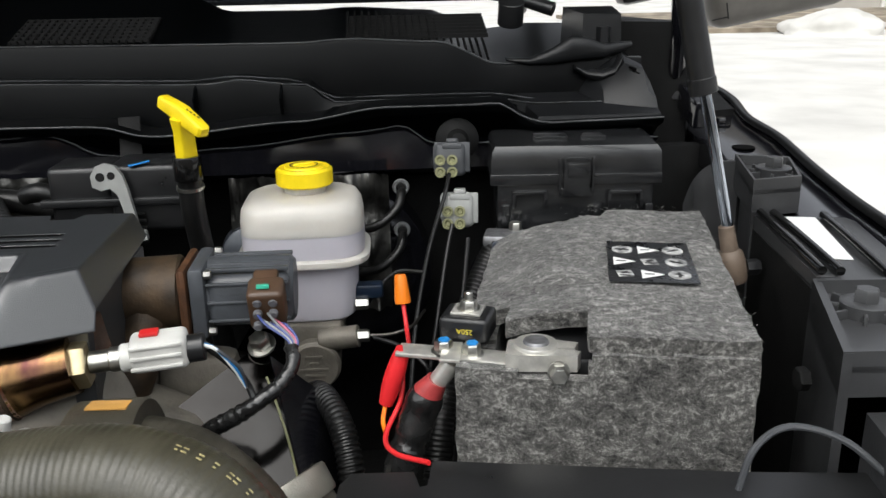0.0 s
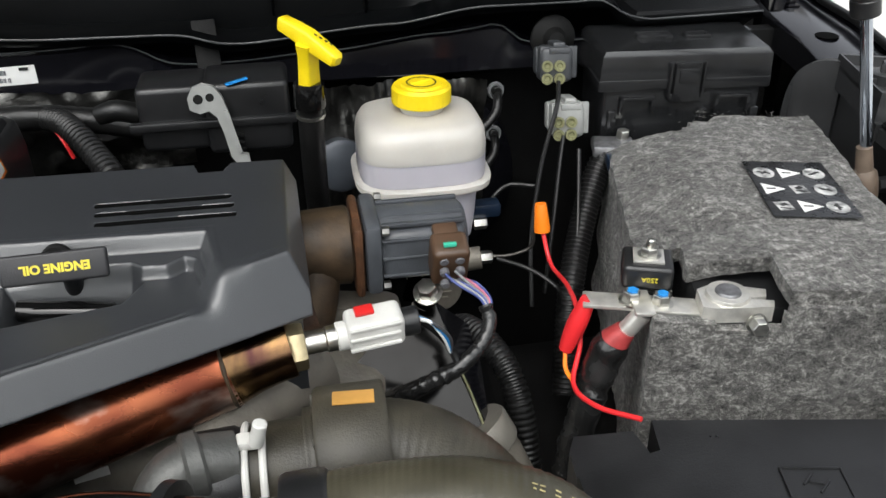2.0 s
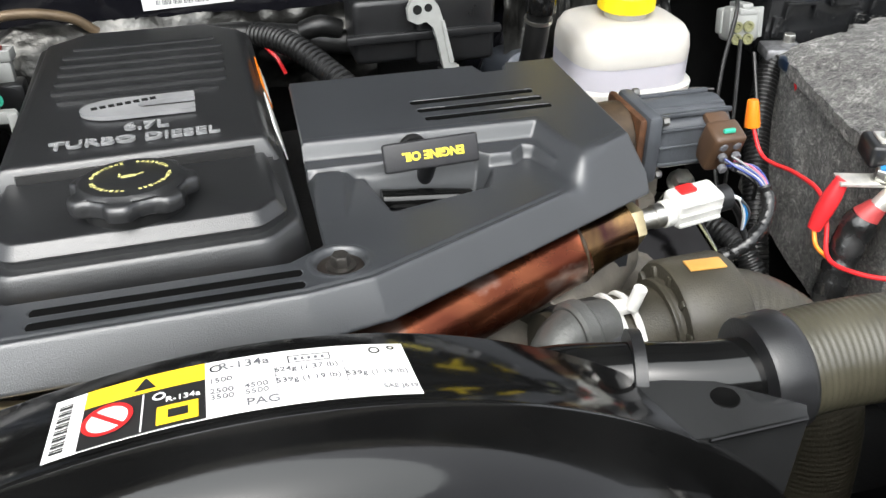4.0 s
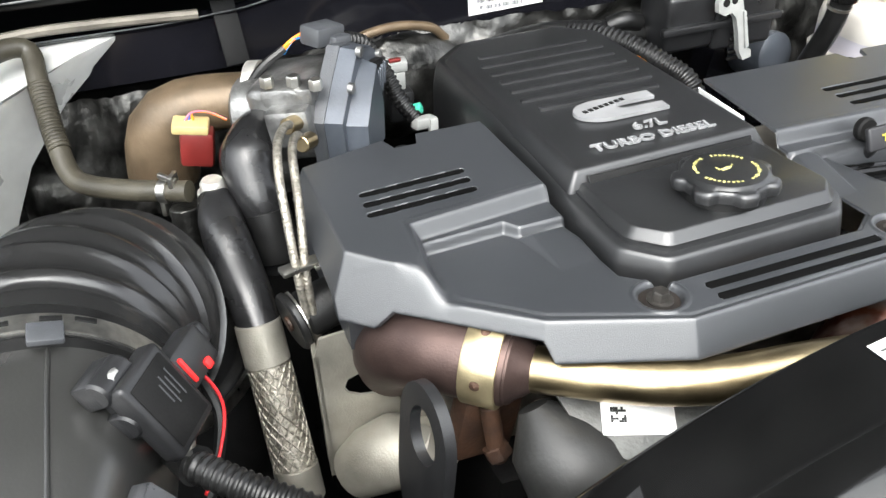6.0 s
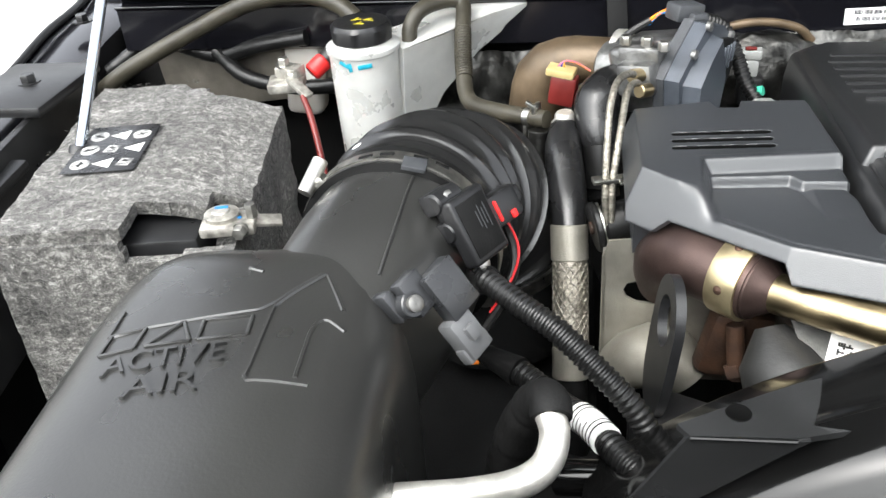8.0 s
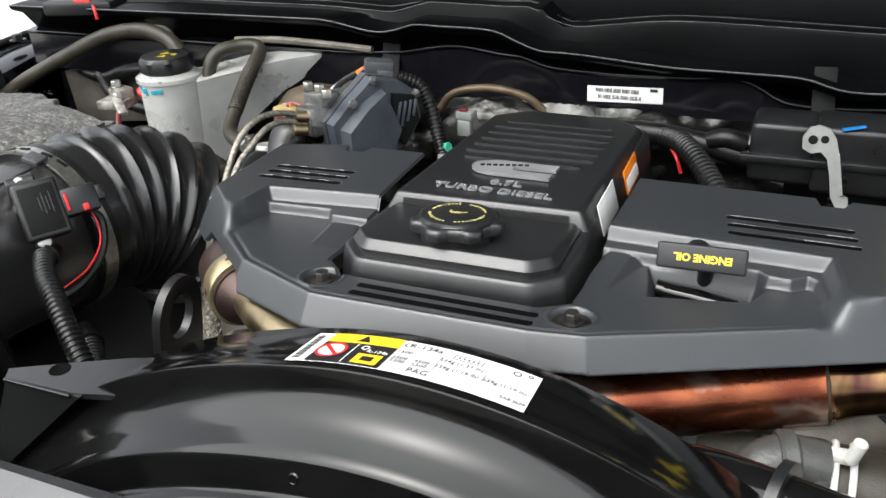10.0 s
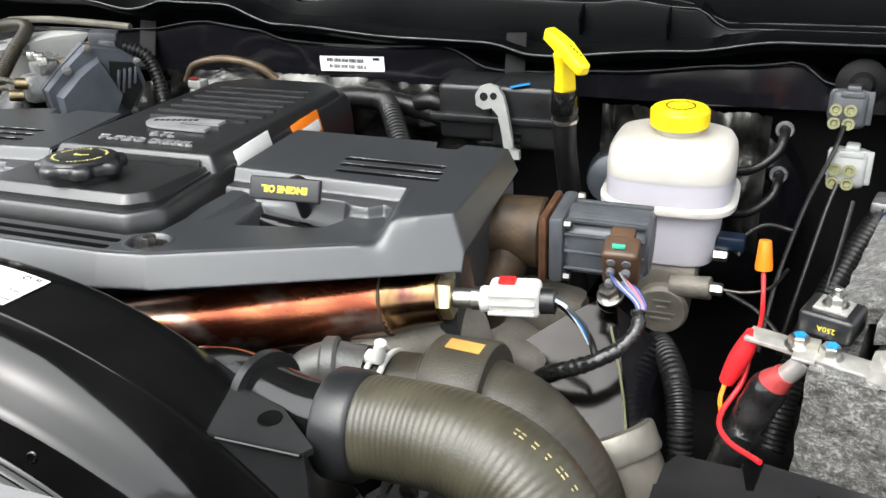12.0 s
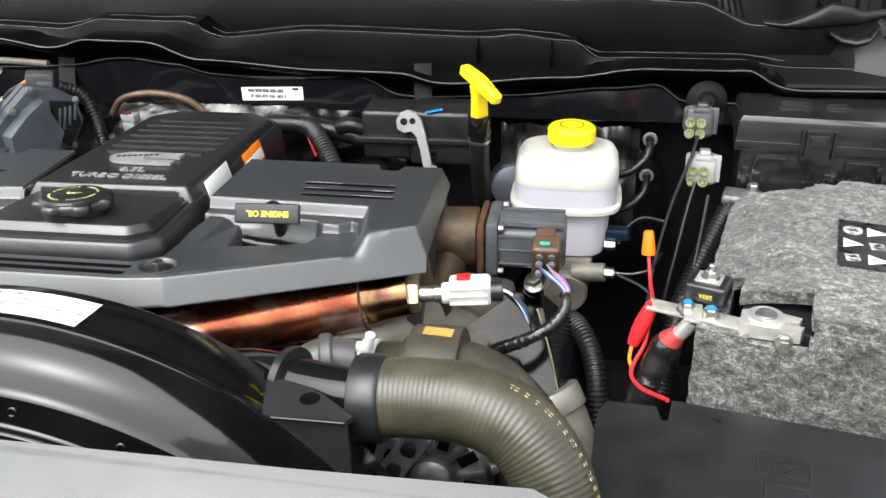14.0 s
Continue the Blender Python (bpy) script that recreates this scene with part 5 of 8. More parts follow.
for pts in ([(0.560, 0.240, 1.258), (0.553, 0.22, 1.24), (0.535, 0.20, 1.19), (0.520, 0.17, 1.13), (0.512, 0.13, 1.08)], [(0.560, 0.215, 1.213), (0.553, 0.20, 1.19), (0.540, 0.17, 1.13), (0.53, 0.15, 1.08)], [(0.530, 0.20, 1.17), (0.505, 0.21, 1.168), (0.485, 0.20, 1.155), (0.474, 0.17, 1.150)], [(0.480, 0.14, 1.130), (0.505, 0.12, 1.128), (0.525, 0.10, 1.118), (0.528, 0.10, 1.10)], [(0.575, 0.21, 1.20), (0.565, 0.17, 1.15), (0.55, 0.12, 1.09), (0.54, 0.08, 1.03)]):
    w = thing("black_wire", "thin black wire hanging between the connectors", "wire", pts[0])
    part("strand", tube(pts, 0.0021, 8, 0.005), BLACKRUB, w)

# brake fluid reservoir on its master cylinder
res = thing("brake_reservoir", "translucent white brake fluid reservoir with a yellow cap", "reservoir", (0.421, 0.195, 1.13))
RX, RY = 0.4185, 0.196


def res_ring(z, a, b, p=3.6, dy=0.0):
    return squircle(RX, RY + dy, z, a, b, 48, p)


part("upper_tank", loft([res_ring(z, a, b) for z, a, b in ((1.2255, 0.0565, 0.0508), (1.236, 0.0565, 0.051), (1.246, 0.055, 0.0495), (1.2525, 0.051, 0.046), (1.2555, 0.044, 0.040), (1.2565, 0.026, 0.026))]), POLY, res)
part("fluid_band", loft([res_ring(z, a, b) for z, a, b in ((1.203, 0.056, 0.050), (1.212, 0.0565, 0.0505), (1.2255, 0.0565, 0.0508))]), POLYF, res, "tank wall with fluid behind it")
part("seam_flange", loft([res_ring(z, a, b) for z, a, b in ((1.196, 0.0565, 0.0505), (1.1975, 0.0610, 0.055), (1.2030, 0.0615, 0.0555), (1.2045, 0.0575, 0.051))]), POLY, res)
part("lower_tank", loft([res_ring(z, a, b) for z, a, b in ((1.137, 0.030, 0.026), (1.1385, 0.040, 0.036), (1.143, 0.0455, 0.041), (1.155, 0.0475, 0.043), (1.197, 0.0500, 0.046))]), POLYF, res, "fluid-filled lower half")
part("neck", cyl((0.4215, 0.199, 1.254), (0.4215, 0.199, 1.268), 0.0195), POLY, res)
cp = part("cap", lathe([(0, 0), (0.0245, 0), (0.0258, 0.0012), (0.0258, 0.014), (0.0235, 0.0165), (0.018, 0.0160), (0.0175, 0.0175), (0, 0.018)], 90, pose(0.4215, 0.199, 1.263), lambda a, z: 1 + (0.018 * (math.sin(30 * a) > 0) if 0.001 < z < 0.0145 else 0)), YELLOW, res, "ribbed yellow cap")
for k in range(16):
    a = 2 * math.pi * k / 16
    part("cap_mark", box((0.0042, 0.0012, 0.0003), (0.4215 + 0.0125 * math.sin(a), 0.199 + 0.0125 * math.cos(a), 1.2812), 0, (0, 0, -math.degrees(a))), INK, cp)
part("cap_grip", box((0.020, 0.004, 0.0025), (0.4215, 0.199, 1.2818), 0.001, (0, 0, 20)), YELLOW, cp)
mc = thing("master_cylinder", "grey-brown cast brake master cylinder under the reservoir", "master cylinder", (0.425, 0.17, 1.07))
part("barrel", joined(cyl((0.424, 0.140, 1.103), (0.424, 0.34, 1.110), 0.0245, bevel=0.002), box((0.055, 0.10, 0.03), (0.424, 0.20, 1.126), 0.006), cyl((0.43, 0.15, 1.125), (0.466, 0.145, 1.130), 0.0105)), BEIGE, mc)
part("end_disc", cyl((0.424, 0.1405, 1.103), (0.424, 0.137, 1.103), 0.0225), BEIGE, mc)
for k, w in enumerate((0.016, 0.008, 0.026, 0.018)):
    part("cast_mark", box((w, 0.0008, 0.0028), (0.424, 0.1366, 1.114 - 0.0062 * k), 0.0003), BEIGE, mc)
for z, y in ((1.130, 0.145), (1.152, 0.17)):
    hexbolt((0.464, y, z), (1, -0.05, 0.02), 0.006, 0.012, ZINC, mc, "pipe_nut")
part("brake_pipe", tube([(0.475, 0.145, 1.130), (0.495, 0.143, 1.131), (0.515, 0.15, 1.135), (0.53, 0.2, 1.13)], 0.0016, 8, 0.004), DARKBOLT, mc)
part("sensor_plug", box((0.030, 0.016, 0.014), (0.475, 0.178, 1.163), 0.003), DKBLUE, mc, "dark blue sensor plug")

# vacuum booster face and firewall fittings behind
booster = thing("brake_booster", "round black brake booster against the firewall", "brake booster", (0.43, 0.36, 1.12))
part("shell", lathe([(0, 0), (0.05, 0), (0.09, 0.008), (0.115, 0.03), (0.12, 0.06), (0, 0.06)], 48, axis((0.43, 0.305, 1.12), (0, 1, 0))), PAINT, booster)
for at, k in (((0.513, 0.300, 1.232), 0), ((0.513, 0.306, 1.183), 1)):
    g = thing("hose_grommet", "pale ring grommet with a black hose through the firewall", "grommet", at)
    part("ring", lathe([(0.0052, 0), (0.0078, 0), (0.0090, 0.003), (0.0078, 0.006), (0.0056, 0.0055), (0.0048, 0.002)], 24, axis(at, (0, -1, 0.1))), MIDGREY, g)
    part("stub", cyl(Vector(at) + Vector((0, 0.004, 0)), Vector(at) + Vector((0, -0.010, 0.001)), 0.0050, bevel=0.001), BLACKRUB, g)
    part("hose", tube([Vector(at) + Vector(d) for d in ((0, 0.01, 0), (0, -0.012, -0.004), (-0.006, -0.024, -0.018), (-0.028, -0.030, -0.034), (-0.06, -0.02, -0.04))], 0.0046, 10), BLACKRUB, g)
part_g = thing("firewall_grommet", "black rubber cable grommet on the firewall", "grommet", (0.575, 0.31, 1.278))
part("dome", lathe([(0, 0.014), (0.008, 0.013), (0.012, 0.005), (0.020, 0.002), (0.023, 0.0), (0.023, -0.004), (0, -0.004)], 30, axis((0.575, 0.312, 1.278), (0, -1, 0.1))), MATTE, part_g)

# transmission dipstick
td = thing("transmission_dipstick", "yellow T-handle transmission dipstick in a black tube", "dipstick", (0.325, 0.2, 1.1))
def slab(stations):
    """A rounded bar through (middle, half width, half height) stations, upright in section."""
    secs = []
    for (p, w, h), (a_, b_) in zip(stations, zip([stations[0]] + stations[:-1], stations[1:] + [stations[-1]])):
        t_ = (Vector(b_[0]) - Vector(a_[0])).normalized()
        out_ = t_.cross(Vector((0.55, 0.6, 0.58)) if abs(t_.z) > 0.8 else Vector((0, 0, 1))).normalized()
        up_ = out_.cross(t_).normalized()
        secs.append([Vector(p) + out_ * (w * c_[0]) + up_ * (h * c_[1]) for c_ in ((q.x, q.y) for q in squircle(0, 0, 0, 1, 1, 20, 5))])
    return loft(secs)


handle = joined(slab([((0.3062, 0.1715, 1.3475), 0.0035, 0.0040), ((0.3080, 0.1700, 1.3470), 0.0058, 0.0058), ((0.3170, 0.1625, 1.3430), 0.0062, 0.0066), ((0.3270, 0.1535, 1.3375), 0.0062, 0.0078), ((0.3380, 0.1435, 1.3305), 0.0062, 0.0064), ((0.3460, 0.1360, 1.3255), 0.0058, 0.0052), ((0.3475, 0.1345, 1.3245), 0.0035, 0.0035)]), slab([((0.3262, 0.1550, 1.3350), 0.0062, 0.0110), ((0.3255, 0.1570, 1.3240), 0.0058, 0.0085), ((0.3250, 0.1595, 1.3120), 0.0060, 0.0082), ((0.3247, 0.1620, 1.2960), 0.0064, 0.0088)]))
part("handle", handle, YELLOW, td, "bright yellow T-handle")
for k in range(9):
    t = k / 8
    p = Vector((0.312, 0.1675, 1.3492)).lerp(Vector((0.341, 0.1395, 1.3362)), t)
    part("print_bar", box((0.0026, 0.0012, 0.0004), p + Vector((0.002, -0.002, 0.0012)), 0, (18, 22, -45)), INK, td)
part("collar", lathe([(0.006, 0), (0.0128, 0), (0.0132, 0.003), (0.0126, 0.018), (0.0118, 0.021), (0.006, 0.021)], 28, pose(0.3240, 0.1635, 1.279)), GLOSS, td)
part("tube", tube([(0.324, 0.1640, 1.283), (0.3235, 0.172, 1.245), (0.324, 0.195, 1.190), (0.326, 0.22, 1.12), (0.33, 0.24, 1.0)], 0.0108, 18), BLACKRUB, td)
part("tube_clip", lathe([(0.0108, 0), (0.0122, 0), (0.0122, 0.003), (0.0108, 0.003)], 24, axis((0.3238, 0.167, 1.270), (0, -0.15, 1))), ZINC, td)

# wiring module on the firewall with a grey lever
mod = thing("wiring_module", "black wiring module with a light grey locking lever", "wiring module", (0.25, 0.25, 1.2))
part("housing", joined(box((0.060, 0.055, 0.060), (0.205, 0.262, 1.248), 0.006, seg=3), box((0.075, 0.060, 0.066), (0.270, 0.262, 1.246), 0.006, seg=3), box((0.145, 0.008, 0.008), (0.240, 0.232, 1.244), 0.002)), PLAST, mod)
for k in range(5):
    part("rib", box((0.014, 0.004, 0.0035), (0.258, 0.229, 1.232 - 0.007 * k), 0.001), MATTE, mod)
LV = facing((0.242, 0.2195, 1.248), (1, 0.02, 0), (0, 0.12, 1))
part("lever", prism([(-0.020, 0.014), (-0.021, 0.024), (-0.016, 0.033), (-0.008, 0.036), (0.002, 0.033), (0.008, 0.024), (0.012, 0.010), (0.016, -0.010), (0.019, -0.028), (0.025, -0.030), (0.026, -0.038), (0.016, -0.040), (0.010, -0.030), (0.006, -0.008), (0.002, 0.006), (-0.004, 0.012), (-0.012, 0.010)][::-1], -0.004, 0.003, 0.0016, m=LV), LGREY, mod, "light grey locking lever")
for p, r in (((-0.012, 0.023), 0.0042), ((-0.002, 0.024), 0.0036)):
    part("lever_hole", lathe([(0, 0), (r, 0), (r, 0.0007), (0, 0.0008)], 18, LV @ pose(p[0], p[1], 0.0028)), MATTE, mod)
part("lever_rib", prism([(0.009, 0.012), (0.012, 0.012), (0.020, -0.026), (0.016, -0.027)][::-1], 0.002, 0.0055, 0.0008, m=LV), LGREY, mod)
part("blue_mark", box((0.020, 0.006, 0.0012), (0.263, 0.234, 1.2802), 0.0004, (0, -10, 15)), BLUE, mod, "blue inspection paint")

# vacuum pump disc behind the dipstick
vp = thing("vacuum_pump", "round dark grey metal pump face behind the engine cover", "pump", (0.355, 0.30, 1.12))
part("face", lathe([(0, 0), (0.022, 0), (0.026, 0.003), (0.027, 0.010), (0.027, 0.05), (0, 0.05)], 32, axis((0.353, 0.265, 1.176), (-0.15, 1, -0.2))), DARKALU, vp)

# ---- exhaust and charge plumbing ----
FLANGE = mat("orange_rust", (0.085, 0.038, 0.018), 0.6, metal=0.3, var=0.5, scale=60, bump=0.6, bscale=350, col2=(0.15, 0.066, 0.03))
NECKI = mat("browned_iron", (0.040, 0.029, 0.019), 0.55, metal=0.4, var=0.5, scale=50, bump=0.4, bscale=300, col2=(0.082, 0.052, 0.028))
MOTOR = mat("slate_motor_plastic", (0.058, 0.063, 0.071), 0.40, bump=0.2, bscale=900, var=0.25)
OLDZINC = mat("dulled_zinc", (0.26, 0.255, 0.24), 0.42, metal=0.9, var=0.35, scale=120, bump=0.2)
egr = thing("egr_valve", "exhaust gas valve with a rusty neck and grey motor", "valve", (0.36, 0.03, 1.18))
part("neck", joined(cyl((0.300, 0.028, 1.224), (0.341, 0.030, 1.223), 0.0270, 0.0285, bevel=0.002), tube([(0.315, 0.020, 1.215), (0.312, 0.010, 1.195), (0.305, -0.002, 1.175), (0.295, -0.01, 1.15)], 0.018)), NECKI, egr, "rusty cast neck")
part("flange", bevelled(box((0.007, 0.058, 0.056), (0.3455, 0.031, 1.221), 0.004, seg=2), 0), FLANGE, egr, "rusty mounting flange")
part("motor", joined(box((0.012, 0.058, 0.055), (0.356, 0.031, 1.222), 0.004), cyl((0.355, 0.032, 1.223), (0.424, 0.033, 1.222), 0.0255, bevel=0.003), box((0.062, 0.050, 0.040), (0.392, 0.030, 1.222), 0.008, seg=3)), MOTOR, egr, "dark slate finned motor")
for k in range(4):
    part("motor_rib", box((0.060, 0.004, 0.0035), (0.392, 0.012 + 0.012 * k, 1.2450), 0.001), MOTOR, egr)
for k in range(3):
    part("motor_rib", box((0.060, 0.003, 0.0025), (0.392, 0.0055, 1.208 + 0.014 * k), 0.001), MOTOR, egr)
for y, z in ((0.006, 1.244), (0.006, 1.200), (0.056, 1.246)):
    hexbolt((0.362, y, z), (1, 0, 0), 0.0034, 0.005, OLDZINC, egr, "screw")
cn = part("connector", joined(box((0.026, 0.022, 0.034), (0.407, -0.004, 1.224), 0.004, (20, 0, 0), 3), box((0.018, 0.018, 0.006), (0.406, 0.002, 1.240), 0.002, (20, 0, 0))), BROWNC, egr, "brown wiring connector")
for i in range(2):
    for j in range(3):
        part("wire_port", cyl((0.4015 + 0.011 * i, -0.014 - 0.002 * j, 1.230 - 0.008 * j), (0.4015 + 0.011 * i, -0.0185 - 0.002 * j, 1.2285 - 0.008 * j), 0.0034, seg=12), GREYINK, cn)
part("green_clip", box((0.009, 0.003, 0.003), (0.406, -0.014, 1.2405), 0.0005), GREEN, cn)
INKBLUE = mat("ink_blue_insulation", (0.03, 0.05, 0.20), 0.4)
PINKW = mat("pink_insulation", (0.42, 0.10, 0.16), 0.4)
har = thing("sensor_harness", "taped harness of blue, white and pink wires", "harness", (0.41, -0.05, 1.17))
for k, m_ in enumerate((INKBLUE, LGREY, INKBLUE, MIDGREY, PINKW, INKBLUE)):
    o = 0.0026 * (k - 2)
    part("wire", tube([(0.406 + o, -0.019, 1.222 - 0.004 * (k % 3)), (0.414 + o, -0.029, 1.217), (0.426 + 0.5 * o, -0.036, 1.208), (0.428, -0.044, 1.198 + 0.3 * o)], 0.0010, 6, 0.003), m_, har)
part("tape", tube([(0.4255, -0.040, 1.206), (0.427, -0.048, 1.196), (0.418, -0.058, 1.185), (0.402, -0.066, 1.176), (0.387, -0.064, 1.166), (0.370, -0.060, 1.155), (0.356, -0.046, 1.135), (0.35, -0.03, 1.09)], lambda t: 0.0046 + 0.0034 * t, 14, 0.0016, lambda s: 0.0013 * noise.noise(Vector((s * 300, 1, 0)))), CREASED, har, "black tape wrap")
part("branch", tube([(0.402, -0.066, 1.178), (0.398, -0.062, 1.188), (0.392, -0.064, 1.200), (0.384, -0.066, 1.211), (0.376, -0.067, 1.219)], 0.0026, 8), BLACKRUB, har)

pipe = thing("exhaust_crossover_pipe", "heat-tinted copper-coloured exhaust pipe under the cover", "exhaust pipe", (0.18, -0.12, 1.17))
part("pipe", tube([(0.030, -0.185, 1.192), (0.090, -0.150, 1.196), (0.150, -0.124, 1.2005), (0.200, -0.104, 1.2045), (0.246, -0.086, 1.2085), (0.2560, -0.083, 1.2105)], lambda t: 0.0245, 28, 0.006), COPPER, pipe)
part("weld_neck", lathe([(0.0243, 0), (0.0240, 0.004), (0.0222, 0.010), (0.0203, 0.018), (0.0190, 0.028), (0.0184, 0.041), (0, 0.041)], 40, axis((0.2545, -0.0835, 1.2100), (0.93, 0.12, 0.16))), STRAW, pipe, "straw and purple tinted pipe end")
part("weld_bead", tube([Vector((0.2560, -0.0833, 1.2103)) + axis((0, 0, 0), (0.93, 0.12, 0.16)).to_3x3() @ Vector((0.0240 * math.cos(k * math.pi / 12), 0.0240 * math.sin(k * math.pi / 12), 0)) for k in range(25)], 0.0013, 8, 0.003, lambda q: 0.0003 * math.sin(q * 1800)), NECKI, pipe, "dark weld bead")
sens = thing("exhaust_gas_sensor", "exhaust sensor with a white plug on the pipe's end", "sensor", (0.33, -0.075, 1.2))
D0, DV = Vector((0.2950, -0.0785, 1.2170)), Vector((0.985, 0.10, 0.06)).normalized()
part("hex", lathe([(0, 0), (0.0150, 0), (0.0158, 0.001), (0.0158, 0.009), (0.0148, 0.0105), (0, 0.0105)], 6, axis(D0 - DV * 0.002, DV)), CLAMP, sens, "brass-tinted hex nut")
part("stem", lathe([(0, 0), (0.0072, 0), (0.0072, 0.012), (0.0082, 0.013), (0.0082, 0.019), (0.0066, 0.020), (0.0066, 0.028), (0, 0.028)], 24, axis(D0 + DV * 0.009, DV)), ZINC, sens)
part("white_plug", bevelled(box((0.036, 0.022, 0.021), D0 + DV * 0.052 + Vector((0, 0, 0.002)), 0.004, (8, -3, 6), 3), 0), WHITE, sens, "ribbed white plastic plug")
part("plug_collar", cyl(D0 + DV * 0.028, D0 + DV * 0.036, 0.0092), WHITE, sens)
for k in range(3):
    part("plug_rib", box((0.032, 0.0025, 0.0025), D0 + DV * 0.052 + Vector((0, -0.0115, 0.009 - 0.007 * k)), 0.0008, (8, -3, 6)), WHITE, sens)
part("red_clip", box((0.012, 0.009, 0.003), D0 + DV * 0.046 + Vector((0, 0.002, 0.0140)), 0.001, (0, -3, 6)), REDP, sens)
part("black_end", cyl(D0 + DV * 0.069, D0 + DV * 0.080, 0.0092), PLAST, sens)
for k, m_ in enumerate((PAPER, BLUE, GREYP)):
    part("wire", tube([D0 + DV * 0.079 + Vector((0, 0.002 * (k - 1), 0.002)), D0 + DV * 0.088 + Vector((0, -0.004, -0.002)), (0.391 + 0.002 * k, -0.070, 1.205), (0.397, -0.064, 1.188)], 0.0013, 6, 0.003), m_, sens)
part("bracket", prism([(-0.008, -0.004), (0.010, -0.004), (0.006, 0.022), (-0.010, 0.026)], 0, 0.003, 0.001, m=pose(0.303, -0.062, 1.222, 80, 0, 20)), RUST, sens)

# engine front: castings under the pipe
DULLCAST = mat("dull_grey_casting", (0.085, 0.086, 0.082), 0.45, metal=0.4, var=0.3, scale=40, bump=0.4, bscale=350)
eng = thing("engine_block", "grey-beige iron engine castings below the cover", "engine", (0.1, 0.0, 0.9))
part("head_casting", joined(box((0.50, 0.20, 0.10), (0.04, 0.03, 1.135), 0.012, seg=3), box((0.16, 0.10, 0.10), (0.20, -0.055, 1.115), 0.02, seg=3), cyl((0.23, -0.10, 1.16), (0.30, -0.03, 1.17), 0.030, 0.034)), BEIGE, eng)
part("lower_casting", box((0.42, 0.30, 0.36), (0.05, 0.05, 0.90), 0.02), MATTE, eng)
part("turbine_housing", joined(box((0.10, 0.05, 0.075), (0.308, -0.004, 1.122), 0.016, (0, 20, -12), 3), box((0.06, 0.03, 0.05), (0.345, 0.030, 1.152), 0.01, (0, 8, 0))), BEIGE, eng, "pale iron turbine casting")
part("thermostat_casting", joined(tube([(0.216, -0.170, 1.10), (0.217, -0.162, 1.160), (0.221, -0.152, 1.183), (0.236, -0.143, 1.190), (0.258, -0.138, 1.186)], lambda t: 0.0135 + 0.004 * t, 24, 0.004), cyl((0.232, -0.1445, 1.1895), (0.243, -0.1415, 1.1895), 0.0205, bevel=0.002), box((0.05, 0.03, 0.03), (0.245, -0.135, 1.168), 0.008)), DULLCAST, eng, "grey cast aluminium housing")
part("data_sticker", box((0.020, 0.0006, 0.010), (0.172, -0.107, 1.161), 0, (20, 0, 14)), PAPER, eng, "small white data sticker")
part("rear_casting", box((0.12, 0.12, 0.10), (0.02, 0.30, 1.10), 0.02), MATTE, eng)

# upper radiator hose
HOSERUB = mat("olive_hose_rubber", (0.046, 0.042, 0.028), 0.34, bump=0.2, bscale=700, var=0.3, spec=0.5)
rad = thing("radiator_hose", "olive-black reinforced radiator hose with printed numbers", "hose", (0.36, -0.24, 1.15))
part("hose", tube([(0.302, -0.234, 1.224), (0.335, -0.236, 1.228), (0.372, -0.242, 1.230), (0.405, -0.252, 1.220), (0.428, -0.268, 1.192), (0.438, -0.285, 1.150), (0.440, -0.30, 1.08), (0.44, -0.31, 1.0)], 0.0275, 44, 0.0009, lambda s: 0.00020 * math.sin(s * 2 * math.pi / 0.0036)), HOSERUB, rad)
part("collar", lathe([(0.020, 0), (0.0300, 0), (0.0310, 0.002), (0.0310, 0.018), (0.0300, 0.021), (0.0285, 0.022), (0.020, 0.022)], 40, axis((0.289, -0.2335, 1.222), (1, -0.02, 0.06))), PLAST, rad, "black plastic collar")
part("pipe_neck", tube([(0.294, -0.2335, 1.2225), (0.265, -0.228, 1.221), (0.235, -0.218, 1.219), (0.20, -0.2, 1.21), (0.17, -0.19, 1.2)], 0.0195, 28), GLOSS, rad, "glossy black pipe")
part("neck_flange", lathe([(0.014, 0), (0.026, 0), (0.026, 0.006), (0.014, 0.006)], 32, axis((0.232, -0.2165, 1.2185), (1, -0.3, 0.05))), PLAST, rad)
PRINT = mat("faded_olive_print", (0.40, 0.35, 0.17), 0.5, var=0.5, scale=200)
HOSE = [(0.302, -0.234, 1.224), (0.335, -0.236, 1.228), (0.372, -0.242, 1.230), (0.405, -0.252, 1.220), (0.428, -0.268, 1.192), (0.438, -0.285, 1.150), (0.440, -0.30, 1.08)]
run, reach = spline(HOSE, 0.0026)


def on_hose(i, angle, lift):
    """A pose on the hose's skin: x round it, y along it, z outwards."""
    p = run[i]
    t = (run[min(i + 1, len(run) - 1)] - run[max(i - 1, 0)]).normalized()
    side_ = t.cross(Vector((0.25, 0.95, 0.1))).normalized()
    up_ = side_.cross(t).normalized()
    out_ = side_ * math.cos(angle) + up_ * math.sin(angle)
    return Matrix((t.cross(out_), t, out_)).transposed().to_4x4(), p + out_ * (0.0275 + lift)


for k in range(36):
    i = int(len(run) * (0.34 + 0.60 * k / 35))
    m, p = on_hose(i, 0.06, 0.0006)
    m.translation = p
    for dx, w, h in ((-0.0014, 0.0008, 0.0026), (0.0014, 0.0008, 0.0026 if k % 3 else 0.0014)):
        mark = box((w, h, 0.0003), (dx, 0, 0), 0)
        mark.transform(m)
        part("print_mark", mark, PRINT, rad)

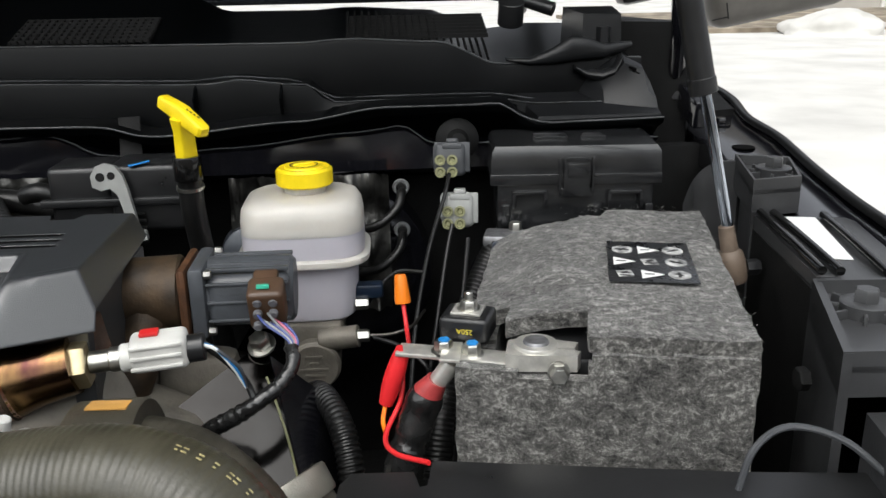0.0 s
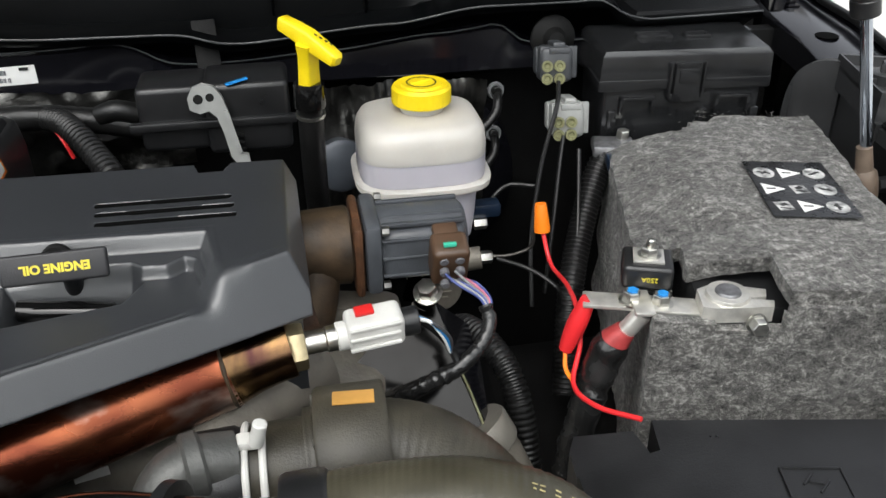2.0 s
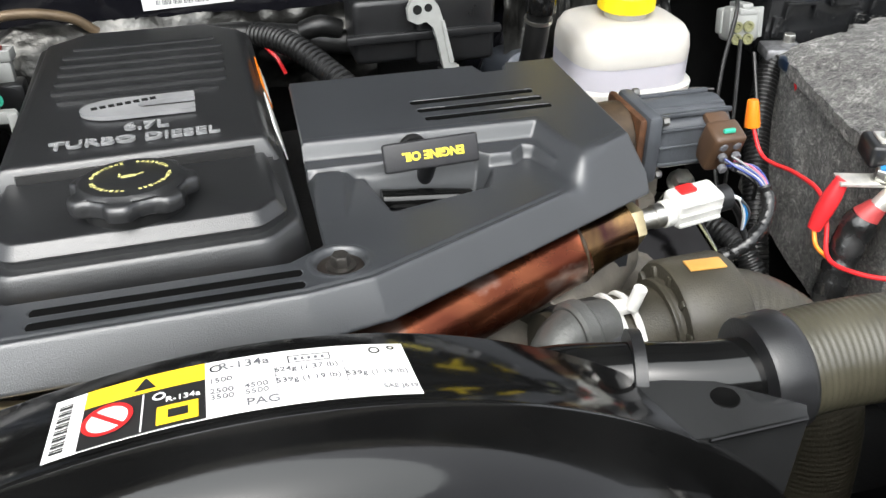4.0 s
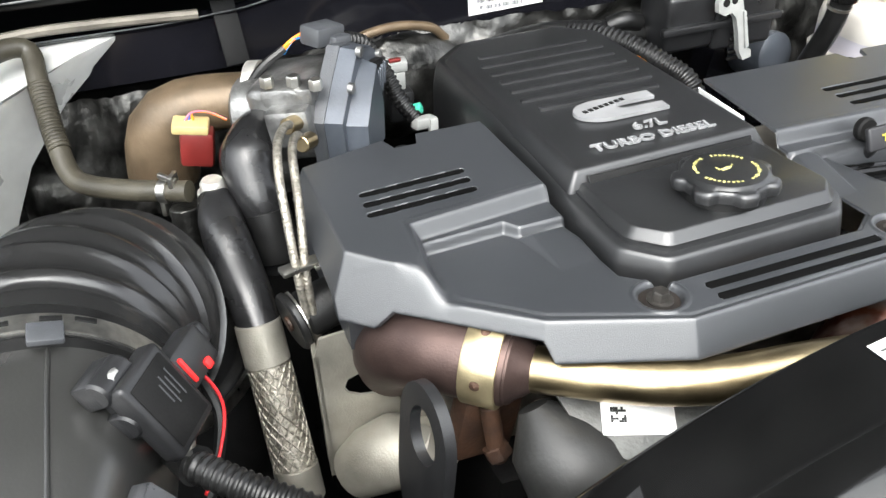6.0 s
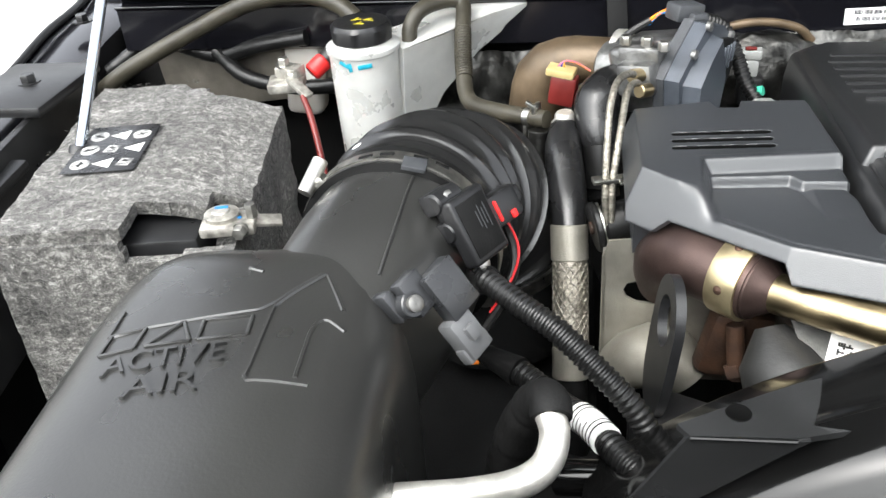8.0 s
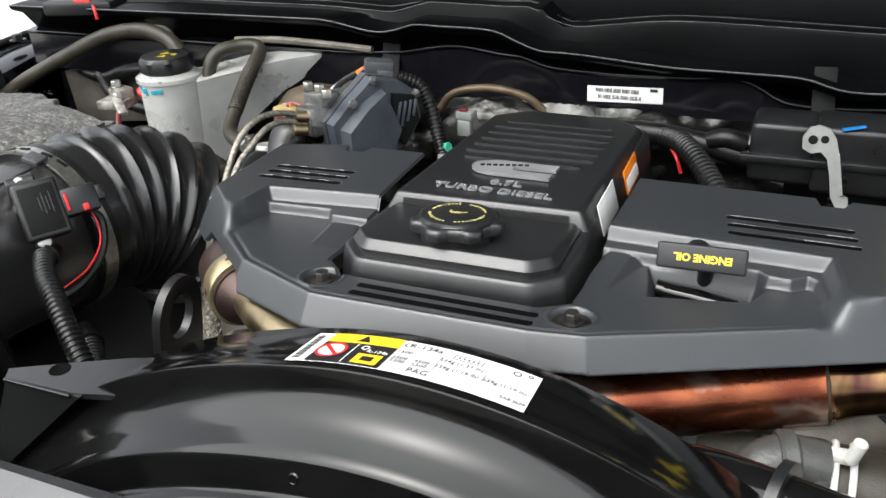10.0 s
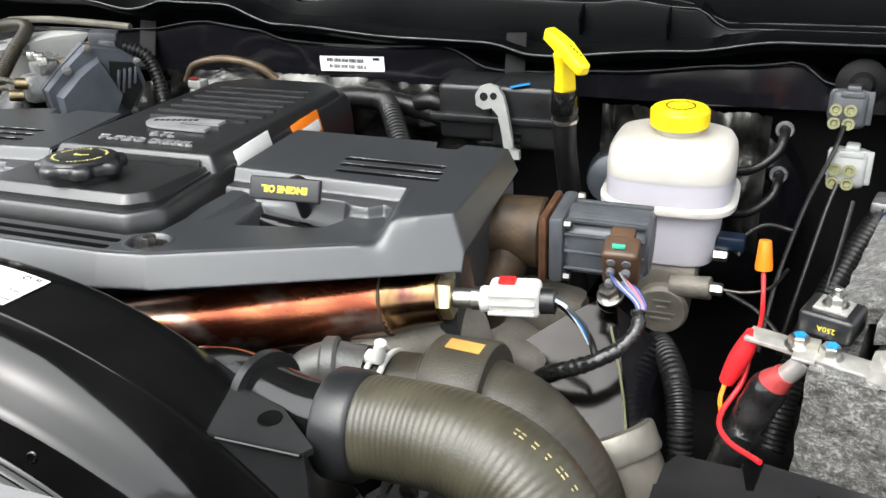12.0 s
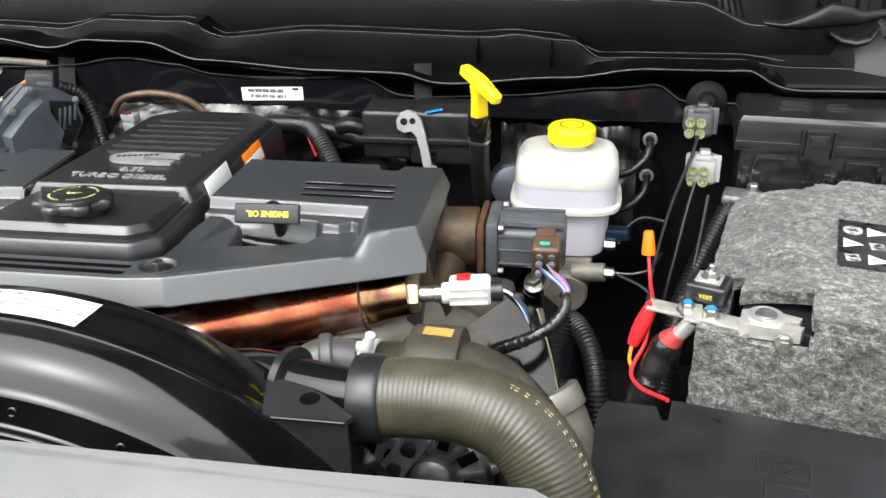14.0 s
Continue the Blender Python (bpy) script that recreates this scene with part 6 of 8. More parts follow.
# charge pipe behind it, with a rubber band
chg = thing("charge_air_pipe", "grey-black charge air hose with a wide rubber band", "hose", (0.33, -0.13, 1.1))
part("hose", tube([(0.300, -0.128, 1.166), (0.335, -0.128, 1.168), (0.370, -0.135, 1.160), (0.402, -0.148, 1.130), (0.415, -0.158, 1.085), (0.42, -0.165, 1.0)], 0.034, 40, 0.0010, lambda s: 0.00016 * math.sin(s * 2 * math.pi / 0.0044)), RUBBER, chg)
part("band", lathe([(0.030, 0), (0.0430, 0), (0.0445, 0.002), (0.0445, 0.040), (0.0430, 0.042), (0.034, 0.042)], 48, axis((0.306, -0.127, 1.166), (1, -0.03, 0.04))), RUBBER, chg, "wide rubber band with an open rim")
for k in range(12):
    a = 2 * math.pi * k / 12
    part("band_tooth", box((0.006, 0.0045, 0.008), Vector((0.306, -0.127 + 0.037 * math.cos(a), 1.166 + 0.037 * math.sin(a))), 0.001, (math.degrees(a) + 90, 0, 0)), RUBBER, chg)
part("inner_pipe", tube([(0.225, -0.135, 1.164), (0.26, -0.131, 1.165), (0.312, -0.128, 1.166)], 0.0300, 32), RUBBER, chg)
part("boot", lathe([(0.02, 0), (0.033, 0), (0.034, 0.004), (0.034, 0.03), (0.032, 0.034), (0.02, 0.034)], 36, axis((0.230, -0.136, 1.164), (1, 0.06, 0.01))), PLAST, chg)
part("orange_tag", box((0.024, 0.012, 0.0012), (0.328, -0.126, 1.2118), 0.0003, (-4, 0, -4)), TAN, chg, "faded orange sticker")
clipg = thing("hose_clip", "white plastic hose clip round the pipe", "clip", (0.27, -0.13, 1.2))
for dx in (0.0, 0.010):
    part("band", tube([(0.265 + dx, -0.1335 + 0.0318 * math.cos(a), 1.1655 + 0.0318 * math.sin(a)) for a in [math.pi * (0.05 + 0.95 * k / 10) + 0.4 for k in range(11)]], 0.0022, 8, 0.003), WHITE, clipg)
part("tab", joined(box((0.014, 0.010, 0.006), (0.268, -0.138, 1.1995), 0.0015), cyl((0.272, -0.142, 1.200), (0.276, -0.143, 1.216), 0.0042)), WHITE, clipg)

# pale and near-black patches stand in for the uneven sky reflection
SHINE = mat("steel_painted_reflection", (0.22, 0.215, 0.21), 0.10, metal=1.0, var=0.8, scale=18, rvar=0.06, bump=0.5, bscale=12, col2=(0.03, 0.028, 0.027))
shield = thing("turbo_heat_shield", "glossy black folded heat shield with a sky reflection painted in", "heat shield", (0.41, 0.0, 1.05))
part("face_plate", bevelled(loft([[Vector(p) + o for p in ((0.333, -0.019, 1.148), (0.360, 0.003, 1.162), (0.391, 0.026, 1.176), (0.401, 0.020, 1.171), (0.414, -0.016, 1.137), (0.427, -0.056, 1.101), (0.399, -0.075, 1.090), (0.366, -0.040, 1.126))] for o in (Vector((0, 0, 0)), Vector((-0.001, 0.005, -0.006)))]), 0.002, 2), SHINE, shield)
part("bolt_tab", prism([(-0.012, -0.012), (0.012, -0.012), (0.010, 0.012), (-0.010, 0.012)], -0.002, 0.002, 0.001, m=axis((0.392, 0.030, 1.180), (-0.2, -0.5, 0.85))), SHINE, shield)
part("side_plate", loft([[Vector(p) + o for p in ((0.402, 0.021, 1.171), (0.429, -0.055, 1.100), (0.462, 0.00, 1.02), (0.440, 0.05, 1.12))] for o in (Vector((0, 0, 0)), Vector((-0.005, 0.0, -0.004)))]), PAINT, shield)
hexbolt((0.396, 0.022, 1.180), (-0.2, -0.5, 0.85), 0.008, 0.010, ZINC, shield, "bolt", 0.011)
part("yellow_wire", tube([(0.400, 0.006, 1.1605), (0.408, -0.010, 1.146), (0.417, -0.030, 1.127), (0.424, -0.050, 1.108)], 0.0010, 6, 0.004), SEAL, shield)
dp = thing("down_pipe", "grey coated pipe bend low beside the hose", "pipe", (0.43, -0.06, 1.05))
DD = Vector((0.045, -0.040, -0.078)).normalized()
part("v_band", lathe([(0.030, 0), (0.0365, 0), (0.0375, 0.002), (0.0375, 0.019), (0.0365, 0.021), (0.030, 0.021)], 40, axis((0.408, -0.043, 1.096), DD)), HEATSH, dp, "pale steel band round the pipe")
part("bend", tube([Vector((0.412, -0.046, 1.09)), Vector((0.412, -0.046, 1.09)) + DD * 0.04, Vector((0.435, -0.075, 1.02)), Vector((0.44, -0.08, 0.95))], 0.033, 28), BEIGE, dp)
aux = thing("alternator", "cast aluminium alternator low behind the hose", "alternator", (0.328, -0.18, 1.0))
AM = axis((0.328, -0.150, 1.104), (0.05, -0.95, 0.22))
part("housing", lathe([(0, 0), (0.046, 0), (0.050, 0.004), (0.050, 0.022), (0.047, 0.032), (0.040, 0.038), (0, 0.038)], 48, AM), ALU, aux)
part("hub", lathe([(0, 0.036), (0.017, 0.036), (0.017, 0.043), (0.012, 0.046), (0, 0.046)], 32, AM), ALU, aux)
for k in range(9):
    fin = joined(box((0.024, 0.0072, 0.008), (0.033, 0, 0.0395), 0.0020), box((0.007, 0.0085, 0.022), (0.0485, 0, 0.028), 0.0020, (0, 18, 0)))
    fin.transform(AM @ Matrix.Rotation(2 * math.pi * k / 9 + 0.2, 4, "Z"))
    part("fin", fin, ALU, aux)
    gap = box((0.016, 0.0090, 0.002), (0.034, 0, 0.0378), 0.0008)
    gap.transform(AM @ Matrix.Rotation(2 * math.pi * (k + 0.5) / 9 + 0.2, 4, "Z"))
    part("air_gap", gap, HOLE, aux)
arm = facing((0.3105, -0.1985, 1.1420), (0.52, 0.0, 0.85), (-0.85, 0.12, 0.52))
for nm, sz, c, m_ in (("mounting_arm", (0.058, 0.020, 0.007), (0, 0, 0), MIDGREY),):
    b_ = box(sz, c, 0.002, seg=3)
    b_.transform(arm)
    part(nm, b_, m_, aux, "dark grey mounting arm")
for x in (-0.012, 0.012):
    part("bolt", lathe([(0, 0), (0.0062, 0), (0.0062, 0.003), (0.004, 0.0042), (0, 0.004)], 18, arm @ pose(x, 0, 0.003)), DARKBOLT, aux)

# power distribution cover in front of the battery
pdc = thing("power_box_cover", "wide flat black plastic cover in front of the battery", "cover", (0.6, -0.3, 1.1))
pz = lambda x, y: 1.159 + 0.015 * (x - 0.5)
part("lid", joined(prism([(0.459, -0.133), (0.466, -0.120), (0.505, -0.122), (0.509, -0.146), (0.456, -0.160)][::-1], 1.12, 1.1525, 0.003), prism([(0.517, -0.1215), (0.700, -0.158), (0.78, -0.17), (0.80, -0.55), (0.448, -0.55), (0.452, -0.235), (0.456, -0.158), (0.512, -0.148)][::-1], 1.10, pz, 0.0045, seg=3)), PLAST, pdc)
icons = []
M = pose(0.590, -0.192, 1.1606, 0, 0, -12)
for s, p, r in (((0.036, 0.0015, 0.001), (0, 0.012, 0), 0), ((0.036, 0.0015, 0.001), (0, -0.012, 0), 0), ((0.0015, 0.024, 0.001), (-0.018, 0, 0), 0), ((0.0015, 0.024, 0.001), (0.018, 0, 0), 0), ((0.012, 0.0016, 0.001), (-0.004, 0.003, 0), 50), ((0.012, 0.0016, 0.001), (0.004, -0.003, 0), 50), ((0.008, 0.0016, 0.001), (0, 0, 0), -10), ((0.028, 0.0015, 0.001), (0.003, -0.022, 0), 0), ((0.028, 0.0015, 0.001), (0.003, -0.036, 0), 0), ((0.0015, 0.014, 0.001), (-0.011, -0.029, 0), 0), ((0.0015, 0.014, 0.001), (0.017, -0.029, 0), 0)):
    bmx = box((s[0], s[1], 0.0024), p, 0.0004, (0, 0, r))
    bmx.transform(M)
    icons.append(bmx)
part("raised_icon", joined(*icons), PLAST, pdc)
wl_ = thing("grey_loop_wire", "thin grey wire looping over the power box", "wire", (0.75, -0.2, 1.17))
part("strand", tube([(0.690, -0.175, 1.16), (0.700, -0.170, 1.185), (0.722, -0.165, 1.195), (0.750, -0.175, 1.190), (0.775, -0.19, 1.17)], 0.0022, 8, 0.004), GREYP, wl_)

# ---- fender side ----
BOOTB = mat("dusty_boot", (0.13, 0.095, 0.07), 0.6, var=0.3, scale=60)
strut = thing("gas_strut", "gas strut with a bright rod holding the hood", "gas strut", (0.787, 0.078, 1.2))
part("rod", cyl((0.786, 0.078, 1.215), (0.752, 0.085, 1.36), 0.0048), CHROME, strut)
part("cylinder", cyl((0.7525, 0.085, 1.355), (0.67, 0.10, 1.72), 0.0105), PLAST, strut)
part("collar", cyl((0.753, 0.085, 1.352), (0.750, 0.0855, 1.365), 0.0115), PLAST, strut)
part("boot", lathe([(0, 0), (0.010, 0), (0.0115, 0.004), (0.0118, 0.018), (0.0105, 0.026), (0.0075, 0.029), (0.0065, 0.050), (0.005, 0.051)], 24, axis((0.789, 0.077, 1.193), (-0.22, 0.05, 1))), BOOTB, strut, "dusty brown end boot")
hexbolt((0.797, 0.076, 1.206), (1, 0, 0), 0.007, 0.012, PLAST, strut, "ball_stud")
strut2 = thing("gas_strut", "gas strut with a bright rod on the far fender", "gas strut", (-0.78, 0.08, 1.2))
part("rod", cyl((-0.757, 0.040, 1.222), (-0.735, 0.155, 1.385), 0.0052), CHROME, strut2)
part("cylinder", cyl((-0.7357, 0.152, 1.380), (-0.690, 0.385, 1.71), 0.0105), PLAST, strut2)
part("boot", cyl((-0.760, 0.028, 1.205), (-0.754, 0.056, 1.245), 0.010), PLAST, strut2)

FADED = mat("faded_black_plastic", (0.036, 0.0365, 0.038), 0.36, bump=0.2, bscale=700, var=0.3, scale=20, spec=0.6)
side = thing("headlamp_bracket", "black plastic fender brackets with star-ribbed bolt pads", "bracket", (0.86, 0.1, 1.1))


def pad(c, z, bolt_at, depth):
    """A rimmed tray with ribs round its flanged bolt; c: the corners of its top."""
    n = len(c)
    m = Vector((sum(p[0] for p in c) / n, sum(p[1] for p in c) / n))
    part("pad", prism(c, z - depth, z - 0.010, 0.002), FADED, side)
    for i in range(n):
        p, q = Vector(c[i]), Vector(c[(i + 1) % n])
        p2, q2 = p + (m - p).normalized() * 0.005, q + (m - q).normalized() * 0.005
        part("pad_rim", prism([tuple(v) for v in (p, q, q2, p2)], z - 0.014, z, 0.0012), FADED, side)
    bx, by = bolt_at
    for k in range(8):
        a = math.pi * k / 4 + 0.3
        r = 0.020 if k % 2 else 0.026
        part("pad_rib", box((0.0025, r, 0.008), (bx + math.cos(a) * r * 0.6, by + math.sin(a) * r * 0.6, z - 0.0075), 0.0007, (0, 0, math.degrees(a) - 90)), FADED, side)
    part("bolt_collar", lathe([(0.009, -0.012), (0.0155, -0.012), (0.0165, -0.001), (0.0150, 0.0), (0.009, 0.0)], 28, pose(bx, by, z)), FADED, side)
    hexbolt((bx, by, z - 0.001), (0, 0, 1), 0.0085, 0.010, FADED, side, "bolt", 0.0125)


pad([(0.822, 0.130), (0.870, 0.138), (0.897, 0.219), (0.850, 0.240)], 1.268, (0.863, 0.180), 0.034)
pad([(0.757, -0.151), (0.835, -0.156), (0.870, -0.036), (0.799, -0.030)], 1.234, (0.813, -0.076), 0.030)
part("rear_wall", loft([[Vector((0.856 - 0.050 * f - s * 0.005, 0.228 + 0.030 * math.sin(2.6 * f), z)) for z in (1.03, 1.262 - 0.045 * f * f)] + [Vector((0.860 - 0.050 * f + s * 0.0, 0.234 + 0.030 * math.sin(2.6 * f), z)) for z in (1.262 - 0.045 * f * f, 1.03)] for f, s in [(k / 10, 1) for k in range(11)]]), FADED, side)
part("side_wall", prism([(0.820, 0.124), (0.826, 0.124), (0.861, 0.230), (0.855, 0.230)], 1.03, 1.240, 0.002), FADED, side)
part("front_wall", prism([(0.757, -0.151), (0.763, -0.152), (0.805, -0.031), (0.799, -0.030)], 0.98, 1.233, 0.002), FADED, side)
part("inner_wall", prism([(0.800, -0.030), (0.806, -0.030), (0.828, 0.124), (0.822, 0.124)], 1.00, 1.225, 0.002), MATTE, side)
lampz = lambda x, y: 1.240 + 0.03 * (y - 0.08) - 0.08 * (x - 0.85)
part("lamp_back", prism([(0.822, 0.122), (0.915, 0.128), (0.885, -0.032), (0.803, -0.028)], 1.15, lambda x, y: lampz(x, y) - 0.006, 0.004, seg=3), FADED, side)
for x0, x1 in ((0.826, 0.808), (0.838, 0.822), (0.884, 0.858)):
    part("rail", tube([(x0, 0.120, lampz(x0, 0.12) - 0.002), ((x0 + x1) / 2, 0.05, lampz(x1, 0.05) - 0.002), (x1, -0.026, lampz(x1, -0.026) - 0.002)], 0.0036, 10), GLOSS, side)
part("white_sticker", prism([(0.846, 0.118), (0.877, 0.120), (0.852, 0.010), (0.826, 0.010)], lambda x, y: lampz(x, y) - 0.0055, lambda x, y: lampz(x, y) - 0.0048, 0.0002), PAPER, side, "blank white sticker")
part("front_lamp_back", prism([(0.772, -0.158), (0.90, -0.165), (0.90, -0.40), (0.742, -0.40)], 1.05, lambda x, y: 1.205 + 0.05 * y, 0.006, seg=3), FADED, side)
hexbolt((0.766, -0.098, 1.19), (-1, 0, 0), 0.008, 0.007, MATTE, side, "screw")
COWLC = mat("cowl_corner_plastic", (0.010, 0.0105, 0.0115), 0.36, bump=0.15, bscale=700, var=0.3, scale=9, spec=0.3)
corner = thing("cowl_corner", "grey plastic cowl corner with a moulded horn", "cowl corner", (0.76, 0.36, 1.3))
part("base_pad", prism([(0.662, 0.312), (0.795, 0.312), (0.80, 0.42), (0.640, 0.42)], 1.290, lambda x, y: 1.300 + 0.22 * max(0, y - 0.325), 0.004, 0.004, 3), COWLC, corner)
part("raised_block", bevelled(loft([[Vector((x, y, z)) for y, z in sec] + [Vector((x, 0.470, 1.292))] for x, sec in (
    (0.722, [(0.366, 1.294), (0.384, 1.312), (0.398, 1.322), (0.410, 1.326), (0.470, 1.336)]),
    (0.742, [(0.342, 1.294), (0.352, 1.317), (0.375, 1.333), (0.385, 1.338), (0.470, 1.346)]),
    (0.768, [(0.331, 1.294), (0.344, 1.319), (0.366, 1.348), (0.375, 1.354), (0.470, 1.362)]),
    (0.789, [(0.323, 1.294), (0.339, 1.319), (0.362, 1.341), (0.372, 1.345), (0.470, 1.352)]),
    (0.797, [(0.321, 1.294), (0.336, 1.312), (0.360, 1.326), (0.372, 1.330), (0.470, 1.336)]),
    (0.800, [(0.326, 1.292), (0.340, 1.300), (0.362, 1.308), (0.374, 1.310), (0.470, 1.312)]))]), 0.0016, 2, 12), COWLC, corner, angle=24)
part("spout", loft([[Vector((x, y + 0.010 * math.cos(a), z + h * math.sin(a))) for a in [2 * math.pi * k / 14 for k in range(14)]] for x, y, z, h in ((0.716, 0.384, 1.343, 0.003), (0.728, 0.380, 1.336, 0.005), (0.744, 0.374, 1.334, 0.006), (0.757, 0.370, 1.339, 0.006), (0.765, 0.372, 1.354, 0.004))]), COWLC, corner)
part("horn", loft([[Vector((x, y + 0.007 * math.cos(a), z + h * math.sin(a))) for a in [2 * math.pi * k / 14 for k in range(14)]] for x, y, z, h in ((0.640, 0.398, 1.352, 0.002), (0.665, 0.390, 1.350, 0.004), (0.690, 0.386, 1.356, 0.009), (0.712, 0.384, 1.364, 0.0145), (0.732, 0.386, 1.363, 0.012), (0.750, 0.388, 1.360, 0.008), (0.782, 0.392, 1.366, 0.004))]), COWLC, corner)
part("tower", prism([(0.731, 0.412), (0.772, 0.402), (0.788, 0.50), (0.726, 0.50)], 1.33, lambda x, y: 1.399 + 0.05 * (y - 0.40), 0.005, 0.006, 2), COWLC, corner)
part("tower_facet", prism([(0.748, 0.396), (0.756, 0.394), (0.764, 0.410), (0.744, 0.412)], 1.35, lambda x, y: 1.385, 0.003, 0.002, 2), COWLC, corner)
for x, z in ((0.776, 1.3445), (0.780, 1.3395)):
    part("slot_mark", box((0.009, 0.004, 0.003), (x, 0.3605, z - 0.002), 0.001, (0, 24, -10)), HOLE, corner)
MIRRORP = mat("mirror_housing_plastic", (0.095, 0.088, 0.080), 0.42, bump=0.2, bscale=500, var=0.15)
mirror = thing("side_mirror", "grey underside of the truck's side mirror", "mirror", (1.15, 0.95, 1.5))
part("housing", box((0.28, 0.14, 0.24), (1.262, 1.13, 1.470), 0.035, (0, -11, -4), 4), MIRRORP, mirror)
part("badge_frame", joined(*[box(sz, p, 0.001, (0, -11, -4)) for sz, p in (((0.030, 0.003, 0.0025), (1.150, 1.058, 1.352)), ((0.0025, 0.003, 0.030), (1.164, 1.058, 1.366)))]), MATTE, mirror)
part("arm", box((0.20, 0.06, 0.05), (1.05, 1.08, 1.42), 0.015, (0, -10, 0)), PLAST, mirror)
hinge = thing("hood_hinge", "dark steel hood hinge arm beside the cowl", "hinge", (0.86, 0.45, 1.3))
part("arm", tube([(0.87, 0.50, 1.285), (0.862, 0.46, 1.34), (0.85, 0.43, 1.42), (0.845, 0.47, 1.55)], 0.011, 10), PAINT, hinge)
part("link", box((0.02, 0.10, 0.035), (0.875, 0.45, 1.292), 0.005, (15, 0, 0)), PAINT, hinge)
part("housing", prism([(0.795, 0.50), (0.875, 0.46), (0.945, 0.60), (0.955, 0.75), (0.795, 0.75)], 1.20, lambda x, y: 1.385 - 0.9 * max(0, x - 0.875), 0.014, 0.01, 3), MATTE, hinge, "dark body behind the hinge")
hexbolt((0.920, 0.455, 1.259), (0, 0, 1), 0.008, 0.009, PAINT, hinge, "bolt", 0.013)
part("pivot", joined(box((0.030, 0.018, 0.012), (0.872, 0.470, 1.292), 0.003, (0, 20, 30)), cyl((0.858, 0.480, 1.300), (0.880, 0.455, 1.296), 0.0065)), FADED, hinge, "worn hinge pivot")
part("rail_hole", lathe([(0, 0), (0.013, 0), (0.0125, 0.0008), (0, 0.0008)], 24, pose(0.904, 0.344, 1.2525)), HOLE, hinge, "oval hole in the rail")


# ---- passenger's side of the bay ----
abox = thing("air_box", "large rounded black air filter box with moulded lines", "air box", (-0.487, -0.33, 1.0))


def abr(z, k, p=5.0, n=64):
    return squircle(-0.487, -0.335, z, 0.103 - k, 0.195 - k, n, p, 0.06)


lid = part("lid", loft([abr(0.98, 0.0), abr(1.20, -0.001), abr(1.235, 0.002), abr(1.252, 0.006), abr(1.264, 0.013), abr(1.273, 0.023), abr(1.279, 0.038), abr(1.2825, 0.060, 4), abr(1.2835, 0.085, 3)]), ABOX, abox, angle=60)
neck = part("outlet_neck", loft([[Vector((q.x, y, q.y)) for q in squircle(cx, cz, 0, a, b, 56, p)] for cx, y, cz, a, b, p in ((-0.462, -0.270, 1.206, 0.044, 0.058, 4.5), (-0.452, -0.220, 1.213, 0.050, 0.060, 4.5), (-0.443, -0.190, 1.216, 0.056, 0.061, 4.0), (-0.436, -0.150, 1.217, 0.062, 0.064, 3.4), (-0.430, -0.110, 1.217, 0.068, 0.069, 2.7), (-0.425, -0.066, 1.216, 0.0725, 0.0725, 2.1))]), ABOX, abox, angle=60)
bpy.context.view_layer.update()


def lid_top(x, y):
    """Height of the lid under a point of the plan."""
    hit, p, n_, k_ = lid.ray_cast(lid.matrix_world.inverted() @ Vector((x, y, 1.6)), Vector((0, 0, -1)))
    return (lid.matrix_world @ p).z if hit else 1.28


for pts in (((-0.446, -0.202), (-0.466, -0.236), (-0.473, -0.244), (-0.520, -0.259), (-0.556, -0.270), (-0.558, -0.245)), ((-0.444, -0.202), (-0.462, -0.234), (-0.465, -0.242), (-0.462, -0.305), (-0.428, -0.304)), ((-0.442, -0.203), (-0.425, -0.236)), ((-0.436, -0.300), (-0.438, -0.261), (-0.436, -0.250), (-0.432, -0.247), (-0.420, -0.254)), ((-0.4935, -0.2005), (-0.483, -0.2045))):
    fine = [Vector(a).lerp(Vector(b), k / 6) for a, b in zip(pts, pts[1:]) for k in range(6)] + [Vector(pts[-1])]
    part("moulded_line", tube([(p.x, p.y, lid_top(p.x, p.y) + 0.0002) for p in fine], 0.0014, 6, 0.004), ABOX, abox)
crease = []
for k in range(15):
    x, y = -0.407 - 0.005 * k / 14, -0.082 - 0.112 * k / 14
    struck, p, n_, k_ = neck.ray_cast(neck.matrix_world.inverted() @ Vector((x, y, 1.6)), Vector((0, 0, -1)))
    crease.append((x, y, (neck.matrix_world @ p).z + 0.0003))
part("neck_crease", tube(crease, 0.0012, 8, 0.004), ABOX, abox)
LM = pose(-0.512, -0.292, 1.2836, 0, 0, 13)
words = [letters("lettering", "ACTIVE", 0.024, LM, ABOX, abox, 0.0020, "raised lettering in the same plastic", 0.0, 0.85), letters("lettering", "AIR", 0.024, LM @ pose(0.002, -0.022, 0), ABOX, abox, 0.0020, "", 0.0, 1.1)]
# the maker's name above it stays a row of plain outlines
for poly in ([(-0.040, 0.014), (-0.020, 0.014), (-0.016, 0.032), (-0.036, 0.032)], [(-0.014, 0.014), (0.012, 0.014), (0.006, 0.033)], [(0.016, 0.014), (0.044, 0.014), (0.046, 0.032), (0.018, 0.032)]):
    for p, q in zip(poly, poly[1:] + poly[:1]):
        d = Vector(q) - Vector(p)
        b_ = box((d.length, 0.0024, 0.0020), (0, 0, 0), 0.0006)
        b_.transform(LM @ pose((p[0] + q[0]) / 2, (p[1] + q[1]) / 2, 0.0006, 0, 0, math.degrees(math.atan2(d.y, d.x))))
        words.append(part("raised_mark", b_, ABOX, abox))
for ob in words:
    for v in ob.data.vertices:
        v.co.z += lid_top(v.co.x, v.co.y) - 1.2836

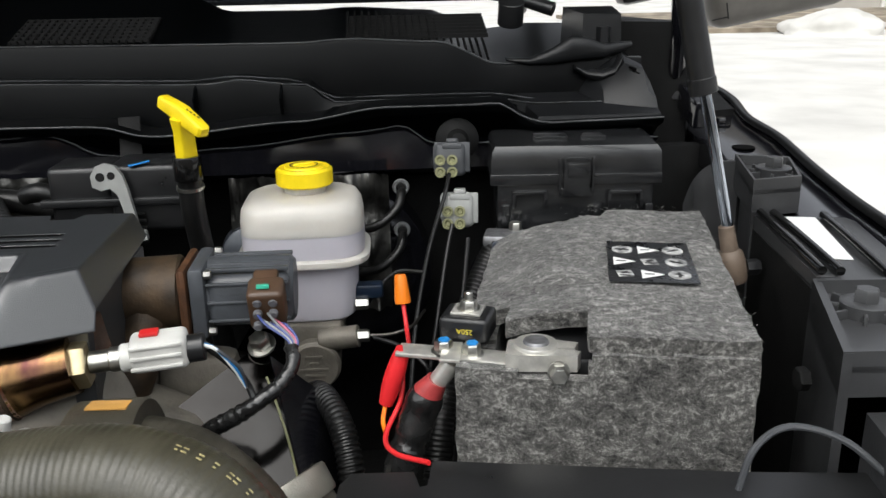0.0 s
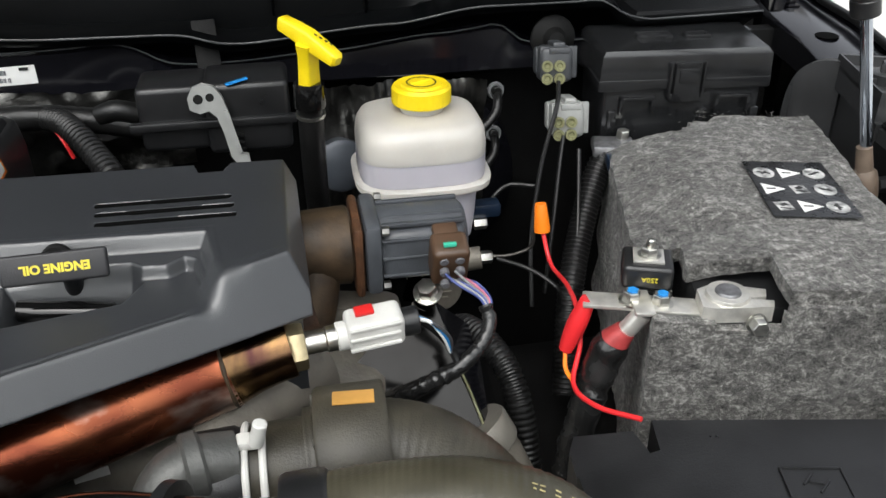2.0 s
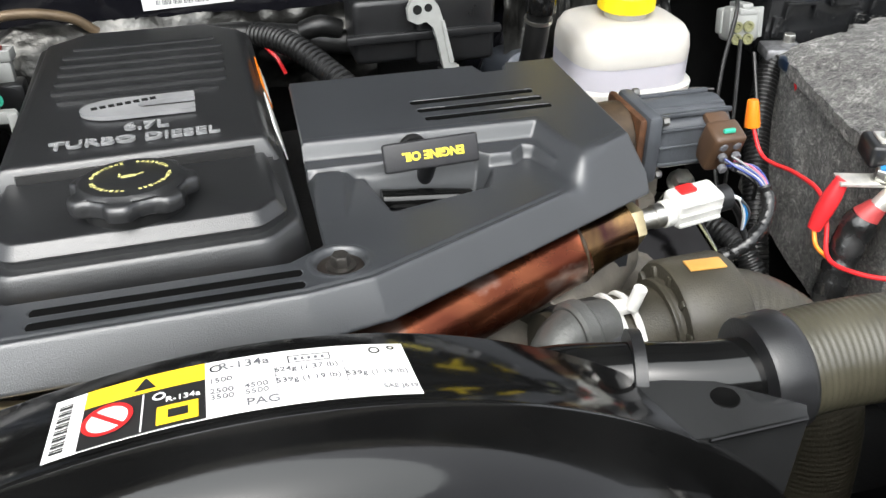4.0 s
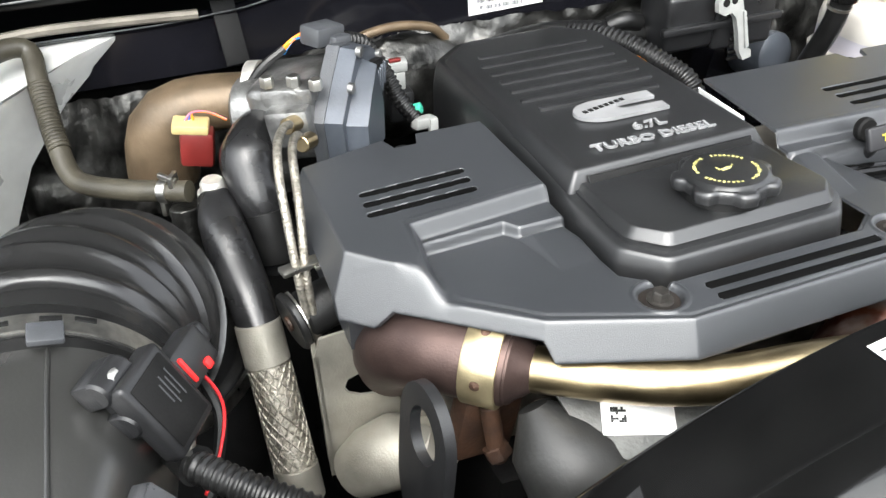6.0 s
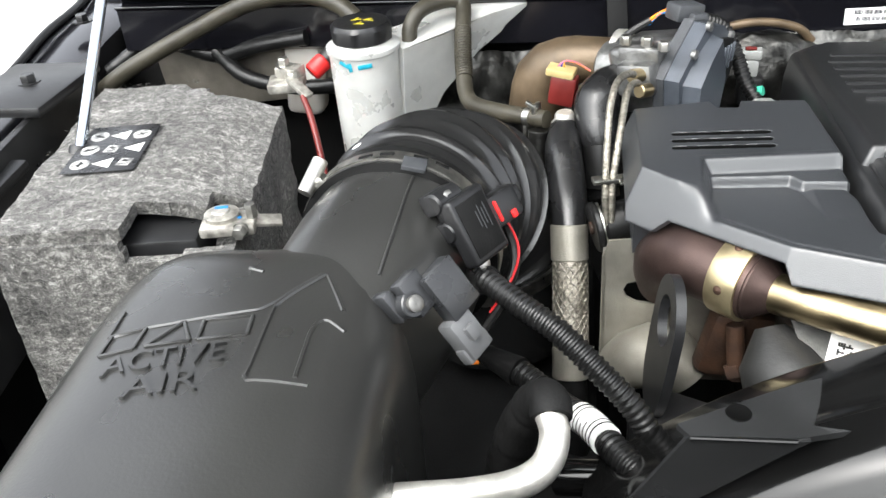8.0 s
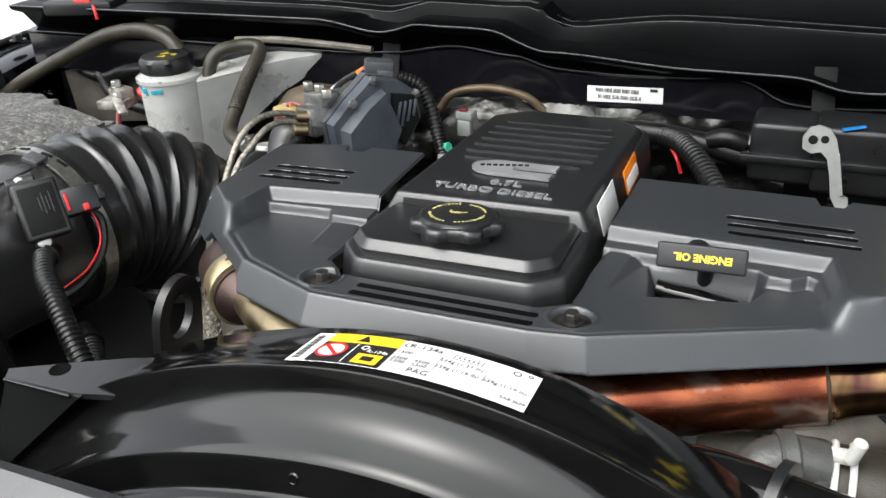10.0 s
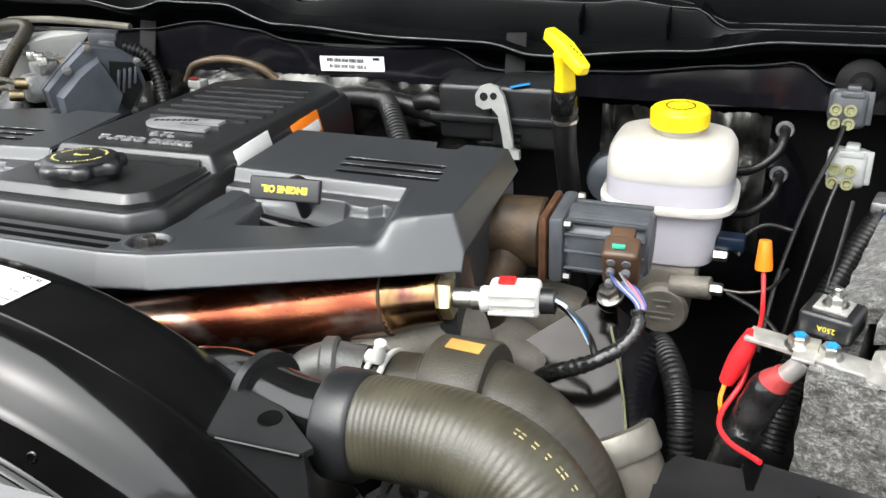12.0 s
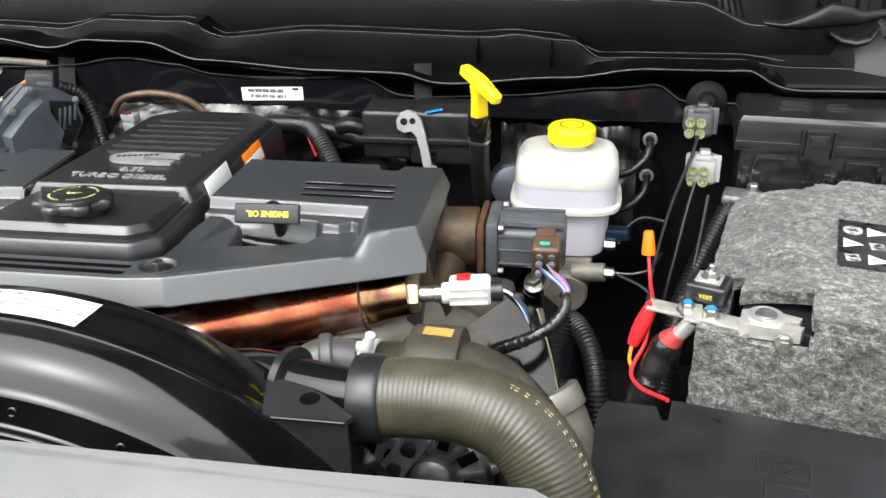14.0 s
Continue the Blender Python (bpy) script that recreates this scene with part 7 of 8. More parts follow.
DUCT = mat("duct_rubber", (0.013, 0.013, 0.013), 0.23, bump=0.1, bscale=400, var=0.3, scale=12, spec=0.75, rvar=0.1)
duct = thing("intake_duct", "black ribbed rubber intake duct with a steel clamp", "intake duct", (-0.40, 0.02, 1.1))
part("bellows", tube([(-0.4245, -0.070, 1.216), (-0.421, -0.040, 1.216), (-0.415, -0.008, 1.214), (-0.405, 0.024, 1.205), (-0.391, 0.052, 1.187), (-0.377, 0.073, 1.158), (-0.368, 0.085, 1.11), (-0.365, 0.09, 1.03)], lambda t: 0.0770 + 0.004 * min(1, 2.2 * t), 56, 0.0028, lambda s: (0.0026 * math.cos(2 * math.pi * (s - 0.046) / 0.0185) + 0.0010 * math.cos(4 * math.pi * (s - 0.046) / 0.0185) if 0.0365 < s < 0.1385 else -0.001) + 0.0050 * math.exp(-((s - 0.186) / 0.006) ** 2)), DUCT, duct, angle=60)
part("cuff", tube([(-0.4265, -0.078, 1.216), (-0.4255, -0.066, 1.216), (-0.4235, -0.050, 1.216)], 0.0795, 56, 0.006), BLACKRUB, duct)
part("clamp_band", tube([(-0.4262, -0.073, 1.216), (-0.4255, -0.066, 1.216), (-0.4250, -0.060, 1.216)], 0.0808, 64, 0.004), ZINC, duct, "bright steel clamp band")
part("clamp_screw", joined(cyl((-0.494, -0.076, 1.268), (-0.484, -0.054, 1.286), 0.0062), box((0.014, 0.012, 0.008), (-0.484, -0.066, 1.272), 0.002, (0, -45, 0))), ZINC, duct)
part("clamp_lug", box((0.018, 0.014, 0.004), (-0.406, -0.078, 1.294), 0.001, (8, 12, 0)), GREYP, duct)
part("paint_dot", lathe([(0, 0), (0.0045, 0), (0, 0.0006)], 16, pose(-0.4605, -0.032, 1.2868, -4, -30, 0)), PAPER, duct)
for a in (62, 74, 92, 104):
    t = radians(a)
    part("clamp_slot", box((0.011, 0.0035, 0.0014), (-0.4255 + 0.0809 * math.cos(t), -0.0665, 1.216 + 0.0809 * math.sin(t)), 0.0004, (0, 90 - a, 0)), MATTE, duct)
part("lower_clamp", tube([(-0.3715, 0.080, 1.134), (-0.3708, 0.081, 1.128), (-0.3702, 0.082, 1.122)], 0.0830, 56, 0.004), ZINC, duct)

# air flow sensor on the neck
maf = thing("air_flow_sensor", "square black air flow sensor with a red-locked plug", "sensor", (-0.37, -0.115, 1.26))
MF = facing((-0.362, -0.122, 1.268), (0.42, -0.25, -0.87), (0.55, 0.83, 0.03))


def mfp(name, bm, material, label=""):
    bm.transform(MF)
    return part(name, bm, material, maf, label)


mfp("housing", joined(box((0.050, 0.036, 0.014), (0, 0, 0.004), 0.003, seg=3), box((0.062, 0.016, 0.006), (0, -0.006, -0.002), 0.003), box((0.030, 0.022, 0.022), (0, 0, -0.010), 0.004)), PLAST, "")
mfp("face", box((0.040, 0.028, 0.0012), (0, 0, 0.0115), 0.0005), MATTE)
for x in (-0.026, -0.004):
    mfp("lobe", joined(cyl((x, 0.004, -0.002), (x, -0.019, -0.003), 0.0078, bevel=0.0015), box((0.0156, 0.023, 0.014), (x, -0.0075, -0.009), 0.002)), PLAST)
mfp("lobe_web", box((0.040, 0.018, 0.010), (-0.012, -0.006, -0.006), 0.002), PLAST)
for k in range(4):
    mfp("print_bar", box((0.018 - 0.006 * (k % 2), 0.0007, 0.0003), (-0.004, 0.009 - 0.003 * k, 0.0123), 0), GREYP)
for x in (-0.026, 0.026):
    s_ = lathe([(0, 0), (0.0056, 0), (0.0056, 0.003), (0.0035, 0.004), (0, 0.0035)], 16, pose(x, -0.008 + 0.002 * (x > 0), 0.001))
    mfp("screw", s_, ZINC)
mfp("plug", joined(box((0.024, 0.030, 0.016), (0.0, 0.031, 0.002), 0.003), box((0.014, 0.010, 0.010), (-0.002, 0.048, 0.002), 0.003)), PLAST)
mfp("red_lock", joined(box((0.016, 0.0026, 0.003), (0, 0.0205, 0.0105), 0.001), box((0.006, 0.005, 0.003), (0.008, 0.034, 0.0105), 0.001)), REDP, "red locking tab")
part("red_wire", tube([(-0.352, -0.092, 1.262), (-0.338, -0.090, 1.252), (-0.330, -0.098, 1.232), (-0.337, -0.112, 1.212), (-0.350, -0.130, 1.200)], 0.0010, 8), REDW, maf)
part("black_wire", tube([(-0.352, -0.088, 1.258), (-0.340, -0.082, 1.246), (-0.333, -0.095, 1.222), (-0.342, -0.115, 1.200), (-0.355, -0.14, 1.19)], 0.0038, 8), BLACKRUB, maf)

SENSORP = mat("sensor_plastic", (0.026, 0.027, 0.029), 0.30, bump=0.1, bscale=700, var=0.2, spec=0.7)
SENSORG = mat("sensor_plug_plastic", (0.10, 0.102, 0.105), 0.4, bump=0.1, var=0.2)
psen = thing("pressure_sensor", "grey pressure sensor and plug screwed to the air box", "sensor", (-0.38, -0.20, 1.24))
PS = facing((-0.381, -0.204, 1.268), (0.55, -0.10, -0.83), (0.50, 0.83, 0.2))


def psp(name, bm, material, label=""):
    bm.transform(PS)
    return part(name, bm, material, psen, label)


psp("body", box((0.034, 0.026, 0.013), (0.006, 0.011, 0.006), 0.0012), SENSORP)
psp("base", box((0.026, 0.018, 0.012), (-0.006, -0.006, 0.0), 0.0015), SENSORP)
psp("foot", box((0.022, 0.008, 0.016), (-0.008, -0.020, -0.010), 0.002), SENSORP)
psp("ear", cyl((-0.004, -0.014, -0.004), (-0.004, -0.014, 0.006), 0.0085), SENSORP)
psp("screw", lathe([(0, 0), (0.0055, 0), (0.0055, 0.003), (0.003, 0.004), (0, 0.0035)], 16, pose(-0.004, -0.014, 0.006)), OLDZINC)
psp("plug", joined(box((0.030, 0.020, 0.016), (0.036, 0.002, 0.004), 0.003), box((0.012, 0.024, 0.010), (0.046, 0.002, 0.004), 0.002), box((0.010, 0.008, 0.006), (0.034, 0.002, 0.013), 0.001)), SENSORG, "grey wiring plug")
for k in range(3):
    part("wire", tube([(-0.364 + 0.002 * k, -0.200 + 0.004 * k, 1.232), (-0.362 + 0.002 * k, -0.202 + 0.004 * k, 1.224), (-0.358, -0.203 + 0.003 * k, 1.214), (-0.352, -0.196, 1.208)], 0.0013, 6, 0.003), ORANGE if k != 1 else BROWNC, psen)

for pts, r, lab in (([(-0.357, -0.128, 1.232), (-0.348, -0.143, 1.236), (-0.325, -0.165, 1.233), (-0.300, -0.182, 1.225), (-0.275, -0.198, 1.208), (-0.250, -0.212, 1.186), (-0.235, -0.22, 1.16)], 0.0088, "black corrugated conduit from the air sensors"), ([(-0.345, -0.125, 1.150), (-0.325, -0.140, 1.150), (-0.300, -0.165, 1.148), (-0.282, -0.200, 1.165), (-0.262, -0.235, 1.172), (-0.24, -0.26, 1.165), (-0.22, -0.28, 1.14)], 0.0098, "second black conduit with a white barcode wrap")):
    c = thing("wire_conduit", lab, "conduit", pts[1])
    part("conduit", loom(pts, r), BLACKRUB, c)
    v0, v1 = Vector(pts[0]), Vector(pts[1])
    part("taped_end", tube([v0 - (v1 - v0) * 0.5, v0, v0.lerp(v1, 0.8)], lambda t: r * (0.80 + 0.42 * t), 16, 0.003), BLACKRUB, c, "black tape round the conduit's end")
    if "white" in lab:
        part("barcode_wrap", tube([(-0.284, -0.197, 1.164), (-0.276, -0.211, 1.169), (-0.268, -0.226, 1.172)], 0.0108, 18), PAPER, c, "white barcode wrap")
        for k in range(7):
            part("barcode_bar", tube([Vector((-0.282, -0.200, 1.1655)).lerp(Vector((-0.270, -0.222, 1.1715)), k / 6), Vector((-0.282, -0.200, 1.1655)).lerp(Vector((-0.270, -0.222, 1.1715)), k / 6 + 0.04)], 0.0111, 18, 0.0008), INK, c)
ac = thing("refrigerant_pipe", "bare aluminium refrigerant pipe with a black cloth sleeve", "pipe", (-0.36, -0.3, 1.2))
part("pipe", tube([(-0.48, -0.330, 1.200), (-0.43, -0.322, 1.207), (-0.387, -0.318, 1.212), (-0.345, -0.312, 1.213), (-0.318, -0.302, 1.2125), (-0.304, -0.290, 1.216), (-0.300, -0.277, 1.226), (-0.304, -0.266, 1.234)], 0.0088, 20, 0.004), TIN, ac)
part("cloth_sleeve", tube([(-0.302, -0.270, 1.231), (-0.304, -0.258, 1.234), (-0.313, -0.243, 1.215), (-0.324, -0.232, 1.180), (-0.332, -0.222, 1.13), (-0.338, -0.21, 1.06)], lambda t: 0.0120 + 0.007 * t, 18, 0.003, lambda s: 0.0018 * noise.noise(Vector((s * 120, 3, 0)))), MATTE, ac, "black cloth sleeve")

# coolant bottle
TEAL = mat("teal_marker", (0.01, 0.30, 0.42), 0.45, var=0.25, scale=300)
cool = thing("coolant_bottle", "white translucent coolant bottle with a black cap", "coolant bottle", (-0.513, 0.235, 1.1))
CX, CY = -0.5135, 0.236
part("bottle", lathe([(0, 1.06), (0.026, 1.06), (0.030, 1.065), (0.0325, 1.10), (0.0355, 1.20), (0.0370, 1.266), (0.0374, 1.272), (0.0395, 1.2735), (0.0395, 1.2785), (0.0330, 1.282), (0.0290, 1.284), (0.0290, 1.290), (0, 1.290)], 48, pose(CX, CY, 0), lambda a, z: 1 + 0.012 * math.cos(6 * a) * (z < 1.265)), POLYC, cool)
tank = loft([[Vector(p) + o for p in ((-0.480, 0.245, 1.272), (-0.440, 0.268, 1.279), (-0.390, 0.305, 1.290), (-0.330, 0.352, 1.2925), (-0.322, 0.360, 1.286), (-0.376, 0.338, 1.264), (-0.408, 0.318, 1.243), (-0.446, 0.286, 1.206), (-0.466, 0.264, 1.170), (-0.488, 0.245, 1.12))] for o in (Vector((0.010, -0.012, 0)), Vector((0.004, -0.004, 0.002)), Vector((-0.03, 0.035, 0.002)), Vector((-0.035, 0.042, -0.002)))])
part("side_tank", tank, POLYC, cool)
part("fluid", lathe([(0, 1.062), (0.0265, 1.063), (0.0320, 1.12), (0.0330, 1.130), (0, 1.130)], 32, pose(CX, CY, 0)), REDP, cool, "red coolant showing at the bottom")
capc = part("cap", lathe([(0, 0), (0.0300, 0), (0.0320, 0.0015), (0.0325, 0.015), (0.0290, 0.0195), (0.022, 0.0190), (0, 0.0185)], 72, pose(CX, CY, 1.283), lambda a, z: 1 + (0.035 * max(0, math.cos(8 * a)) - 0.02 if 0.001 < z < 0.018 else 0)), PLAST, cool, "black fluted cap with yellow print")
for p, r in (((-0.006, 0.006), 20), ((0.008, 0.004), -15), ((0.0, -0.008), 0)):
    part("print_mark", joined(box((0.011, 0.0018, 0.0003), (CX + p[0], CY + p[1], 1.3022), 0, (0, 0, r)), box((0.006, 0.0018, 0.0003), (CX + p[0], CY + p[1] + 0.004, 1.3022), 0, (0, 0, r + 50))), YELPAINT, capc)
part("blue_tick", joined(box((0.012, 0.001, 0.0035), (CX - 0.013, CY - 0.0358, 1.2675), 0.0003, (0, 25, -20)), box((0.004, 0.001, 0.009), (CX - 0.007, CY - 0.0372, 1.2650), 0.0003, (0, -10, -10)), box((0.015, 0.001, 0.0045), (CX + 0.009, CY - 0.0370, 1.2660), 0.0003, (0, -6, 14))), TEAL, cool, "teal inspection mark")
hose1 = thing("coolant_hose", "olive-black coolant hose over the bottle", "hose", (-0.42, 0.25, 1.2))
part("hose", tube([(-0.466, 0.252, 1.270), (-0.465, 0.258, 1.288), (-0.455, 0.268, 1.302), (-0.438, 0.283, 1.306), (-0.420, 0.291, 1.306), (-0.4105, 0.288, 1.300), (-0.409, 0.262, 1.283), (-0.406, 0.228, 1.258), (-0.401, 0.198, 1.237), (-0.390, 0.180, 1.231), (-0.358, 0.152, 1.234), (-0.316, 0.124, 1.239)], 0.0084, 18), RUBBER, hose1)
part("wear_ribs", tube([(-0.409, 0.262, 1.283), (-0.4075, 0.245, 1.271), (-0.406, 0.228, 1.258), (-0.4035, 0.212, 1.247)], 0.0087, 18, 0.0008, lambda s: 0.0006 * math.sin(s * 2 * math.pi / 0.0032)), RUBBER, hose1)
part("clip", joined(lathe([(0.0084, 0), (0.0098, 0), (0.0098, 0.007), (0.0084, 0.007)], 20, axis((-0.335, 0.137, 1.2365), (0.62, -0.45, 0.08))), box((0.014, 0.004, 0.004), (-0.330, 0.131, 1.2500), 0.001, (0, 20, -30)), box((0.004, 0.010, 0.014), (-0.335, 0.134, 1.2250), 0.001, (0, 0, -30)), box((0.004, 0.012, 0.010), (-0.326, 0.130, 1.2480), 0.001, (0, 0, -30))), ZINC, hose1, "silver spring clip")
hose2 = thing("coolant_hose", "olive-black hose running to the fender", "hose", (-0.65, 0.28, 1.2))
part("hose", tube([(-0.86, 0.26, 1.205), (-0.81, 0.275, 1.238), (-0.73, 0.289, 1.276), (-0.660, 0.297, 1.305), (-0.600, 0.300, 1.314), (-0.555, 0.295, 1.305), (-0.530, 0.285, 1.290)], 0.0098, 18), RUBBER, hose2)
washer = thing("washer_neck", "pale plastic washer bottle standing behind the battery", "bottle", (-0.60, 0.33, 1.1))
part("body", box((0.047, 0.04, 0.18), (-0.612, 0.348, 1.245), 0.010, (0, 6, 0), 3), POLY, washer)

OLDTIN = mat("dull_tinned_metal", (0.38, 0.365, 0.33), 0.45, metal=0.6, var=0.5, scale=110, bump=0.4, bscale=400)
gt = thing("battery_terminal", "silver battery clamp with nuts and a red cable cap", "terminal", (-0.605, 0.235, 1.22))
part("block", joined(box((0.040, 0.034, 0.012), (-0.603, 0.232, 1.236), 0.003, (0, 0, 10)), box((0.028, 0.022, 0.014), (-0.600, 0.240, 1.247), 0.003, (0, 0, -20)), box((0.034, 0.012, 0.006), (-0.584, 0.215, 1.238), 0.002, (0, 25, -35))), OLDTIN, gt)
hexbolt((-0.606, 0.240, 1.254), (0, 0, 1), 0.0065, 0.009, ZINC, gt, "nut", 0.009)
hexbolt((-0.594, 0.226, 1.243), (0, 0, 1), 0.0060, 0.008, ZINC, gt, "nut", 0.008)
part("red_cap", cyl((-0.580, 0.252, 1.240), (-0.566, 0.264, 1.251), 0.0105, bevel=0.002), REDP, gt, "red rubber cable cap")
part("cable", tube([(-0.566, 0.267, 1.249), (-0.552, 0.275, 1.258), (-0.54, 0.29, 1.25)], 0.011), BLACKRUB, gt)
part("red_cable", tube([(-0.578, 0.205, 1.232), (-0.566, 0.185, 1.215), (-0.55, 0.15, 1.18), (-0.53, 0.10, 1.13)], 0.0035), DARKRED, gt)
gt2 = thing("battery_terminal", "front battery clamp with blue paint on its bolt", "terminal", (-0.575, -0.05, 1.22))
part("clamp", joined(box((0.046, 0.030, 0.010), (-0.572, -0.050, 1.225), 0.003, (0, 0, 10)), box((0.030, 0.014, 0.004), (-0.545, -0.042, 1.224), 0.001, (8, 10, 20)), lathe([(0.0085, 0), (0.0140, 0), (0.0145, 0.006), (0.0085, 0.008)], 24, pose(-0.578, -0.048, 1.228))), OLDTIN, gt2)
part("post", lathe([(0, 0), (0.0088, 0), (0.0080, 0.0085), (0.0070, 0.0095), (0, 0.0095)], 24, pose(-0.578, -0.048, 1.228)), OLDTIN, gt2)
part("blue_streak", joined(box((0.011, 0.0035, 0.0006), (-0.578, -0.0455, 1.2380), 0.0002, (0, 0, 12)), box((0.010, 0.0028, 0.0006), (-0.566, -0.0490, 1.2310), 0.0002, (0, 0, -8))), BLUE, gt2, "blue paint streak")
hexbolt((-0.558, -0.062, 1.226), (0, -1, 0), 0.006, 0.008, OLDZINC, gt2, "bolt", 0.007)
hexbolt((-0.553, -0.046, 1.230), (0, 0, 1), 0.005, 0.012, OLDZINC, gt2, "stud")

# ---- throttle actuator and turbo side ----
thr = thing("throttle_actuator", "blue-grey throttle actuator on a bare aluminium body", "actuator", (-0.2, 0.15, 1.2))
TA = Vector((0.81, -0.54, 0.20)).normalized()
TC = Vector((-0.176, 0.140, 1.2795))
TU = TA.cross(Vector((0, 0, 1))).normalized() * -1
TM = facing(TC, TU, Vector((0, 0, 1)))
TP = [(-0.003, 0.046), (0.030, 0.036), (0.048, 0.022), (0.052, -0.006), (0.034, -0.034), (-0.012, -0.041), (-0.048, -0.038), (-0.053, 0.006), (-0.030, 0.026)]
part("flange", prism(TP, -0.020, -0.010, 0.002, m=TM), GREYP, thr)
part("cover", prism([(x * 0.95, y * 0.95) for x, y in TP], -0.010, 0.004, 0.003, 0.001, 3, TM), DARKALU, thr, "blue-grey cast cover")
part("cover_dome", prism([(-0.040, -0.030), (0.006, -0.034), (0.020, -0.010), (0.004, 0.030), (-0.018, 0.018), (-0.040, 0.000)], 0.002, lambda x, y: 0.020 - 0.25 * max(0, x) - 0.1 * max(0, y), 0.006, 0.004, 3, TM), DARKALU, thr)
part("finned_plate", prism([(0.016, 0.026), (0.040, 0.020), (0.044, -0.006), (0.026, -0.030), (0.012, -0.012)], 0.002, 0.010, 0.002, m=TM), MATTE, thr, "dark finned plate")
for k in range(4):
    r_ = box((0.003, 0.030 - 0.004 * k, 0.003), (0.019 + 0.0065 * k, 0.002 + 0.002 * k, 0.011), 0.0008, (0, 0, -14))
    r_.transform(TM)
    part("fin", r_, DARKALU, thr)
for x, y in TP[::2]:
    part("screw", lathe([(0, 0), (0.0044, 0), (0.0044, 0.004), (0, 0.005)], 12, TM @ pose(x * 0.92, y * 0.92, 0.003)), ALU, thr)
part("body", joined(box((0.060, 0.066, 0.064), TC - TA * 0.048, 0.008, (0, -12, -33), 3), cyl(TC - TA * 0.02, TC - TA * 0.10, 0.030, bevel=0.004)), ALU, thr, "bare cast aluminium body")
part("top_port", joined(box((0.030, 0.022, 0.016), (-0.190, 0.180, 1.322), 0.003, (0, 8, 30)), box((0.018, 0.014, 0.020), (-0.180, 0.172, 1.313), 0.003, (0, 8, 30))), GREYP, thr)
part("fitting_block", joined(box((0.034, 0.030, 0.030), (-0.232, 0.118, 1.283), 0.004, (0, -8, -30)), box((0.040, 0.022, 0.014), (-0.230, 0.128, 1.302), 0.003, (0, -6, -30))), ALU, thr)
for p in ((-0.246, 0.130, 1.309), (-0.228, 0.122, 1.310), (-0.214, 0.112, 1.309)):
    hexbolt(p, (0, 0, 1), 0.0052, 0.008, ZINC, thr, "bolt")
part("wire_loom", loom([(-0.172, 0.186, 1.312), (-0.152, 0.196, 1.300), (-0.138, 0.192, 1.276), (-0.128, 0.182, 1.252), (-0.118, 0.170, 1.238)], 0.0075), BLACKRUB, thr)
for k, m_ in enumerate((BLUE, ORANGE, ORANGE)):
    part("wire", tube([(-0.200, 0.186, 1.320 + 0.002 * k), (-0.212, 0.188, 1.318), (-0.222, 0.186, 1.308 + 0.002 * k)], 0.0017, 6), m_, thr)
part("black_lead", tube([(-0.220, 0.187, 1.312), (-0.240, 0.185, 1.300), (-0.262, 0.190, 1.275), (-0.285, 0.205, 1.262)], 0.0035, 8), BLACKRUB, thr)

for dx, dz in ((0.0, 0.0), (0.0150, -0.008)):
    bl = thing("braided_line", "slim steel-braided line bending down past the cover", "braided line", (-0.26, 0.05, 1.25))
    part("braid", tube([(-0.236 + dx * 0.4, 0.100 - dx, 1.291 + dz), (-0.246 + dx * 0.5, 0.080, 1.300 + dz), (-0.256 + dx * 0.6, 0.055, 1.302 + dz), (-0.262 + dx * 0.7, 0.030, 1.291 + dz), (-0.264 + dx * 0.6, 0.010, 1.270), (-0.265 + dx * 0.4, -0.006, 1.245), (-0.264 + dx * 0.3, -0.012, 1.220), (-0.258, -0.014, 1.17)], 0.0030, 14, 0.0009, lambda s: 0.00018 * math.sin(s * 2 * math.pi / 0.0030)), BRAID, bl)
    part("end_fitting", cyl((-0.232 + dx * 0.4, 0.104 - dx, 1.290 + dz), (-0.242 + dx * 0.4, 0.094 - dx, 1.2925 + dz), 0.0062, seg=12), GOLD, bl, "brass end fitting")
ht = thing("line_clip", "steel clip tying the braided lines", "clip", (-0.265, 0.01, 1.245))
part("band", box((0.028, 0.010, 0.004), (-0.262, -0.006, 1.244), 0.001, (0, 0, 12)), ZINC, ht)
part("tail", box((0.020, 0.004, 0.003), (-0.244, -0.010, 1.245), 0.001, (0, -8, 10)), ZINC, ht)

SATIN = mat("satin_black_rubber", (0.010, 0.010, 0.0105), 0.27, bump=0.15, bscale=300, var=0.35, scale=30, spec=0.5, rvar=0.1)
elb = thing("oil_drain_hose", "black rubber elbow with a braided steel hose below", "hose", (-0.29, 0.02, 1.1))
part("elbow", tube([(-0.299, 0.112, 1.232), (-0.300, 0.085, 1.226), (-0.297, 0.058, 1.208), (-0.294, 0.035, 1.195), (-0.2925, 0.016, 1.180)], lambda t: 0.0150 + 0.0025 * math.sin(math.pi * t), 24), SATIN, elb)
part("cap_nut", lathe([(0, 0), (0.0125, 0), (0.0125, 0.008), (0.0095, 0.009), (0.0095, 0.015), (0.0075, 0.018), (0, 0.018)], 20, pose(-0.299, 0.116, 1.232)), TIN, elb)
for k, (a, b) in enumerate((((-0.2935, 0.020, 1.186), (-0.2925, 0.006, 1.158)), ((-0.2905, -0.036, 1.094), (-0.290, -0.048, 1.070)))):
    part("crimp", cyl(a, b, 0.0165), HEATSH, elb, "pale steel crimp sleeve")
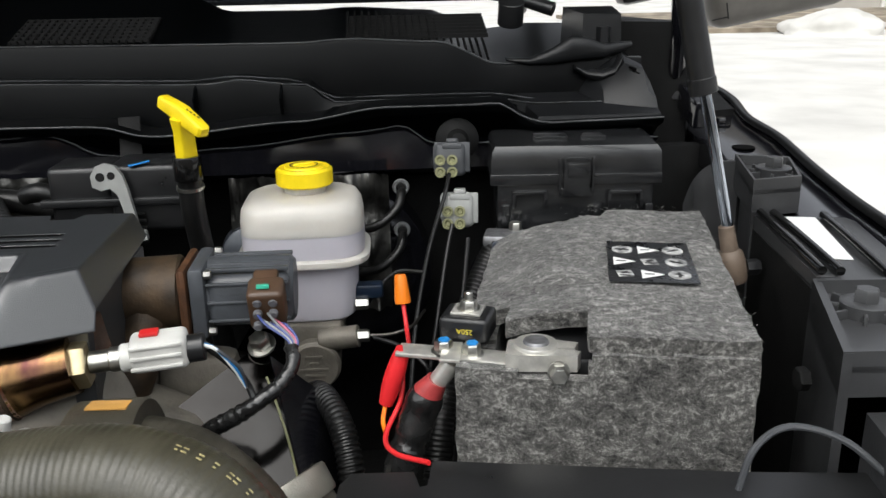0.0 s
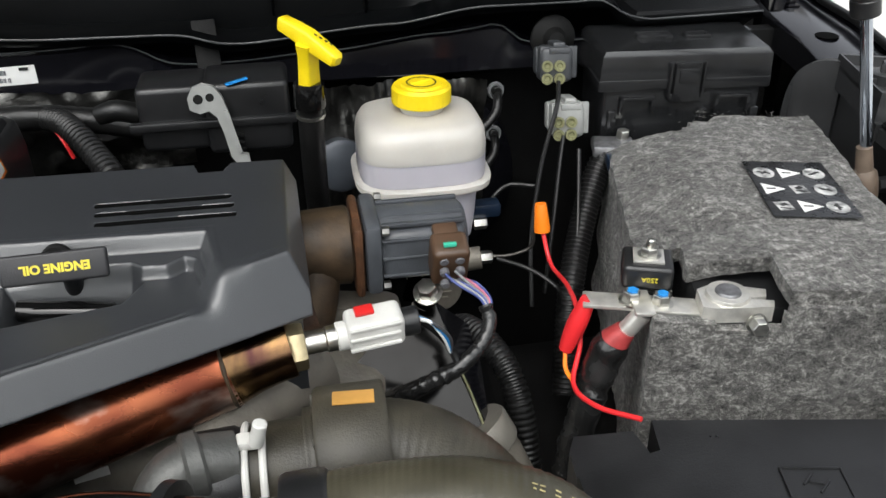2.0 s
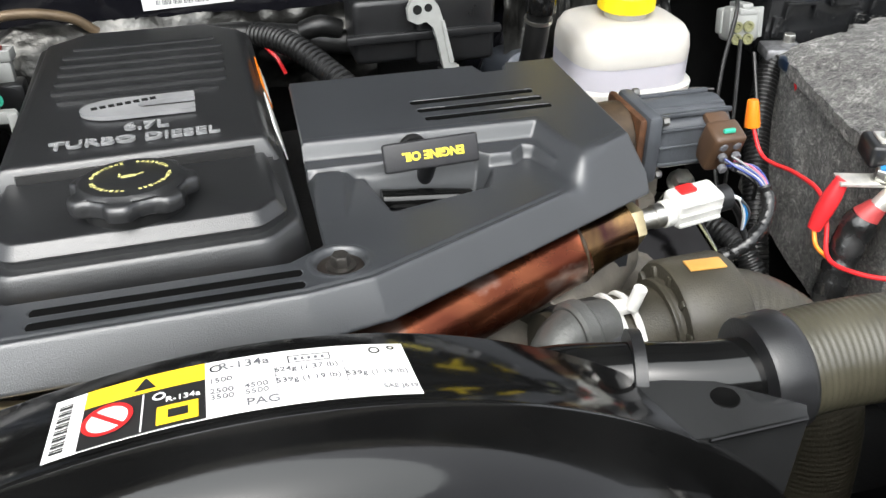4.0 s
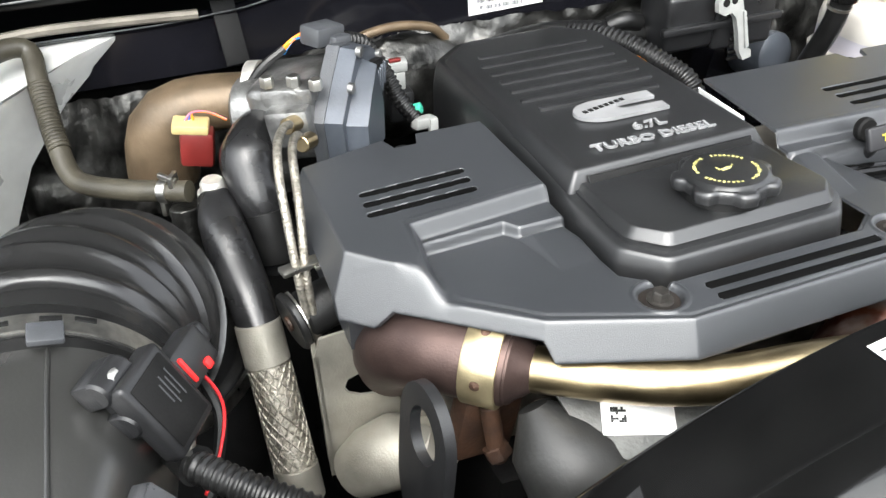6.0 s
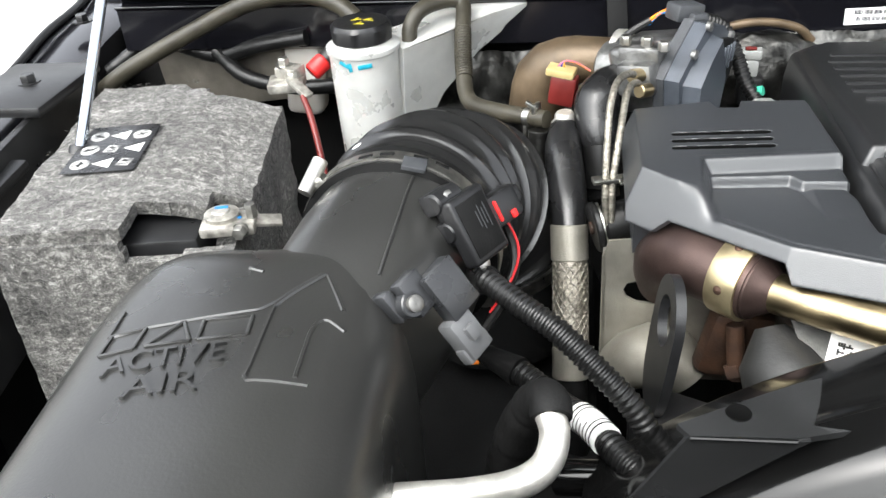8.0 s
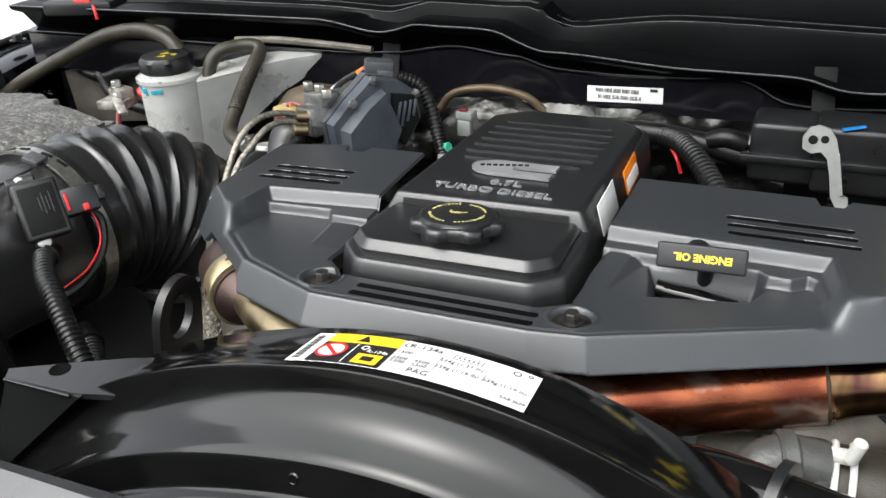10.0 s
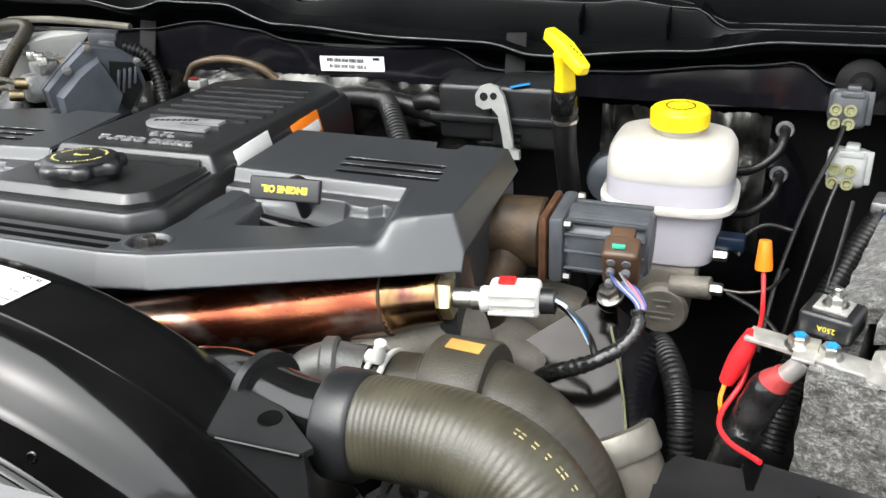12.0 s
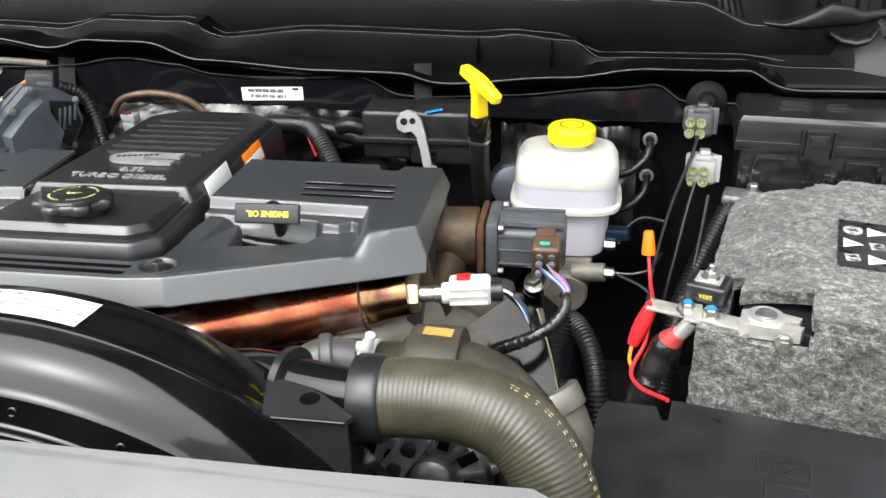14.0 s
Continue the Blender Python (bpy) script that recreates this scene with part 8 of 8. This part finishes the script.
part("braid", tube([(-0.2925, 0.008, 1.162), (-0.2915, -0.012, 1.130), (-0.2905, -0.038, 1.090)], 0.0150, 24, 0.0011, lambda s: 0.0001 * math.sin(s * 2 * math.pi / 0.0044)), BRAID, elb)
B0, B1 = Vector((-0.2922, 0.004, 1.156)), Vector((-0.2906, -0.036, 1.093))
BA = axis(B0, B1 - B0)
weave = []
for way in (-1, 1):
    for k in range(14):
        weave.append(tube([BA @ Vector((0.0152 * math.cos(way * 3.4 * f + k * math.pi * 2 / 14), 0.0152 * math.sin(way * 3.4 * f + k * math.pi * 2 / 14), (B1 - B0).length * f)) for f in [g / 14 for g in range(15)]], 0.0008, 5, 0.004))
tagged(part("weave", joined(*weave), BRAID, elb, "crossed steel strands"), kind="stuff")
part("tail_hose", tube([(-0.290, -0.046, 1.074), (-0.288, -0.056, 1.04), (-0.286, -0.06, 0.98)], 0.014), BLACKRUB, elb)
elb2 = thing("breather_elbow", "ribbed black rubber breather elbow by the actuator", "hose", (-0.27, 0.12, 1.2))
part("elbow", tube([(-0.246, 0.158, 1.262), (-0.262, 0.138, 1.264), (-0.270, 0.116, 1.250), (-0.266, 0.096, 1.222), (-0.262, 0.085, 1.18)], lambda t: 0.0165 + 0.005 * math.exp(-((t - 0.35) / 0.22) ** 2), 24, 0.003, lambda s: 0.0008 * math.sin(s * 2 * math.pi / 0.034)), SATIN, elb2)
part("cuff", tube([(-0.266, 0.098, 1.226), (-0.264, 0.090, 1.205), (-0.263, 0.086, 1.19)], 0.0185, 20), BLACKRUB, elb2)
tin = thing("inlet_elbow", "brown heat-stained inlet elbow behind the actuator", "casting", (-0.27, 0.22, 1.2))
part("casting", tube([(-0.205, 0.185, 1.268), (-0.250, 0.205, 1.266), (-0.295, 0.218, 1.262), (-0.322, 0.224, 1.245), (-0.330, 0.23, 1.20)], lambda t: 0.0265 - 0.004 * math.sin(5 * t), 26), TANCAST, tin)
part("band", lathe([(0.0275, 0), (0.0305, 0), (0.0305, 0.010), (0.0275, 0.010)], 32, axis((-0.240, 0.201, 1.267), (-0.9, 0.4, -0.05))), TIN, tin)
PALEY = mat("pale_yellow_plastic", (0.46, 0.36, 0.16), 0.45, var=0.2)
rc = thing("red_connector", "dark red sensor plug with a pale collar", "connector", (-0.301, 0.175, 1.23))
part("plug", box((0.026, 0.018, 0.030), (-0.301, 0.172, 1.250), 0.003, (0, 8, -12)), DARKRED, rc)
part("collar", box((0.028, 0.020, 0.008), (-0.303, 0.173, 1.268), 0.002, (0, 8, -12)), PALEY, rc)
for k in range(3):
    part("wire", tube([(-0.308 + 0.004 * k, 0.174, 1.271), (-0.300, 0.176, 1.277), (-0.288, 0.176, 1.275), (-0.275, 0.172, 1.268)], 0.0010, 6), (PINKW, INKBLUE, ORANGE)[k], rc)
fo = thing("foil_sensor", "small foil-wrapped sensor beside the rubber elbow", "sensor", (-0.322, 0.112, 1.2))
part("wrap", cyl((-0.322, 0.108, 1.190), (-0.322, 0.116, 1.232), 0.0115), FOIL, fo)

ptd = thing("isolator_mount", "round black rubber isolator below the braided lines", "isolator", (-0.265, 0.0, 1.19))
part("rubber", cyl((-0.266, -0.002, 1.1985), (-0.236, 0.004, 1.2035), 0.0175, bevel=0.003), BLACKRUB, ptd)
part("outer_disc", cyl((-0.274, -0.004, 1.1970), (-0.268, -0.0025, 1.1980), 0.0215, bevel=0.0015), BLACKRUB, ptd)
part("steel_rim", lathe([(0.0180, 0), (0.0200, 0), (0.0200, 0.0016), (0.0180, 0.0016)], 36, axis((-0.2678, -0.0024, 1.1981), (0.98, 0.19, 0.16))), ZINC, ptd, "thin steel rim")
part("end_band", lathe([(0.0172, 0), (0.0188, 0), (0.0188, 0.0016), (0.0172, 0.0016)], 36, axis((-0.2375, 0.0037, 1.2032), (0.98, 0.19, 0.16))), ALU, ptd)
part("hub", cyl((-0.2765, -0.0045, 1.1967), (-0.2735, -0.0039, 1.1972), 0.0055), RUST, ptd)
man = thing("exhaust_elbow", "browned exhaust elbow with a gold band clamp", "exhaust elbow", (-0.2, -0.08, 1.2))
part("elbow", tube([(-0.213, -0.040, 1.172), (-0.217, -0.054, 1.196), (-0.212, -0.072, 1.214), (-0.195, -0.094, 1.222), (-0.164, -0.121, 1.222)], lambda t: 0.0255 + 0.002 * math.sin(math.pi * t), 32), BRONZE, man)
EX = Vector((0.755, -0.655, 0.0))
part("band_clamp", lathe([(0.0265, 0), (0.0285, 0), (0.0290, 0.001), (0.0290, 0.021), (0.0285, 0.022), (0.0265, 0.022)], 40, axis((-0.1825, -0.1045, 1.222), EX)), CLAMP, man, "pale gold band clamp")
for a in (0.5, 1.5, 2.5, 3.5):
    M = axis((-0.1743, -0.1117, 1.222), EX) @ Matrix.Rotation(a * 1.2, 4, "Z") @ pose(0.0288, 0, 0, 0, 90, 0)
    part("rust_spot", lathe([(0, 0), (0.0034, 0), (0, 0.0012)], 12, M), RUST, man)
part("neck", lathe([(0.0245, 0), (0.0245, 0.004), (0.0205, 0.008), (0.017, 0.013), (0.0145, 0.016), (0.0130, 0.018)], 28, axis((-0.165, -0.1197, 1.222), EX)), BRONZE, man)
part("gold_pipe", tube([(-0.153, -0.130, 1.2225), (-0.138, -0.143, 1.2255), (-0.118, -0.158, 1.2275), (-0.092, -0.173, 1.2285), (-0.055, -0.187, 1.230), (-0.010, -0.196, 1.232), (0.03, -0.198, 1.225), (0.05, -0.198, 1.21)], 0.0142, 24), GOLD, man, "straw-coloured steel pipe")

sh2 = thing("manifold_heat_shield", "pale stamped heat shield with a slot and bolt", "heat shield", (-0.24, -0.03, 1.1))
outl = [(-0.264, 1.075), (-0.238, 1.070), (-0.206, 1.100), (-0.212, 1.146), (-0.238, 1.148), (-0.246, 1.152), (-0.249, 1.158), (-0.246, 1.165), (-0.238, 1.168), (-0.211, 1.167), (-0.212, 1.192), (-0.222, 1.201), (-0.242, 1.207), (-0.262, 1.204), (-0.266, 1.190)]
SHF = facing((-0.240, -0.040, 1.150), (0.99, -0.10, 0.0), (0.0, 0.04, 1.0))
part("sheet", prism([(x + 0.240, z - 1.150) for x, z in outl], -0.0025, 0, 0.001, m=SHF), HEATSH, sh2)
part("side_fold", prism([(-0.026, -0.075), (-0.022, -0.075), (-0.024, 0.040), (-0.027, 0.040)], -0.020, 0, 0.0006, m=SHF), HEATSH, sh2)
hexbolt((-0.224, -0.0425, 1.189), (0.1, -1, 0.04), 0.0060, 0.008, RUST, sh2, "bolt", 0.0095)
part("lobe", joined(tube([(-0.250, -0.055, 1.090), (-0.230, -0.066, 1.112), (-0.208, -0.076, 1.118), (-0.196, -0.080, 1.105)], lambda t: 0.021 + 0.006 * math.sin(3 * t), 20), cyl((-0.213, -0.078, 1.135), (-0.209, -0.086, 1.143), 0.007)), HEATSH, sh2, "pale cast lobe below the sheet")
part("rusty_stud", joined(cyl((-0.172, -0.108, 1.178), (-0.168, -0.118, 1.135), 0.0065), cyl((-0.170, -0.114, 1.146), (-0.167, -0.119, 1.138), 0.0095, seg=6), box((0.050, 0.020, 0.060), (-0.168, -0.092, 1.150), 0.008, (0, 12, 8))), RUST, sh2, "rust-brown flange and stud")
lift = thing("lifting_eye", "black steel lifting eye standing on the engine", "lifting eye", (-0.215, -0.14, 1.13))
bm = bmesh.new()
N = 40
rows = []
for zz in (0.0, 0.007):
    o_, i_ = [], []
    for k in range(N):
        a = 2 * math.pi * k / N
        c, s = math.cos(a), math.sin(a)
        o_.append(bm.verts.new(((0.030 + 0.014 * max(0, -s) ** 2) * c, 0.034 * s if s > 0 else 0.080 * s, zz)))
        i_.append(bm.verts.new((0.0165 * c, 0.0195 * s, zz)))
    rows.append((o_, i_))
for k in range(N):
    j = (k + 1) % N
    (o0, i0), (o1, i1) = rows
    bm.faces.new((o0[k], o0[j], i0[j], i0[k]))
    bm.faces.new((o1[k], i1[k], i1[j], o1[j]))
    bm.faces.new((o0[k], o1[k], o1[j], o0[j]))
    bm.faces.new((i0[k], i0[j], i1[j], i1[k]))
bevelled(bm, 0.001, 1, 50)
bm.transform(facing((-0.220, -0.136, 1.201), (0.10, -0.99, 0.05), (0.10, 0.16, 0.98)))
part("eye_plate", bm, PLAST, lift)
part("foot", joined(box((0.07, 0.06, 0.012), (-0.205, -0.165, 1.122), 0.004, (6, 4, -20)), box((0.05, 0.03, 0.05), (-0.222, -0.150, 1.100), 0.006, (0, 0, -20))), PLAST, lift)
part("green_clip", cyl((-0.206, -0.172, 1.127), (-0.206, -0.173, 1.138), 0.0042), GREEN, lift)
BOOTR = mat("dull_boot_rubber", (0.016, 0.016, 0.0155), 0.46, bump=0.25, bscale=300, var=0.35, scale=45, spec=0.4)
boot = thing("rubber_boot", "fat black rubber boot with a white paint stroke", "rubber boot", (-0.15, -0.18, 1.1))
part("boot", tube([(-0.156, -0.138, 1.200), (-0.151, -0.152, 1.184), (-0.136, -0.172, 1.163), (-0.108, -0.192, 1.148), (-0.064, -0.205, 1.140), (-0.01, -0.21, 1.13)], lambda t: 0.010 + 0.024 * math.sin(min(1.57, 7 * t)), 32), BOOTR, boot)
part("paint_stroke", box((0.0038, 0.0012, 0.014), (-0.136, -0.2055, 1.157), 0.0004, (-20, 14, -10)), PAPER, boot, "white paint stroke")
QP = facing((-0.104, -0.166, 1.2005), (0.94, -0.33, -0.05), (0.20, 0.80, 0.42))
part("tin_plate", prism([(-0.042, 0.004), (-0.032, -0.014), (-0.014, -0.026), (0.020, -0.036), (0.070, -0.032), (0.070, 0.028), (-0.034, 0.034), (-0.052, 0.022)], 0, 0.0025, 0.001, m=QP), DULLCAST, boot, "dull grey sheet metal plate")
sk = box((0.044, 0.024, 0.0006), (0.002, -0.002, 0.0032), 0.0002)
sk.transform(QP)
part("sticker", sk, PAPER, boot, "white sticker with a printed code")
rng = random.Random(9)
for i in range(6):
    for j in range(6):
        if rng.random() < 0.55:
            b_ = box((0.0015, 0.0015, 0.0003), (-0.012 + 0.0016 * i, -0.004 + 0.0016 * j, 0.0005), 0)
            b_.transform(QP @ pose(-0.002, -0.002, 0.0033))
            part("code_dot", b_, INK, boot)
tbar = thing("cross_tube", "glossy black tube bolted to the fan shroud", "tube", (-0.24, -0.24, 1.15))
part("tube", cyl((-0.30, -0.225, 1.135), (-0.19, -0.245, 1.165), 0.012), GLOSS, tbar)

# ---- rear of the bay ----
lab = thing("data_label", "white barcode label on the black firewall flange", "label", (0.036, 0.321, 1.268))
part("sheet", box((0.083, 0.0008, 0.0175), (0.0355, 0.3213, 1.2685), 0.0003, (-4, -1.8, 0)), PAPER, lab)
for j in range(2):
    for k in range(34):
        if (k * 5 + j) % 7 == 2:
            continue
        part("barcode_bar", box((0.0006 + 0.0005 * (k % 3 == 0), 0.0008, 0.0042), (0.004 + 0.0014 * k + 0.003 * j, 0.3205, 1.2725 - 0.0072 * j), 0, (-4, 0, 0)), GREYINK, lab)
part("number_bar", box((0.008, 0.0008, 0.0028), (0.067, 0.3204, 1.2755), 0, (-4, 0, 0)), INK, lab)

foil = thing("foil_insulation", "crumpled foil heat insulation along the firewall", "insulation", (0.0, 0.33, 1.2))
for x0, x1, z0, z1, y0, nm in ((-0.22, 0.21, 1.170, 1.253, 0.318, "foil_sheet"), (0.335, 0.50, 1.10, 1.250, 0.292, "foil_sheet"), (-0.46, -0.20, 1.10, 1.235, 0.325, "foil_sheet")):
    nu, nv = 60, 14
    bm = bmesh.new()
    g = [[bm.verts.new((x0 + (x1 - x0) * i / nu, y0 - 0.016 * abs(noise.noise(Vector((i * 0.45, j * 0.7, x0)))) - 0.012 * noise.noise(Vector((i * 0.12, j * 0.25, x0 + 4))), z0 + (z1 - z0) * j / nv)) for j in range(nv + 1)] for i in range(nu + 1)]
    for i in range(nu):
        for j in range(nv):
            bm.faces.new((g[i][j], g[i + 1][j], g[i + 1][j + 1], g[i][j + 1]))
    part(nm, bm, FOIL if nm == "foil_sheet" else MATTE, foil, angle=180)
blanket = thing("turbo_blanket", "crumpled silver-brown turbo heat blanket", "heat blanket", (-0.09, 0.27, 1.2))
bm = bmesh.new()
bmesh.ops.create_icosphere(bm, subdivisions=4, radius=1)
for v in bm.verts:
    k = 1 + 0.10 * noise.noise(v.co * 4) + 0.05 * noise.noise(v.co * 11)
    v.co = Vector((-0.095 + 0.075 * v.co.x * k, 0.280 + 0.030 * v.co.y * k, 1.215 + 0.052 * v.co.z * k))
part("blanket", bm, FOIL, blanket, angle=180)
part("brown_rim", tube([(-0.165, 0.275, 1.250), (-0.145, 0.270, 1.272), (-0.105, 0.272, 1.280), (-0.065, 0.278, 1.272), (-0.045, 0.285, 1.255)], 0.0045, 10), TANCAST, blanket)
rail_h = thing("rear_wire_harness", "black taped harness along the back of the engine", "harness", (0.05, 0.28, 1.2))
part("trunk", tube([(-0.10, 0.285, 1.225), (0.0, 0.290, 1.232), (0.06, 0.288, 1.240), (0.12, 0.285, 1.235), (0.18, 0.28, 1.225)], 0.012, 14, 0.004, lambda s: 0.001 * noise.noise(Vector((s * 200, 7, 0)))), BLACKRUB, rail_h)
part("branch", loom([(0.085, 0.288, 1.238), (0.105, 0.262, 1.243), (0.125, 0.228, 1.242), (0.145, 0.196, 1.232), (0.160, 0.170, 1.220), (0.168, 0.15, 1.19)], 0.0115, 0.0056, 0.0014), BLACKRUB, rail_h)
part("tape_knot", joined(tube([(0.135, 0.28, 1.24), (0.150, 0.275, 1.246), (0.168, 0.278, 1.240)], 0.010, 12)), BLACKRUB, rail_h)
part("red_wire", tube([(0.098, 0.262, 1.235), (0.106, 0.250, 1.228), (0.112, 0.246, 1.214)], 0.0018, 6), REDW, rail_h)
wc = thing("injector_connector", "white and red injector plug behind the cover", "connector", (-0.115, 0.235, 1.25))
part("plug", joined(box((0.020, 0.014, 0.010), (-0.115, 0.230, 1.262), 0.002, (0, 0, -10)), box((0.016, 0.010, 0.018), (-0.116, 0.228, 1.248), 0.002)), LGREY, wc)
part("red_tab", box((0.011, 0.005, 0.003), (-0.117, 0.226, 1.2685), 0.001), DARKRED, wc)
part("dark_plug", box((0.024, 0.022, 0.030), (-0.114, 0.228, 1.225), 0.004), PLAST, wc)
gc = thing("green_connector", "small grey and green plug beside the valve cover", "connector", (-0.11, 0.17, 1.24))
part("plug", joined(box((0.022, 0.010, 0.010), (-0.112, 0.168, 1.234), 0.002, (0, 10, 20)), box((0.008, 0.008, 0.024), (-0.104, 0.166, 1.226), 0.002)), LGREY, gc)
part("seal", cyl((-0.120, 0.176, 1.243), (-0.112, 0.172, 1.246), 0.005), GREEN, gc)
strip = thing("cowl_seal_strip", "tan dusty seal strip along the cowl's far end", "seal", (-0.4, 0.36, 1.33))
part("strip", tube([(-0.46, 0.310, 1.306), (-0.40, 0.315, 1.308), (-0.33, 0.318, 1.305), (-0.27, 0.318, 1.302)], 0.0045, 8), BEIGE, strip)

# far fender fittings
fr = thing("far_fender_bracket", "black bolted bracket on the far fender", "bracket", (-0.85, 0.1, 1.1))
part("panel", joined(box((0.012, 0.44, 0.16), (-0.818, 0.06, 1.175), 0.004, (0, -6, 8)), box((0.10, 0.13, 0.012), (-0.862, 0.16, 1.262), 0.004), box((0.10, 0.20, 0.012), (-0.850, -0.06, 1.228), 0.004, (4, 0, 0))), PLAST, fr)
for x, y, z in ((-0.862, 0.165, 1.268), (-0.845, -0.05, 1.236), (-0.90, 0.36, 1.272)):
    hexbolt((x, y, z), (0, 0, 1), 0.008, 0.009, PLAST, fr, "bolt", 0.012)
jack = thing("jump_terminal", "red-capped jump terminal on the far cowl", "terminal", (-0.70, 0.32, 1.33))
part("base", box((0.10, 0.06, 0.020), (-0.71, 0.325, 1.338), 0.005, (0, 0, 15)), PLAST, jack)
part("red_cap", box((0.026, 0.018, 0.011), (-0.697, 0.308, 1.345), 0.004, (0, 0, 15)), REDP, jack, "red plastic cap")
part("wire", tube([(-0.680, 0.305, 1.343), (-0.672, 0.298, 1.336), (-0.670, 0.297, 1.326)], 0.0022), REDW, jack)
for pts in ([(-0.86, 0.32, 1.22), (-0.80, 0.34, 1.25), (-0.72, 0.33, 1.235), (-0.66, 0.32, 1.25), (-0.60, 0.315, 1.26)], [(-0.72, 0.33, 1.24), (-0.68, 0.31, 1.215), (-0.62, 0.30, 1.205), (-0.56, 0.29, 1.21)]):
    w = thing("taped_harness", "black taped wiring harness by the far fender", "harness", pts[1])
    part("trunk", tube(pts, 0.009, 12, 0.004, lambda s: 0.001 * noise.noise(Vector((s * 200, 9, 0)))), BLACKRUB, w)
tan = thing("fender_liner", "tan dusty panel deep behind the far battery", "panel", (-0.7, 0.36, 1.2))
part("sheet", box((0.26, 0.01, 0.12), (-0.68, 0.355, 1.225), 0.004, (0, -6, 0)), BEIGE, tan)
# plain filler blocks between the parts, deep shade put into their near-black colour
deep = thing("bay_depth_filler", "near-black filler blocks for the shaded depth of the bay", "machinery", (0, 0, 0.8))
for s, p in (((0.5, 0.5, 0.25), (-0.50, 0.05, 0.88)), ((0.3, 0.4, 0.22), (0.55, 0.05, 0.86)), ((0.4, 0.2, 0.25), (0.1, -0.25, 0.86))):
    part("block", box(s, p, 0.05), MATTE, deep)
